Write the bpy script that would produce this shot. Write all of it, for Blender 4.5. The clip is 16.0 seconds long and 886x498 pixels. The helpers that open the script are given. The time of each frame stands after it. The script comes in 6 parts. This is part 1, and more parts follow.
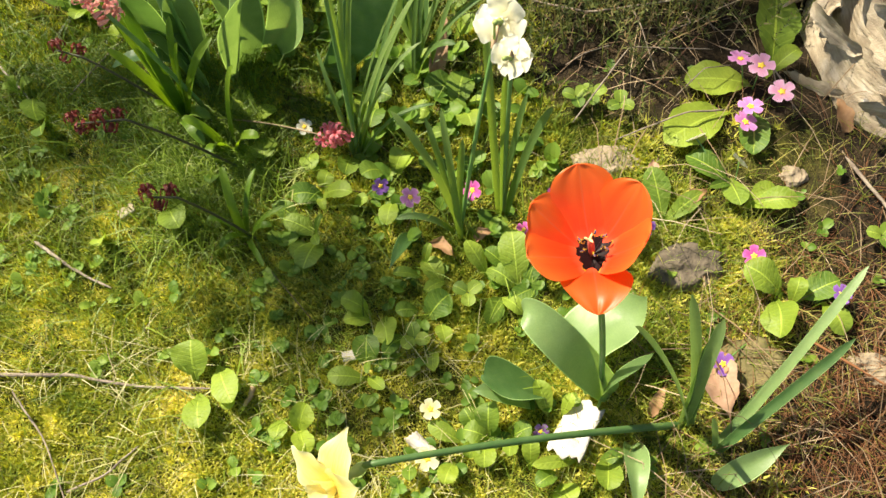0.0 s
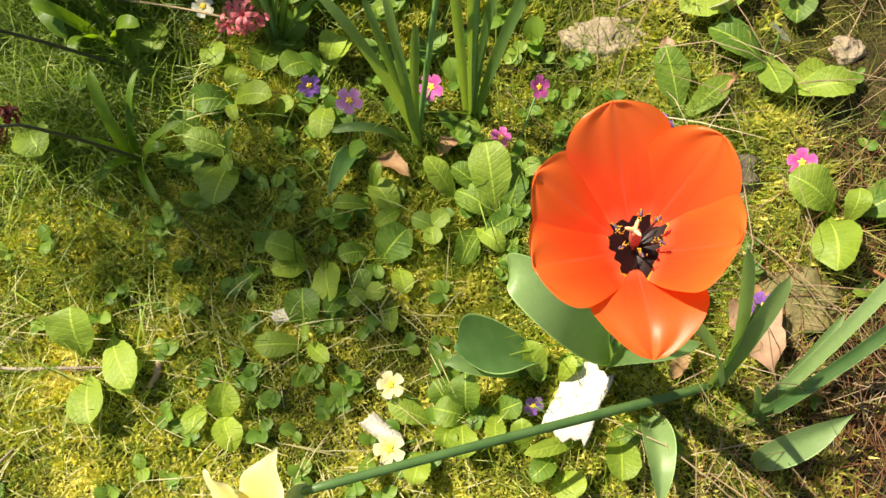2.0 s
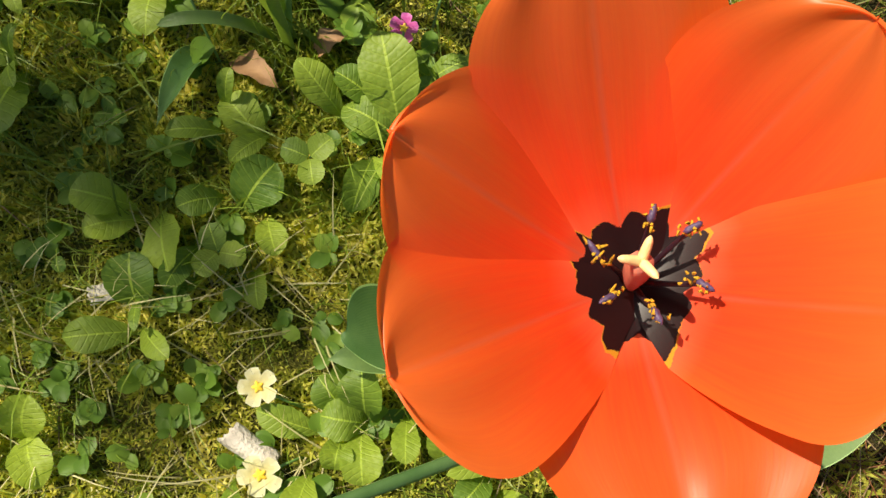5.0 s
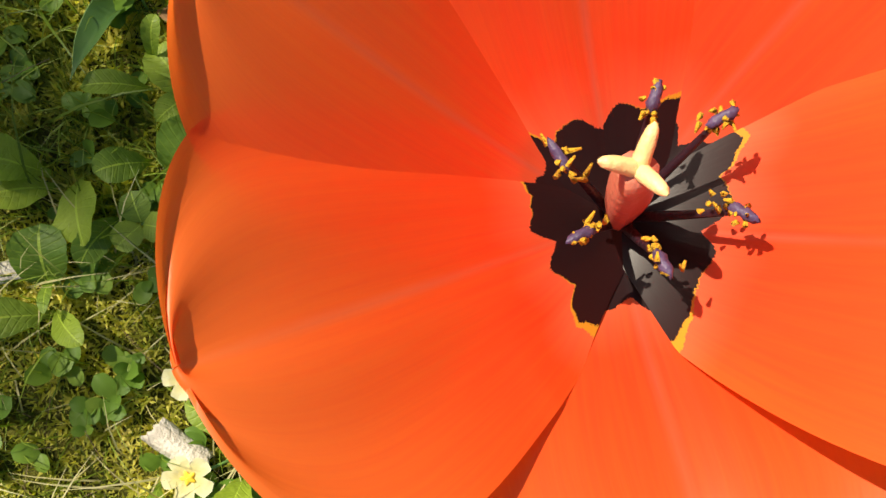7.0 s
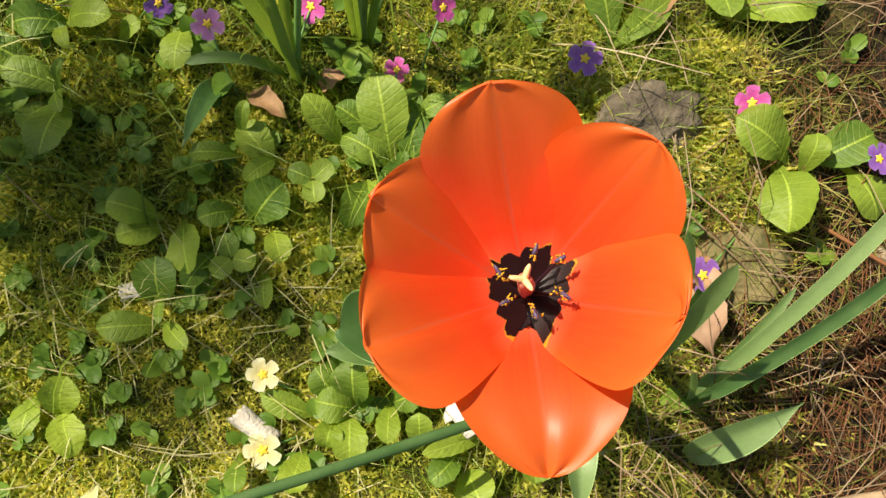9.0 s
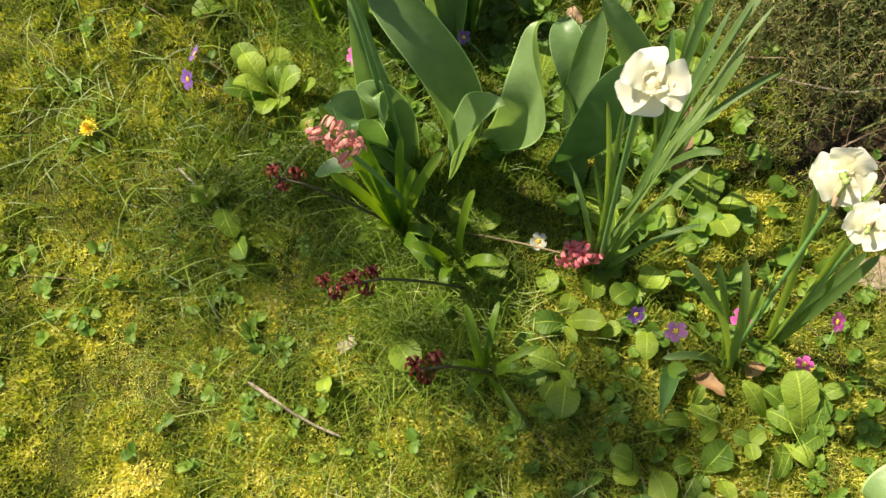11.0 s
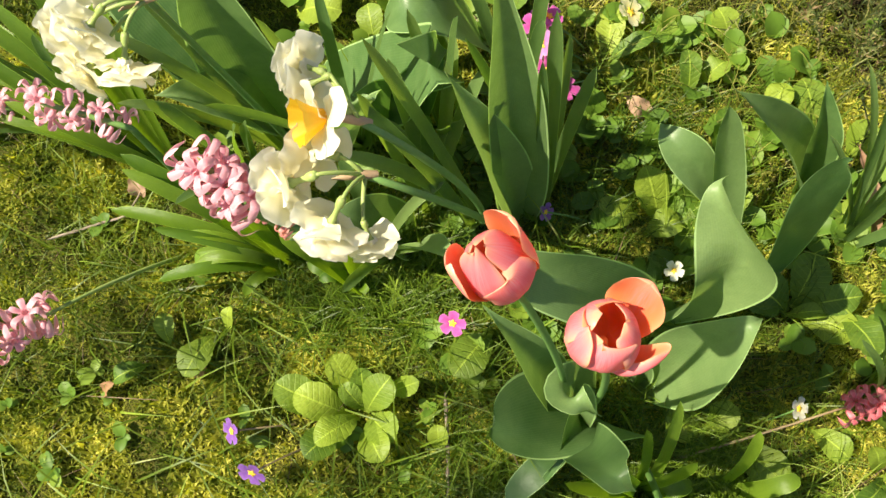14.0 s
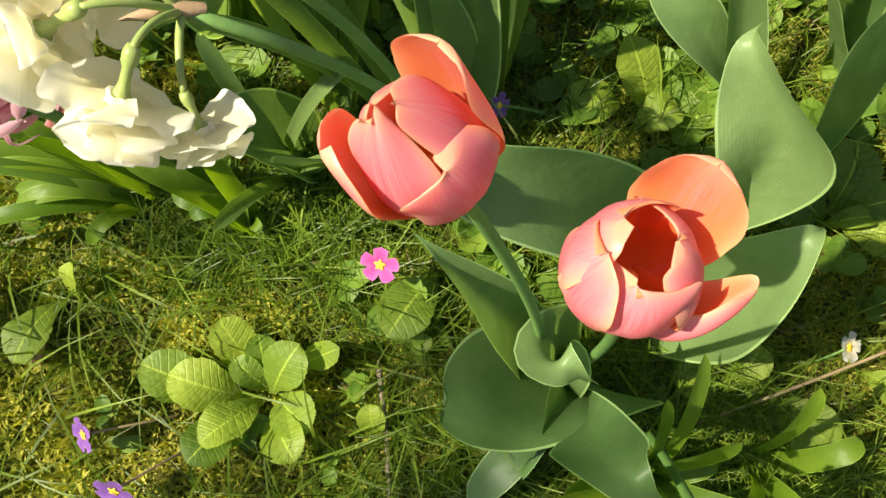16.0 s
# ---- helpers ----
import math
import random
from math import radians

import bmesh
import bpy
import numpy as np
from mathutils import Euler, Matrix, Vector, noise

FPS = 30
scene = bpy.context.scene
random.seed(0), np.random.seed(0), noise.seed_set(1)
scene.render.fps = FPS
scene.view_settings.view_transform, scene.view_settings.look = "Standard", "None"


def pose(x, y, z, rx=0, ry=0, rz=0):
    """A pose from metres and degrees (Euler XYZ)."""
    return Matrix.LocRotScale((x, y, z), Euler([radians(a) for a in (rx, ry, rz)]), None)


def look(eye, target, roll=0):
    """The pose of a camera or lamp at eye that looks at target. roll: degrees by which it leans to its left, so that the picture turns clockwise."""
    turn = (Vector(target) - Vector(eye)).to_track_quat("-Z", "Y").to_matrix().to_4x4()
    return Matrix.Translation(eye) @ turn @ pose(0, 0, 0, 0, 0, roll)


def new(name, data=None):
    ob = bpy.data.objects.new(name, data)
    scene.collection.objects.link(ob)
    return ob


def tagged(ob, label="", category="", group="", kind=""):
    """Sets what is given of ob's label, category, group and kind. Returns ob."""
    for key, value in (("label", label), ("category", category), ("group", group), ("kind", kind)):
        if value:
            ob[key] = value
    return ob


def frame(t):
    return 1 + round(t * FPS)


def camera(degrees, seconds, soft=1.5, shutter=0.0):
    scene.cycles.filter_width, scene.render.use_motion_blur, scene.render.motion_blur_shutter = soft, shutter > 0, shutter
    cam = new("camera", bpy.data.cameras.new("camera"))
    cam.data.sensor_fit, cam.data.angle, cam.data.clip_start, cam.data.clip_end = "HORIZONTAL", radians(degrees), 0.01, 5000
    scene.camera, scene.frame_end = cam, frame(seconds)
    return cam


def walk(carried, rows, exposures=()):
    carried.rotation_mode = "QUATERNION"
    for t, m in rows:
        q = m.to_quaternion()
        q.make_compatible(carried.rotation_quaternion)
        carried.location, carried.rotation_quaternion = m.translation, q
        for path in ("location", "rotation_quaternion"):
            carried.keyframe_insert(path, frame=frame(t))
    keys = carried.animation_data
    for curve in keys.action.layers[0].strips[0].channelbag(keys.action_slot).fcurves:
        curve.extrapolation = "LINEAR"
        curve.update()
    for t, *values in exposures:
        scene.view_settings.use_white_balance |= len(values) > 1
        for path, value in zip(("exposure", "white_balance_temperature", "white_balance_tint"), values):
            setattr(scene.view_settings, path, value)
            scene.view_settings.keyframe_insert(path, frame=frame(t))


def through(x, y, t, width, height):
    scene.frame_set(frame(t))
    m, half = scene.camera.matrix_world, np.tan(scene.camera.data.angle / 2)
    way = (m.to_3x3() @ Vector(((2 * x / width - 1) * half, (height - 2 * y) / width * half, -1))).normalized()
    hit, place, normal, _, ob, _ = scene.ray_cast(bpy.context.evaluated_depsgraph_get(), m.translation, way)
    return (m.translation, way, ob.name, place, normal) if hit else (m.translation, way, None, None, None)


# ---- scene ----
cam = camera(52.9, 16.0)
PATH = [
    (0, (0.01, -0.005, 0.999), (-0.099, 0.823, -0.818), -8.8),
    (0.5, (-0.037, 0.054, 0.963), (-0.055, 0.842, -0.875), -6.4),
    (1, (-0.025, 0.096, 0.897), (-0.091, 0.82, -0.966), -8.8),
    (1.5, (0.0, 0.139, 0.84), (-0.042, 0.806, -1.045), -7.5),
    (2, (0.005, 0.162, 0.794), (-0.035, 0.661, -1.143), -8.7),
    (2.5, (0.009, 0.181, 0.752), (-0.042, 0.551, -1.213), -10.9),
    (3, (0.021, 0.208, 0.709), (-0.004, 0.562, -1.259), -8.0),
    (3.5, (0.031, 0.223, 0.666), (0.046, 0.543, -1.308), -2.5),
    (4, (0.04, 0.231, 0.636), (0.057, 0.503, -1.345), -2.3),
    (4.5, (0.04, 0.237, 0.606), (0.091, 0.492, -1.377), 5.0),
    (5, (0.0401, 0.2449, 0.5804), (0.1061, 0.4959, -1.403), 8.3),
    (5.2, (0.0431, 0.2439, 0.5724), (0.1121, 0.4849, -1.413), 9.3),
    (7.5, (0.0536, 0.2425, 0.5113), (0.1866, 0.4625, -1.4715), 24.8),
    (8, (0.0525, 0.2435, 0.5133), (0.2005, 0.4625, -1.4685), 27.2),
    (8.2, (0.0535, 0.2435, 0.5263), (0.1985, 0.4555, -1.4565), 27.1),
    (10.3, (-0.052, 0.219, 0.938), (-0.117, 0.729, -0.994), -7.2),
    (10.5, (-0.12, 0.233, 0.955), (-0.194, 0.792, -0.964), -8.2),
    (11, (-0.265, 0.271, 0.997), (-0.407, 0.941, -0.882), -14.4),
    (11.5, (-0.347, 0.347, 0.986), (-0.497, 1.08, -0.869), -11.1),
    (12, (-0.392, 0.454, 0.994), (-0.491, 1.182, -0.866), -10.1),
    (12.5, (-0.472, 0.567, 0.996), (-0.395, 1.207, -0.898), -14.5),
    (13, (-0.48, 0.638, 0.97), (-0.313, 1.205, -0.941), -12.4),
    (13.5, (-0.467, 0.709, 0.91), (-0.35, 1.222, -1.02), -17.1),
    (14, (-0.473, 0.768, 0.834), (-0.297, 1.144, -1.123), -10.5),
    (14.5, (-0.469, 0.78, 0.757), (-0.293, 0.999, -1.223), 0.6),
    (15, (-0.454, 0.789, 0.701), (-0.292, 0.977, -1.284), 2.7),
    (15.5, (-0.443, 0.793, 0.661), (-0.317, 0.957, -1.328), -0.6),
    (16, (-0.45, 0.783, 0.616), (-0.265, 0.988, -1.365), 2.6),
]
LIGHT = [(0.0, 1.10), (1.5, 1.05), (3.0, 0.97), (4.0, 0.86), (5.0, 0.59), (7.5, 0.65), (8.2, 0.66), (10.3, 0.75), (11.0, 0.95), (11.5, 1.13), (12.0, 1.22), (13.5, 1.15), (14.5, 1.06), (16.0, 1.00)]
walk(cam, [(t, look(eye, target, roll)) for t, eye, target, roll in PATH], [(t, stops, 7000, 10) for t, stops in LIGHT])

# ---- world, sun, exposure ----
SUN_FROM = Vector((-0.485, 0.379, 0.788)).normalized()
world = bpy.data.worlds.new("world")
scene.world = world
world.use_nodes = True
wn = world.node_tree.nodes
sky = wn.new("ShaderNodeTexSky")
sky.sky_type, sky.sun_disc = "NISHITA", False
sky.sun_elevation = math.asin(SUN_FROM.z)
sky.sun_rotation = math.atan2(SUN_FROM.x, SUN_FROM.y)
world.node_tree.links.new(sky.outputs[0], wn["Background"].inputs[0])
wn["Background"].inputs[1].default_value = 0.066
sun = new("sun", bpy.data.lights.new("sun", "SUN"))
sun.data.energy, sun.data.angle, sun.data.color = 5.2, radians(0.6), (1.0, 0.93, 0.78)
sun.matrix_world = look(SUN_FROM * 8, (0, 0, 0))

# ---- node helpers ----


def tree_of(name):
    m = bpy.data.materials.new(name)
    m.use_nodes = True
    return m, m.node_tree.nodes, m.node_tree.links


def ramp(nodes, links, fac, stops):
    n = nodes.new("ShaderNodeValToRGB")
    el = n.color_ramp.elements
    while len(el) < len(stops):
        el.new(0.5)
    for e, (p, c) in zip(el, stops):
        e.position, e.color = p, (*c, 1)
    links.new(fac, n.inputs[0])
    return n.outputs[0]


def noise_of(nodes, links, vec, scale, detail=3.0, rough=0.55):
    n = nodes.new("ShaderNodeTexNoise")
    n.inputs["Scale"].default_value, n.inputs["Detail"].default_value, n.inputs["Roughness"].default_value = scale, detail, rough
    links.new(vec, n.inputs["Vector"])
    return n.outputs["Fac"]


def calc(nodes, links, op, a, b=0.0, clamp=False):
    n = nodes.new("ShaderNodeMath")
    n.operation, n.use_clamp = op, clamp
    for i, v in enumerate((a, b)):
        if isinstance(v, (int, float)):
            n.inputs[i].default_value = v
        else:
            links.new(v, n.inputs[i])
    return n.outputs[0]


def mixed(nodes, links, fac, a, b, mode="MIX"):
    n = nodes.new("ShaderNodeMix")
    n.data_type, n.blend_type = "RGBA", mode
    for i, v in ((0, fac), (6, a), (7, b)):
        if isinstance(v, (int, float)):
            n.inputs[i].default_value = v
        elif isinstance(v, tuple):
            n.inputs[i].default_value = (*v, 1)
        else:
            links.new(v, n.inputs[i])
    return n.outputs[2]


def bump_of(nodes, links, height, strength, distance):
    n = nodes.new("ShaderNodeBump")
    n.inputs["Strength"].default_value, n.inputs["Distance"].default_value = strength, distance
    links.new(height, n.inputs["Height"])
    return n.outputs[0]


def finish(nodes, links, colour, normal=None, rough=0.5, through_it=0.0, glow=None, spec=0.5):
    """Principled surface, with a share of light scattered through thin tissue."""
    out, p = nodes["Material Output"], nodes["Principled BSDF"]
    links.new(colour, p.inputs["Base Color"])
    p.inputs["Roughness"].default_value = rough
    p.inputs["Specular IOR Level"].default_value = spec
    if normal is not None:
        links.new(normal, p.inputs["Normal"])
    if through_it:
        t, m = nodes.new("ShaderNodeBsdfTranslucent"), nodes.new("ShaderNodeMixShader")
        links.new(glow if glow is not None else colour, t.inputs[0])
        if normal is not None:
            links.new(normal, t.inputs["Normal"])
        m.inputs[0].default_value = through_it
        links.new(p.outputs[0], m.inputs[1])
        links.new(t.outputs[0], m.inputs[2])
        links.new(m.outputs[0], out.inputs[0])


def uv_parts(nodes, links):
    """Across the leaf (0 at the midrib, 1 at the edge) and along it."""
    tc, sep = nodes.new("ShaderNodeTexCoord"), nodes.new("ShaderNodeSeparateXYZ")
    links.new(tc.outputs["UV"], sep.inputs[0])
    across = calc(nodes, links, "ABSOLUTE", calc(nodes, links, "SUBTRACT", calc(nodes, links, "MULTIPLY", sep.outputs[0], 2.0), 1.0))
    return tc, across, sep.outputs[0], sep.outputs[1]


def leaf_material(name, dark, light, style, rough=0.5, through_it=0.35, glow=(1.5, 1.5, 0.6)):
    m, n, l = tree_of(name)
    tc, across, u, v = uv_parts(n, l)
    rnd = n.new("ShaderNodeObjectInfo").outputs["Random"]
    patch = noise_of(n, l, tc.outputs["Object"], 45.0, 4)
    fine = noise_of(n, l, tc.outputs["Object"], 600.0, 3)
    base = mixed(n, l, calc(n, l, "ADD", calc(n, l, "MULTIPLY", patch, 0.7), calc(n, l, "SUBTRACT", calc(n, l, "MULTIPLY", rnd, 1.0), 0.33), True), dark, light)
    base = mixed(n, l, calc(n, l, "MULTIPLY", fine, 0.35), base, tuple(0.55 * c for c in dark))
    if style == "veined":
        rib = calc(n, l, "MULTIPLY", calc(n, l, "LESS_THAN", across, 0.05), 0.6)
        lateral = calc(n, l, "SINE", calc(n, l, "MULTIPLY", calc(n, l, "SUBTRACT", v, calc(n, l, "MULTIPLY", across, 0.14)), 62.0))
        vein = calc(n, l, "POWER", calc(n, l, "MAXIMUM", lateral, 0.0), 6.0)
        base = mixed(n, l, calc(n, l, "MAXIMUM", rib, calc(n, l, "MULTIPLY", vein, 0.12)), base, tuple(min(1, 1.35 * c + 0.02) for c in light))
        puck = n.new("ShaderNodeTexVoronoi")
        puck.inputs["Scale"].default_value = 260.0
        l.new(tc.outputs["Object"], puck.inputs["Vector"])
        height = calc(n, l, "SUBTRACT", calc(n, l, "SUBTRACT", 1.0, calc(n, l, "MULTIPLY", puck.outputs["Distance"], 0.9)), calc(n, l, "MULTIPLY", vein, 0.5))
        normal = bump_of(n, l, height, 0.4, 0.0012)
    else:
        rim = calc(n, l, "GREATER_THAN", across, 0.955)
        base = mixed(n, l, calc(n, l, "MULTIPLY", rim, 0.55), base, tuple(min(1, 1.9 * c + 0.05) for c in light))
        lines = calc(n, l, "SINE", calc(n, l, "ADD", calc(n, l, "MULTIPLY", u, 210.0), calc(n, l, "MULTIPLY", patch, 3.0)))
        base = mixed(n, l, calc(n, l, "MULTIPLY", calc(n, l, "MAXIMUM", lines, 0.0), 0.04), base, tuple(min(1, 1.6 * c) for c in light))
        wavy = noise_of(n, l, tc.outputs["Object"], 110.0, 3)
        normal = bump_of(n, l, calc(n, l, "ADD", calc(n, l, "MULTIPLY", lines, 0.04), calc(n, l, "MULTIPLY", wavy, 1.2)), 0.30, 0.0015)
    through = mixed(n, l, 1.0, base, glow, "MULTIPLY")
    finish(n, l, base, normal, rough, through_it, through)
    return m


def petal_material(name, inner, outer, edge, through_it=0.45, blotch=False, rough=0.45, rimmed=False):
    """Petal tissue: streaks along it, a paler edge, and on the wide-open bloom a dark scalloped base with a yellow rim."""
    m, n, l = tree_of(name)
    tc, across, u, v = uv_parts(n, l)
    if blotch:
        v = calc(n, l, "SUBTRACT", 1.0, calc(n, l, "POWER", calc(n, l, "SUBTRACT", 1.0, v), 1.6))
    comb = n.new("ShaderNodeCombineXYZ")
    l.new(calc(n, l, "MULTIPLY", u, 26.0), comb.inputs[0])
    l.new(calc(n, l, "MULTIPLY", v, 1.6), comb.inputs[1])
    rnd = n.new("ShaderNodeObjectInfo").outputs["Random"]
    l.new(calc(n, l, "MULTIPLY", rnd, 30.0), comb.inputs[2])
    streak = noise_of(n, l, comb.outputs[0], 2.2, 4)
    cloud = noise_of(n, l, tc.outputs["Object"], 60.0, 3)
    base = mixed(n, l, v, inner, outer)
    base = mixed(n, l, calc(n, l, "MULTIPLY", calc(n, l, "POWER", across, 3.0), calc(n, l, "ADD", 0.25, calc(n, l, "MULTIPLY", cloud, 0.6)), True), base, edge)
    base = mixed(n, l, calc(n, l, "MULTIPLY", calc(n, l, "SUBTRACT", streak, 0.35, True), 0.60 if blotch else 0.45 if rimmed else 0.9, True), base, edge)
    if blotch:
        silk = n.new("ShaderNodeCombineXYZ")
        l.new(calc(n, l, "MULTIPLY", u, 95.0), silk.inputs[0])
        l.new(calc(n, l, "MULTIPLY", v, 2.5), silk.inputs[1])
        l.new(calc(n, l, "MULTIPLY", rnd, 17.0), silk.inputs[2])
        thread = noise_of(n, l, silk.outputs[0], 1.6, 3)
        base = mixed(n, l, calc(n, l, "MULTIPLY", calc(n, l, "SUBTRACT", thread, 0.42, True), 1.0, True), base, (0.85, 0.055, 0.020))
        rib = calc(n, l, "SUBTRACT", 1.0, calc(n, l, "MULTIPLY", across, 22.0), True)
        base = mixed(n, l, calc(n, l, "MULTIPLY", rib, calc(n, l, "MULTIPLY", cloud, 0.45)), base, (0.55, 0.16, 0.12))
        # lighter orange towards the tip stands in for sunlight on the petal rims
        base = mixed(n, l, calc(n, l, "MULTIPLY", calc(n, l, "POWER", v, 3.0), 0.55), base, (0.95, 0.24, 0.04))
    if rimmed:
        rim = calc(n, l, "MAXIMUM", calc(n, l, "POWER", across, 8.0), calc(n, l, "POWER", v, 14.0))
        base = mixed(n, l, calc(n, l, "MULTIPLY", rim, calc(n, l, "ADD", 0.5, calc(n, l, "MULTIPLY", cloud, 0.8)), True), base, (0.97, 0.56, 0.30))
        flame = calc(n, l, "MULTIPLY", calc(n, l, "SUBTRACT", 1.0, calc(n, l, "MULTIPLY", across, 1.5), True), calc(n, l, "SUBTRACT", streak, 0.30, True))
        base = mixed(n, l, calc(n, l, "MULTIPLY", flame, 1.5, True), base, (0.95, 0.52, 0.60))
    if blotch:
        lobes = calc(n, l, "ABSOLUTE", calc(n, l, "SINE", calc(n, l, "MULTIPLY", u, 12.57)))
        ragged = calc(n, l, "ADD", calc(n, l, "MULTIPLY", noise_of(n, l, comb.outputs[0], 6.0, 2), 0.014), calc(n, l, "MULTIPLY", noise_of(n, l, comb.outputs[0], 0.28, 1), 0.075))
        rim = calc(n, l, "ADD", calc(n, l, "ADD", 0.140, calc(n, l, "MULTIPLY", lobes, 0.030)), ragged)
        rim = calc(n, l, "SUBTRACT", rim, calc(n, l, "MULTIPLY", across, 0.02))
        yellow = calc(n, l, "LESS_THAN", v, calc(n, l, "ADD", calc(n, l, "SUBTRACT", rim, 0.004), calc(n, l, "MULTIPLY", calc(n, l, "POWER", across, 3.0), 0.026)))
        halo = calc(n, l, "SUBTRACT", 1.0, calc(n, l, "MULTIPLY", calc(n, l, "SUBTRACT", v, rim), 9.0), True)
        base = mixed(n, l, calc(n, l, "MULTIPLY", halo, calc(n, l, "ADD", 0.18, calc(n, l, "MULTIPLY", across, 0.25))), base, (0.92, 0.28, 0.14))
        base = mixed(n, l, yellow, base, (0.80, 0.38, 0.03))
        base = mixed(n, l, calc(n, l, "LESS_THAN", v, calc(n, l, "SUBTRACT", rim, 0.004)), base, (0.018, 0.004, 0.005))
    normal = bump_of(n, l, streak, 0.05 if blotch else 0.15, 0.0008)
    finish(n, l, base, normal, 0.44 if blotch else rough, through_it, mixed(n, l, 1.0, base, (1.0, 1.2, 1.1), "MULTIPLY") if blotch else base, spec=0.6 if blotch else 0.55)
    return m


def plain_material(name, a, b, scale=200.0, rough=0.6, bump=0.3, depth=0.001, per_piece=False, through_it=0.0):
    m, n, l = tree_of(name)
    tc = n.new("ShaderNodeTexCoord")
    big, fine = noise_of(n, l, tc.outputs["Object"], scale * 0.12, 4), noise_of(n, l, tc.outputs["Object"], scale, 4)
    fac = calc(n, l, "ADD", calc(n, l, "MULTIPLY", big, 0.6), calc(n, l, "MULTIPLY", fine, 0.4))
    fac = calc(n, l, "MULTIPLY", calc(n, l, "SUBTRACT", fac, 0.3), 2.5, True)
    if per_piece:
        isl = n.new("ShaderNodeNewGeometry").outputs["Random Per Island"]
        fac = calc(n, l, "ADD", calc(n, l, "MULTIPLY", fac, 0.4), calc(n, l, "MULTIPLY", isl, 0.65), True)
    base = mixed(n, l, fac, a, b)
    finish(n, l, base, bump_of(n, l, fine, bump, depth), rough, through_it)
    return m


def blade_material(name, stops, through_it=0.35, rough=0.5, patch_scale=5.0, weight=0.5, drift_y=0.0):
    """Many small blades: each its own tone, with slow drifts of tone over the ground."""
    m, n, l = tree_of(name)
    isl = n.new("ShaderNodeNewGeometry").outputs["Random Per Island"]
    tc = n.new("ShaderNodeTexCoord")
    drift = noise_of(n, l, tc.outputs["Object"], patch_scale, 4, 0.65)
    drift = calc(n, l, "MULTIPLY", calc(n, l, "SUBTRACT", drift, 0.34), 3.0, True)
    fac = calc(n, l, "ADD", calc(n, l, "MULTIPLY", isl, 1.0 - weight), calc(n, l, "MULTIPLY", drift, weight), True)
    if drift_y:
        sep = n.new("ShaderNodeSeparateXYZ")
        l.new(tc.outputs["Object"], sep.inputs[0])
        fac = calc(n, l, "ADD", fac, calc(n, l, "MULTIPLY", calc(n, l, "SUBTRACT", 0.62, sep.outputs[1]), drift_y), True)
    base = ramp(n, l, fac, stops)
    finish(n, l, base, None, rough, through_it, mixed(n, l, 1.0, base, (1.5, 1.5, 0.5), "MULTIPLY"), spec=0.3)
    return m


# ---- materials ----
M = {}
M["primrose_leaf"] = leaf_material("primrose leaf", (0.10, 0.20, 0.022), (0.36, 0.47, 0.050), "veined", 0.55, 0.40)
M["tulip_leaf"] = leaf_material("tulip leaf", (0.078, 0.175, 0.048), (0.28, 0.41, 0.155), "smooth", 0.40, 0.38, (1.5, 1.5, 0.7))
M["narcissus_leaf"] = leaf_material("narcissus leaf", (0.085, 0.175, 0.050), (0.21, 0.31, 0.095), "smooth", 0.42, 0.50, (1.7, 1.6, 0.4))
M["hyacinth_leaf"] = leaf_material("hyacinth leaf", (0.08, 0.175, 0.014), (0.21, 0.33, 0.030), "smooth", 0.42, 0.50, (1.6, 1.55, 0.4))
M["flower_neck"] = plain_material("pale green flower tube", (0.22, 0.34, 0.08), (0.42, 0.50, 0.16), 300, 0.45, 0.1, through_it=0.2)
M["stem"] = plain_material("green stem", (0.10, 0.22, 0.05), (0.16, 0.30, 0.08), 300, 0.45, 0.1)
M["orange_petal"] = petal_material("orange petal", (0.95, 0.040, 0.014), (0.95, 0.100, 0.013), (0.95, 0.165, 0.022), 0.47, True)
M["coral_petal"] = petal_material("coral petal", (0.93, 0.21, 0.20), (0.94, 0.19, 0.26), (0.97, 0.62, 0.64), 0.42, False, 0.34, True)
M["coral_inside"] = petal_material("coral petal inside", (0.92, 0.50, 0.08), (0.92, 0.30, 0.15), (0.95, 0.45, 0.25), 0.62, False, 0.4, True)
M["cream_petal"] = petal_material("cream white petal", (0.92, 0.85, 0.48), (0.95, 0.93, 0.78), (0.96, 0.95, 0.87), 0.50)
M["yellow_petal"] = petal_material("yellow petal", (0.88, 0.68, 0.06), (0.92, 0.85, 0.34), (0.94, 0.91, 0.62), 0.45)
M["egg_yolk"] = petal_material("deep yellow petal", (0.85, 0.42, 0.01), (0.88, 0.55, 0.02), (0.90, 0.60, 0.04), 0.4)
M["mauve"] = petal_material("mauve petal", (0.60, 0.18, 0.50), (0.62, 0.22, 0.56), (0.78, 0.45, 0.72), 0.35)
M["pink"] = petal_material("pale pink petal", (0.75, 0.28, 0.48), (0.78, 0.36, 0.58), (0.86, 0.58, 0.72), 0.35)
M["rose"] = petal_material("magenta petal", (0.62, 0.05, 0.32), (0.65, 0.09, 0.42), (0.75, 0.25, 0.55), 0.35)
M["violet"] = petal_material("violet petal", (0.26, 0.08, 0.46), (0.30, 0.11, 0.52), (0.45, 0.26, 0.66), 0.35)
M["white"] = petal_material("white petal", (0.84, 0.76, 0.40), (0.86, 0.85, 0.74), (0.88, 0.87, 0.80), 0.35)
M["cream"] = petal_material("primrose yellow petal", (0.85, 0.72, 0.22), (0.87, 0.83, 0.50), (0.88, 0.85, 0.60), 0.35)
M["eye"] = plain_material("yellow eye", (0.82, 0.50, 0.02), (0.88, 0.65, 0.08), 900)
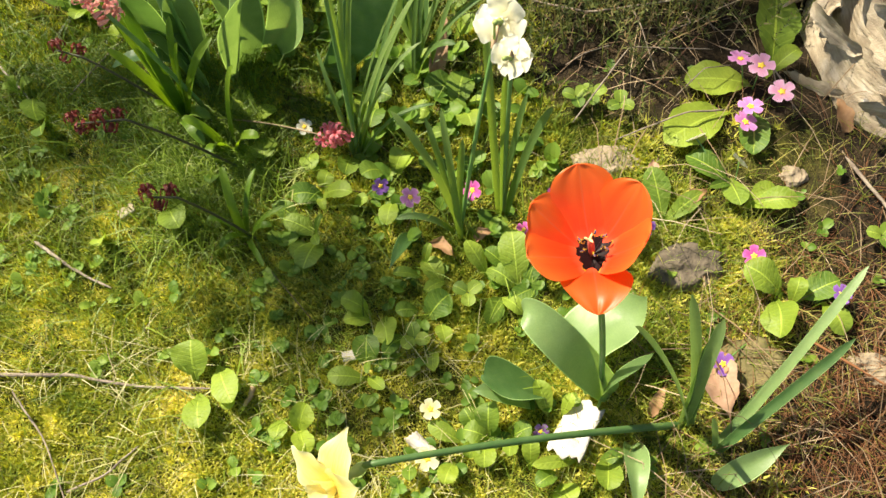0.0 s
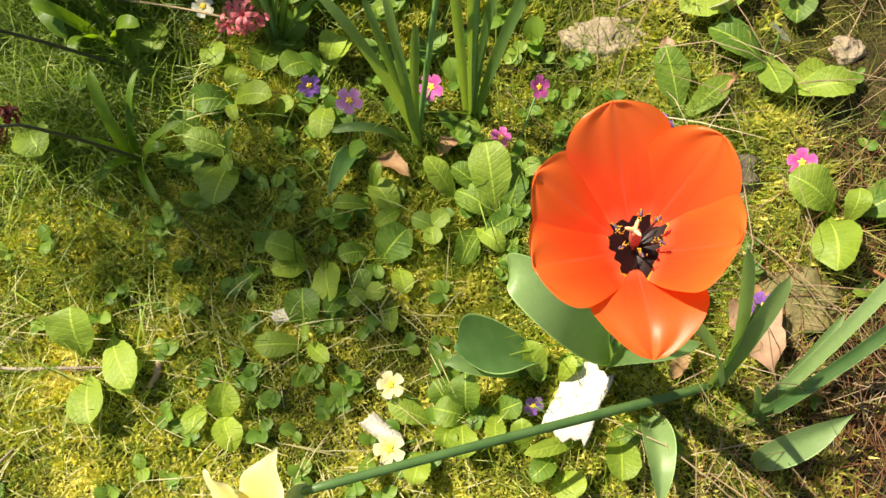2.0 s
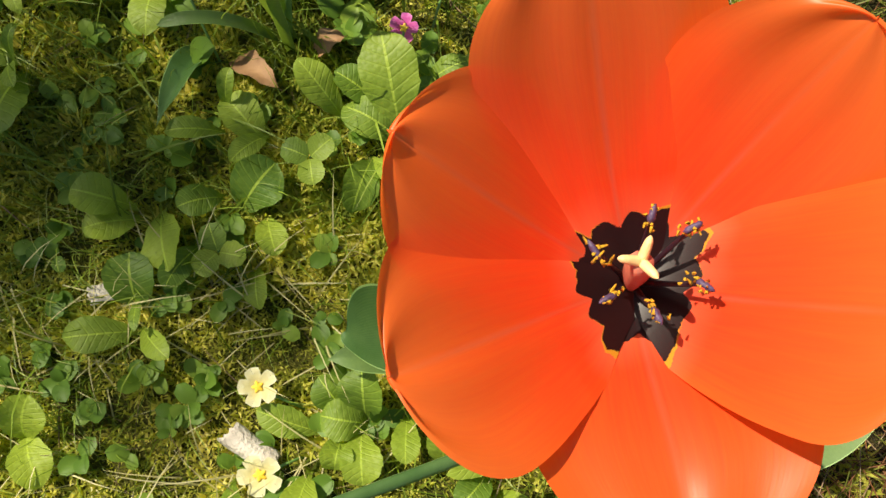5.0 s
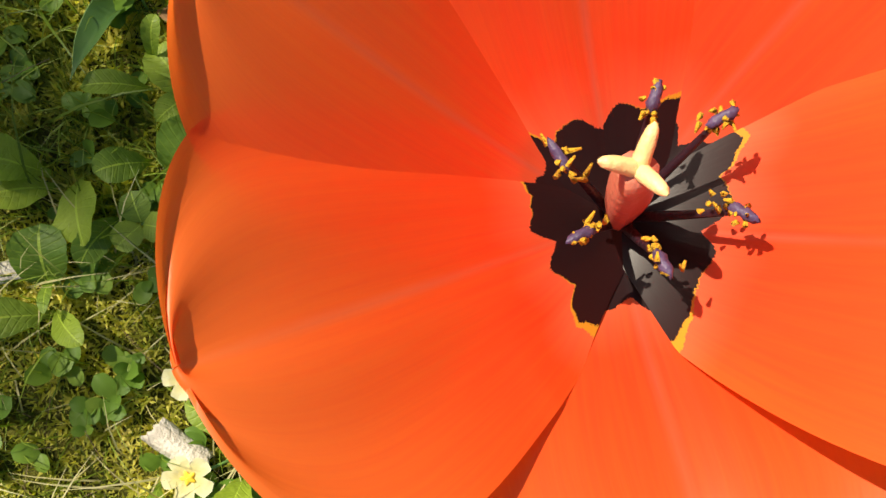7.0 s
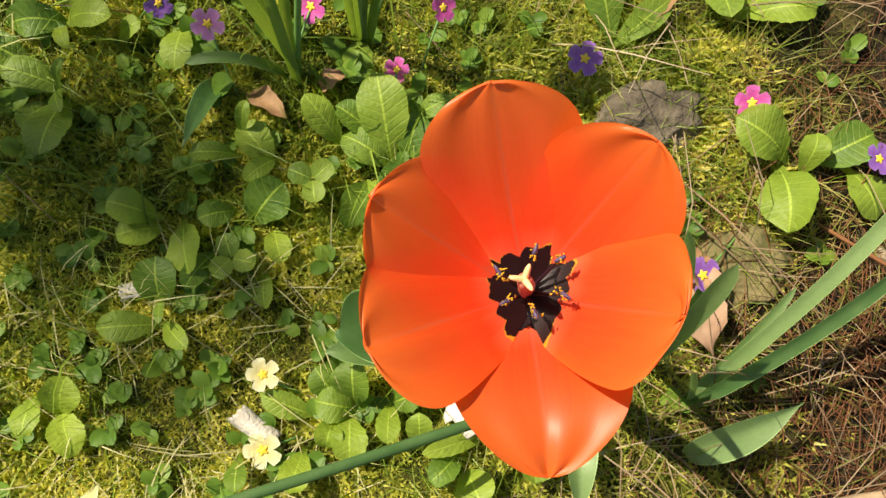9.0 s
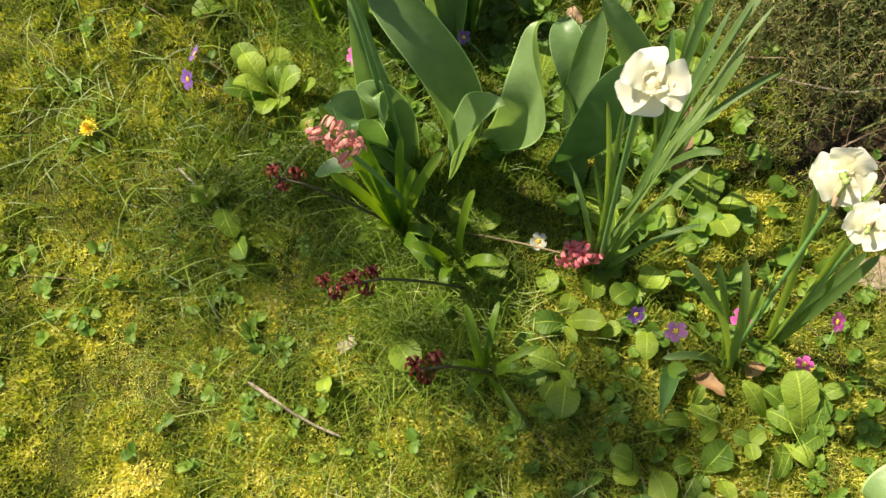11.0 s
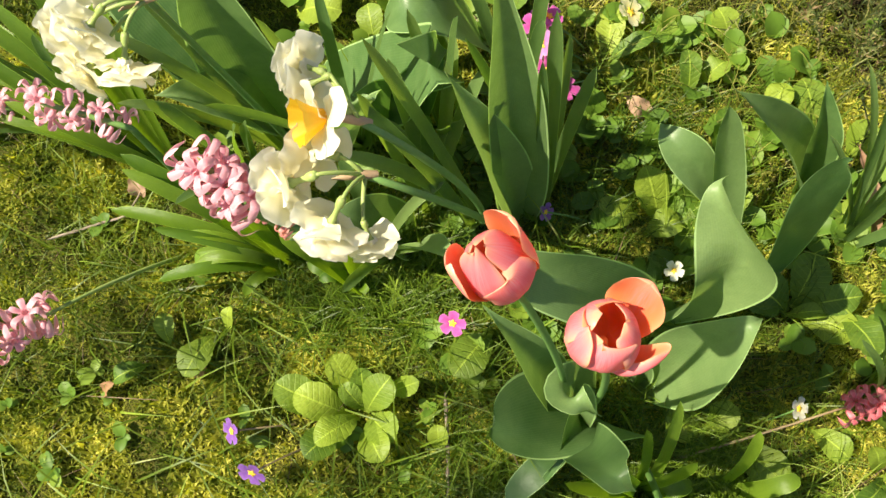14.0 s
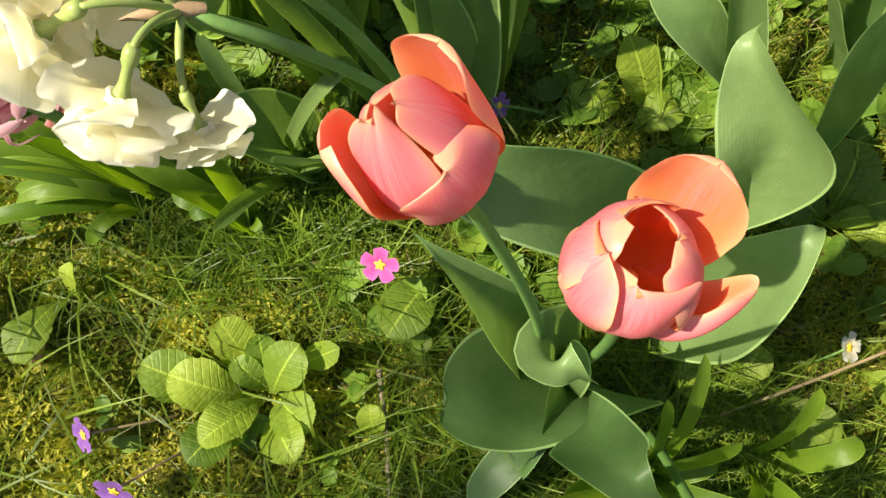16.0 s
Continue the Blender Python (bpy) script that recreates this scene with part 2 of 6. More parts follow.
M["hyacinth_pink"] = petal_material("hyacinth pink", (0.78, 0.28, 0.36), (0.86, 0.46, 0.52), (0.92, 0.70, 0.73), 0.35)
M["hyacinth_faded"] = petal_material("faded hyacinth", (0.60, 0.14, 0.12), (0.80, 0.33, 0.28), (0.90, 0.58, 0.50), 0.4)
M["hyacinth_red"] = petal_material("red-pink hyacinth", (0.60, 0.08, 0.10), (0.82, 0.20, 0.24), (0.92, 0.45, 0.48), 0.4)
M["hyacinth_wilted"] = petal_material("wilted hyacinth", (0.13, 0.014, 0.014), (0.24, 0.030, 0.020), (0.34, 0.07, 0.04), 0.30)
M["pistil"] = plain_material("pistil", (0.45, 0.10, 0.08), (0.58, 0.20, 0.12), 500, 0.4)
M["stigma"] = plain_material("stigma", (0.82, 0.55, 0.22), (0.85, 0.62, 0.30), 900, 0.5)
M["dark_stalk"] = plain_material("dark withered stalk", (0.025, 0.030, 0.012), (0.08, 0.075, 0.03), 400, 0.6, 0.3)
M["filament"] = plain_material("filament", (0.012, 0.006, 0.010), (0.03, 0.012, 0.02), 900, 0.35)
M["anther"] = plain_material("anther", (0.03, 0.018, 0.045), (0.11, 0.065, 0.15), 1500, 0.5)
M["pollen"] = plain_material("pollen", (0.70, 0.35, 0.01), (0.80, 0.48, 0.03), 3000, 0.8, 0.8)
M["dandelion"] = plain_material("dandelion", (0.80, 0.50, 0.0), (0.85, 0.62, 0.02), 500, 0.7, per_piece=True)
M["stone"] = plain_material("pale stone", (0.10, 0.075, 0.04), (0.50, 0.40, 0.28), 70, 0.85, 0.9, 0.010)
M["grey_stone"] = plain_material("grey stone", (0.022, 0.017, 0.010), (0.22, 0.175, 0.12), 60, 0.9, 1.0, 0.010)
M["mossy_stone"] = plain_material("mossy stone", (0.06, 0.065, 0.015), (0.26, 0.20, 0.09), 75, 0.9, 0.9, 0.006)
M["dry_stalk"] = plain_material("brown flower stalk", (0.16, 0.10, 0.05), (0.40, 0.30, 0.16), 300, 0.6, 0.2)
M["twig"] = plain_material("grey twig", (0.10, 0.07, 0.05), (0.40, 0.33, 0.25), 250, 0.85, 0.8, 0.002)
M["cane"] = plain_material("tan cane", (0.22, 0.14, 0.07), (0.50, 0.36, 0.22), 120, 0.7, 0.5, 0.002)
M["dry_leaf"] = plain_material("dry brown leaf", (0.20, 0.09, 0.035), (0.50, 0.30, 0.15), 90, 0.7, 0.6, 0.002, through_it=0.25)
M["pink_dry"] = plain_material("dry pinkish leaf", (0.26, 0.13, 0.07), (0.60, 0.40, 0.27), 90, 0.7, 0.6, 0.002, through_it=0.25)


def birch_material(name, tones, dark=0.35):
    m, n, l = tree_of(name)
    tc = n.new("ShaderNodeTexCoord")
    mp = n.new("ShaderNodeMapping")
    mp.inputs["Scale"].default_value = (22.0, 22.0, 170.0)
    l.new(tc.outputs["Object"], mp.inputs[0])
    dash = noise_of(n, l, mp.outputs[0], 1.0, 2)
    soft = noise_of(n, l, tc.outputs["Object"], 40.0, 5)
    fine = noise_of(n, l, tc.outputs["Object"], 500.0, 3)
    base = ramp(n, l, soft, list(zip((0.3, 0.55, 0.75), tones)))
    base = mixed(n, l, calc(n, l, "MULTIPLY", calc(n, l, "SUBTRACT", dash, 0.45, True), 2.2, True), base, tuple(dark * c for c in tones[0]))
    base = mixed(n, l, calc(n, l, "GREATER_THAN", dash, 0.70 if dark < 0.5 else 0.76), base, (0.10, 0.07, 0.05))
    finish(n, l, base, bump_of(n, l, calc(n, l, "ADD", calc(n, l, "MULTIPLY", dash, 2.0), calc(n, l, "ADD", soft, fine)), 0.55, 0.003), 0.8)
    return m


M["birch"] = birch_material("birch bark", [(0.42, 0.37, 0.30), (0.60, 0.56, 0.50), (0.70, 0.67, 0.62)], 0.7)
M["trunk"] = birch_material("old birch bark", [(0.30, 0.23, 0.15), (0.48, 0.40, 0.28), (0.66, 0.58, 0.46)], 0.6)


def ground_material():
    m, n, l = tree_of("mossy ground")
    tc, sep = n.new("ShaderNodeTexCoord"), n.new("ShaderNodeSeparateXYZ")
    obj = tc.outputs["Object"]
    l.new(obj, sep.inputs[0])
    wide, mid, fine = noise_of(n, l, obj, 6.0, 5), noise_of(n, l, obj, 45.0, 5), noise_of(n, l, obj, 420.0, 4)
    moss = ramp(n, l, calc(n, l, "ADD", calc(n, l, "MULTIPLY", mid, 0.6), calc(n, l, "MULTIPLY", fine, 0.4)),
                [(0.28, (0.022, 0.024, 0.006)), (0.45, (0.065, 0.068, 0.011)), (0.60, (0.15, 0.145, 0.02)), (0.78, (0.28, 0.24, 0.05))])
    soil = ramp(n, l, calc(n, l, "ADD", calc(n, l, "MULTIPLY", mid, 0.5), calc(n, l, "MULTIPLY", fine, 0.5)),
                [(0.32, (0.010, 0.008, 0.005)), (0.48, (0.030, 0.021, 0.011)), (0.60, (0.070, 0.048, 0.023)), (0.76, (0.18, 0.125, 0.07))])
    # the lawn's moss gives way to bare soil on the bed's far side
    edge = calc(n, l, "ADD", sep.outputs[0], calc(n, l, "MULTIPLY", calc(n, l, "SUBTRACT", wide, 0.5), 0.7))
    edge = calc(n, l, "ADD", edge, calc(n, l, "MULTIPLY", calc(n, l, "SUBTRACT", sep.outputs[1], 0.72, True), 0.15))
    edge = calc(n, l, "ADD", edge, calc(n, l, "MULTIPLY", calc(n, l, "MULTIPLY", calc(n, l, "SUBTRACT", sep.outputs[1], 0.585), 8.0, True), 0.34))
    edge = calc(n, l, "ADD", edge, calc(n, l, "MULTIPLY", calc(n, l, "MULTIPLY", calc(n, l, "SUBTRACT", 0.26, sep.outputs[1]), 6.0, True), 0.08))
    bare = calc(n, l, "MULTIPLY", calc(n, l, "SUBTRACT", edge, 0.20), 5.0, True)
    away = n.new("ShaderNodeVectorMath")
    away.operation = "DISTANCE"
    l.new(obj, away.inputs[0])
    away.inputs[1].default_value = (0.6, 0.7, 0.0)
    bare = calc(n, l, "MULTIPLY", bare, calc(n, l, "SUBTRACT", 2.2, calc(n, l, "ADD", away.outputs["Value"], wide), True))
    base = mixed(n, l, bare, moss, soil)
    base = mixed(n, l, calc(n, l, "MULTIPLY", calc(n, l, "SUBTRACT", away.outputs["Value"], 0.9), 0.6, True), base, mixed(n, l, mid, (0.07, 0.085, 0.012), (0.19, 0.195, 0.03)))
    finish(n, l, base, bump_of(n, l, calc(n, l, "ADD", mid, calc(n, l, "MULTIPLY", fine, 0.6)), 1.0, 0.012), 0.9, spec=0.2)
    return m


M["ground"] = ground_material()
# the moss's own patchy tone; its dark patches also stand in for soft shade
M["moss"] = blade_material("moss", [(0.0, (0.035, 0.06, 0.008)), (0.28, (0.12, 0.165, 0.018)), (0.55, (0.405, 0.415, 0.060)), (0.82, (0.71, 0.65, 0.16)), (1.0, (0.81, 0.74, 0.34))], 0.42, 0.6, 12.0, 0.60, 0.24)
M["grass"] = blade_material("grass", [(0.0, (0.05, 0.095, 0.008)), (0.5, (0.135, 0.205, 0.016)), (0.80, (0.27, 0.37, 0.05)), (1.0, (0.58, 0.52, 0.26))], 0.35, 0.45, 7.0, 0.5, 0.22)
M["green_grass"] = blade_material("green grass", [(0.0, (0.03, 0.072, 0.006)), (0.5, (0.085, 0.150, 0.012)), (0.85, (0.19, 0.29, 0.03)), (1.0, (0.40, 0.42, 0.12))], 0.35, 0.4)
M["wiry"] = blade_material("wiry grass", [(0.0, (0.06, 0.08, 0.015)), (0.45, (0.17, 0.19, 0.03)), (0.75, (0.36, 0.33, 0.09)), (1.0, (0.42, 0.30, 0.14))], 0.3, 0.5)
M["weed"] = blade_material("small weeds", [(0.0, (0.06, 0.13, 0.016)), (0.5, (0.13, 0.24, 0.03)), (1.0, (0.27, 0.36, 0.05))], 0.35, 0.5)
M["straw"] = blade_material("dead stalks", [(0.0, (0.10, 0.06, 0.035)), (0.5, (0.28, 0.19, 0.11)), (1.0, (0.52, 0.42, 0.28))], 0.1, 0.7)
M["pale_straw"] = blade_material("bleached grass", [(0.0, (0.34, 0.30, 0.12)), (0.5, (0.52, 0.48, 0.24)), (1.0, (0.72, 0.66, 0.42))], 0.3, 0.6)
M["needles"] = blade_material("rusty needles", [(0.0, (0.11, 0.045, 0.02)), (0.6, (0.26, 0.11, 0.045)), (1.0, (0.40, 0.24, 0.12))], 0.1, 0.6)
M["heather"] = blade_material("heather", [(0.0, (0.018, 0.026, 0.008)), (0.40, (0.075, 0.105, 0.028)), (0.70, (0.21, 0.23, 0.07)), (0.82, (0.30, 0.22, 0.11)), (0.93, (0.14, 0.07, 0.04)), (1.0, (0.50, 0.24, 0.22))], 0.3, 0.6, 9.0, 0.25)

# ---- mesh helpers ----


def mesh_of(name, verts, faces, uvs=None, smooth=True):
    me = bpy.data.meshes.new(name)
    me.from_pydata([tuple(v) for v in verts], [], [tuple(f) for f in faces])
    if uvs is not None:
        layer = me.uv_layers.new(name="UVMap")
        idx = np.empty(len(me.loops), dtype=np.int32)
        me.loops.foreach_get("vertex_index", idx)
        layer.data.foreach_set("uv", np.asarray(uvs, dtype=np.float32)[idx].ravel())
    if smooth:
        me.polygons.foreach_set("use_smooth", np.ones(len(me.polygons), dtype=bool))
    me.update()
    return me


def grid_mesh(name, pts, wrap=False):
    """A sheet from an (along, across, 3) grid; wrap joins the first and last columns into a tube."""
    nv, nu = pts.shape[:2]
    cols = nu if wrap else nu - 1
    faces = [(j * nu + i, j * nu + (i + 1) % nu, (j + 1) * nu + (i + 1) % nu, (j + 1) * nu + i) for j in range(nv - 1) for i in range(cols)]
    u, v = np.meshgrid(np.linspace(0, 1, nu), np.linspace(0, 1, nv))
    return mesh_of(name, pts.reshape(-1, 3), faces, np.stack([u.ravel(), v.ravel()], 1))


def link(name, me, material, parent=None, label="", m=None):
    ob = new(name, me)
    if not me.materials:
        me.materials.append(M[material])
    if me.materials[0] != M[material]:
        ob.material_slots[0].link = "OBJECT"
        ob.material_slots[0].material = M[material]
    ob.parent = parent
    if m is not None:
        ob.matrix_local = m
    if label:
        ob["label"] = label
    return ob


def thing(name, x, y, z, label, category, group="", kind=""):
    ob = new(name)
    ob.empty_display_size = 0.02
    ob.location = (x, y, z)
    return tagged(ob, label, category, group, kind)


def ground_z(x, y):
    """Gentle swells of the lawn."""
    return 0.010 * math.sin(5.1 * x + 1.3) * math.cos(4.3 * y) + 0.006 * noise.noise((x * 9, y * 9, 0.3)) + 0.006 * noise.noise((x * 34, y * 34, 1.7)) - 0.004


def unit(v):
    return v / (np.linalg.norm(v, axis=-1, keepdims=True) + 1e-12)


PROFILES = {
    "strap": lambda v: np.minimum(1.0, 0.7 + 1.5 * v) * np.sqrt(np.clip(1 - np.clip((v - 0.72) / 0.28, 0, 1) ** 2.2, 0.0, 1)) + 0.02,
    "lance": lambda v: (0.32 * (1 - v) ** 2 + np.sin(np.pi * np.clip(v, 0, 1) ** 0.85) ** 0.75 * (1 - 0.25 * v)) * (1 - v**6) + 0.01,
    "oval": lambda v: np.sqrt(np.clip(1 - (2 * v - 1) ** 2, 0, 1)) + 0.02,
    "spoon": lambda v: np.where(v < 0.14, 0.16 + 0.4 * v, 0.0) + np.where(v >= 0.14, 0.21 + 0.79 * np.sin(np.pi * np.clip((v - 0.14) / 0.86, 0, 1) ** 1.15) ** 0.7, 0.0) * np.sqrt(np.clip(1 - np.clip((v - 0.85) / 0.15, 0, 1) ** 2.4, 0, 1)) + 0.01,
    "petal": lambda v: (0.42 + 0.58 * np.sin(np.pi * np.clip(0.10 + 0.60 * v, 0, 1)) ** 1.2) * np.sqrt(np.clip(1 - np.clip((v - 0.72) / 0.28, 0, 1) ** 2.6, 0, 1)) + 0.01,
    "broad": lambda v: (0.42 + 0.58 * np.sin(np.pi * np.clip(0.10 + 0.52 * v, 0, 1)) ** 1.2) * np.sqrt(np.clip(1 - np.clip((v - 0.80) / 0.20, 0, 1) ** 2.4, 0, 1)) + 0.01,
    "ovate": lambda v: (0.30 * (1 - v) ** 3 + np.sin(np.pi * np.clip(v, 0, 1) ** 0.58) ** 1.1) * (1 - v**8) + 0.01,
}


def sheet(base, tip, width, shape, arch=0.03, fold=0.35, turn=0.0, wave=0.0, curl=0.0, ragged=0.0, nu=7, nv=14, control=None, facing=None, rng=None):
    """Points of a leaf or petal from base to tip. arch lifts its middle, fold raises the edges, turn rolls it about its length,
    wave ruffles the edges and curl bends the blade across."""
    base, tip = np.array(base, float), np.array(tip, float)
    ctrl = (base + 0.5 * (tip - base) + (0, 0, arch)) if control is None else np.array(control, float)
    v = np.linspace(0, 1, nv)[:, None]
    mid = (1 - v) ** 2 * base + 2 * v * (1 - v) * ctrl + v**2 * tip
    tan = unit(2 * (1 - v) * (ctrl - base) + 2 * v * (tip - ctrl))
    face = np.array((0, 0, 1.0) if facing is None else facing, float)
    side = np.cross(tan, face)
    flat = unit(np.cross(unit(tip - base), face + np.array((1e-3, 2e-3, 0))))
    side = unit(side + 0.15 * flat)
    nrm = np.cross(side, tan)
    a = np.radians(turn) * (0.3 + 0.7 * v)
    side, nrm = side * np.cos(a) + nrm * np.sin(a), nrm * np.cos(a) - side * np.sin(a)
    u = np.linspace(-1, 1, nu)[None, :]
    w = (PROFILES[shape](v) * width / 2)
    if ragged and rng is not None:
        w = w * (1 + ragged * (rng.random((nv, 1)) - 0.5))
    rise = fold * np.abs(u) ** 1.4 * w + curl * u * w
    ph = 0.0 if rng is None else rng.random() * 6
    rise = rise + wave * width * np.sin(v * 15 + ph + 1.3 * np.sign(u)) * np.abs(u) ** 2
    return mid[:, None, :] + side[:, None, :] * (u * w)[..., None] + nrm[:, None, :] * rise[..., None]


def tube(points, radii, nu=7):
    pts = np.array(points, float)
    tan = unit(np.gradient(pts, axis=0))
    ref = np.array((0.31, 0.17, 0.93)) if abs(tan[0][2]) < 0.9 else np.array((0.95, 0.2, 0.1))
    side = unit(np.cross(tan, ref))
    nrm = np.cross(side, tan)
    a = np.linspace(0, 2 * np.pi, nu, endpoint=False)
    r = np.broadcast_to(np.asarray(radii, float), (len(pts),))[:, None, None]
    return pts[:, None, :] + r * (np.cos(a)[None, :, None] * side[:, None, :] + np.sin(a)[None, :, None] * nrm[:, None, :])


def arc(p0, p1, lift, n=12, bow=(0, 0, 0)):
    p0, p1 = np.array(p0, float), np.array(p1, float)
    c = (p0 + p1) / 2 + np.array((0, 0, lift)) + np.array(bow, float)
    v = np.linspace(0, 1, n)[:, None]
    return (1 - v) ** 2 * p0 + 2 * v * (1 - v) * c + v**2 * p1


def join(name, grids, wraps=None):
    """Several sheets in one mesh."""
    verts, faces, uvs, k = [], [], [], 0
    for g, pts in enumerate(grids):
        nv, nu = pts.shape[:2]
        cols = nu if wraps and wraps[g] else nu - 1
        faces += [(k + j * nu + i, k + j * nu + (i + 1) % nu, k + (j + 1) * nu + (i + 1) % nu, k + (j + 1) * nu + i) for j in range(nv - 1) for i in range(cols)]
        u, v = np.meshgrid(np.linspace(0, 1, nu), np.linspace(0, 1, nv))
        verts.append(pts.reshape(-1, 3)), uvs.append(np.stack([u.ravel(), v.ravel()], 1))
        k += nv * nu
    return mesh_of(name, np.concatenate(verts), faces, np.concatenate(uvs))


def turned(direction, roll=0.0, at=(0, 0, 0), size=1.0):
    """A pose whose z axis points along the direction."""
    q = Vector((0, 0, 1)).rotation_difference(Vector(direction)).to_matrix().to_4x4()
    return Matrix.Translation(at) @ q @ Matrix.Rotation(roll, 4, "Z") @ Matrix.Scale(size, 4)


# ---- the ground ----
steps = np.concatenate([-np.geomspace(40, 1.5, 16), np.linspace(-1.4, 1.4, 190), np.geomspace(1.5, 40, 16)])
gx, gy = np.meshgrid(steps - 0.2, steps + 0.7)
gz = np.array([ground_z(a, b) if abs(a) < 2 and abs(b) < 3 else 0.0 for a, b in zip(gx.ravel(), gy.ravel())]).reshape(gx.shape)
ground = link("ground", grid_mesh("ground", np.stack([gx, gy, gz], 2)), "ground")
tagged(ground, "mossy garden lawn and soil with sunlit yellow-green patches", "ground", kind="structure")


def scatter(name, template, faces, x, y, yaw, lean, size, material, label, category, z_up=0.0):
    """Many small copies of a template in one mesh, each turned, leant and scaled."""
    rng_n = len(x)
    t = np.array(template, float)
    cy, sy, cl, sl = np.cos(yaw)[:, None], np.sin(yaw)[:, None], np.cos(lean)[:, None], np.sin(lean)[:, None]
    px, py, pz = (t[:, i][None, :] * size[:, None] for i in range(3))
    py, pz = py * cl + pz * sl, pz * cl - py * sl
    px, py = px * cy - py * sy, px * sy + py * cy
    h = np.array([ground_z(a, b) for a, b in zip(x, y)])[:, None] + z_up
    pts = np.stack([px + x[:, None], py + y[:, None], pz + h], 2).reshape(-1, 3)
    f = np.array(faces)
    allf = (f[None] + (np.arange(rng_n) * len(t))[:, None, None]).reshape(-1, f.shape[1])
    me = bpy.data.meshes.new(name)
    me.vertices.add(len(pts)), me.loops.add(allf.size), me.polygons.add(len(allf))
    me.vertices.foreach_set("co", pts.ravel())
    me.loops.foreach_set("vertex_index", allf.ravel().astype(np.int32))
    me.polygons.foreach_set("loop_start", np.arange(0, allf.size, f.shape[1], dtype=np.int32))
    me.polygons.foreach_set("use_smooth", np.ones(len(allf), dtype=bool))
    me.update(calc_edges=True)
    ob = link(name, me, material)
    return tagged(ob, label, category, kind="stuff")


def field(x, y, scale, seed):
    return np.array([noise.noise((a * scale, b * scale, seed)) for a, b in zip(x, y)])


R = np.random.default_rng(5)


def spread(n, x0, x1, y0, y1, keep=None):
    x, y = R.uniform(x0, x1, n), R.uniform(y0, y1, n)
    rim = np.minimum(np.minimum(x - x0, x1 - x), np.minimum(y - y0, y1 - y))
    ok = R.random(n) < np.clip((rim + 0.10 * field(x, y, 5.0, 0.9)) / 0.22, 0, 1) ** 0.8 if n > 20000 else np.ones(n, bool)
    if keep is not None:
        ok &= keep(x, y)
    return x[ok], y[ok]


def bed_side(x, y):
    """0 on the moss lawn, 1 on the bare, twiggy side of the bed."""
    return np.clip((x - 0.13 + 0.08 * np.clip((0.28 - y) * 8, 0, 1) - 0.17 * np.clip((0.62 - y) * 6, 0, 1) * np.clip((y - 0.10) * 6, 0, 1) * np.clip((0.42 - x) * 8, 0, 1) + 0.12 * np.clip(y - 0.72, 0, 1) + 0.22 * np.clip((y - 0.60) * 8, 0, 1) * np.clip((x + 0.0) * 8, 0, 1) + 0.12 * field(x, y, 4.0, 2.2)) * 6, 0, 1)


# moss: little feathery sprigs, thickest on the lawn
sprig, sprig_f = [], []
for k in range(5):
    a, up, out = k * 2.513, 0.55 + 0.1 * (k % 3), 0.55
    c, s = math.cos(a), math.sin(a)
    i = len(sprig)
    sprig += [(-0.13 * s, 0.13 * c, 0.0), (0.13 * s, -0.13 * c, 0.0), (out * c, out * s, up)]
    sprig_f.append((i, i + 1, i + 2))
x, y = spread(290000, -1.30, 0.72, -0.20, 1.85, lambda x, y: (R.random(len(x)) < 0.80 + 0.9 * field(x, y, 16.0, 1.1) + 0.5 * field(x, y, 40.0, 6.1) + 0.5 * np.clip((0.55 - y) * 5, 0, 1)) & (R.random(len(x)) > 0.80 * np.clip((x - 0.10) * 7, 0, 1) * np.clip((0.44 - y) * 8, 0, 1) * np.clip(0.8 + 1.5 * field(x, y, 9.0, 8.8), 0, 1)) & (R.random(len(x)) > (0.66 + 0.34 * np.maximum(np.clip((y - 0.58) * 8, 0, 1), np.clip((x - 0.26) * 8, 0, 1))) * bed_side(x, y)))
scatter("moss", sprig, sprig_f, x, y, R.uniform(0, 6.28, len(x)), R.normal(0, 0.35, len(x)), R.uniform(0.006, 0.018, len(x)) * (1 + 0.6 * field(x, y, 14.0, 7.7)), "moss",
        "yellow-green lawn moss in dense feathery tufts", "moss", -0.002)

# grass: bent blades of two lengths
blade = [(-0.012, 0, 0), (0.012, 0, 0), (-0.010, 0.10, 0.38), (0.010, 0.10, 0.38), (-0.006, 0.30, 0.68), (0.006, 0.30, 0.68), (0.0, 0.58, 0.86), (0.001, 0.58, 0.86)]
blade_f = [(0, 1, 3, 2), (2, 3, 5, 4), (4, 5, 7, 6)]


def grassy(x, y):
    f = field(x, y, 4.5, 4.4) + 0.35 * np.exp(-((x + 0.40) ** 2 + (y - 0.62) ** 2) / 0.05) + 0.25 * np.exp(-((x + 0.54) ** 2 + (y - 0.78) ** 2) / 0.05) + 0.25 * np.exp(-((x + 0.46) ** 2 + (y - 0.46) ** 2) / 0.03)
    f -= 0.8 * np.exp(-((x + 0.548) ** 2 + (y - 0.848) ** 2) / 0.004)
    return (R.random(len(x)) < 0.32 + 0.04 * np.clip((y - 0.6) * 4, 0, 1) + 0.9 * f) & (R.random(len(x)) > (0.55 + 0.40 * np.maximum(np.clip((y - 0.58) * 8, 0, 1), np.clip((x - 0.36) * 8, 0, 1))) * bed_side(x, y))


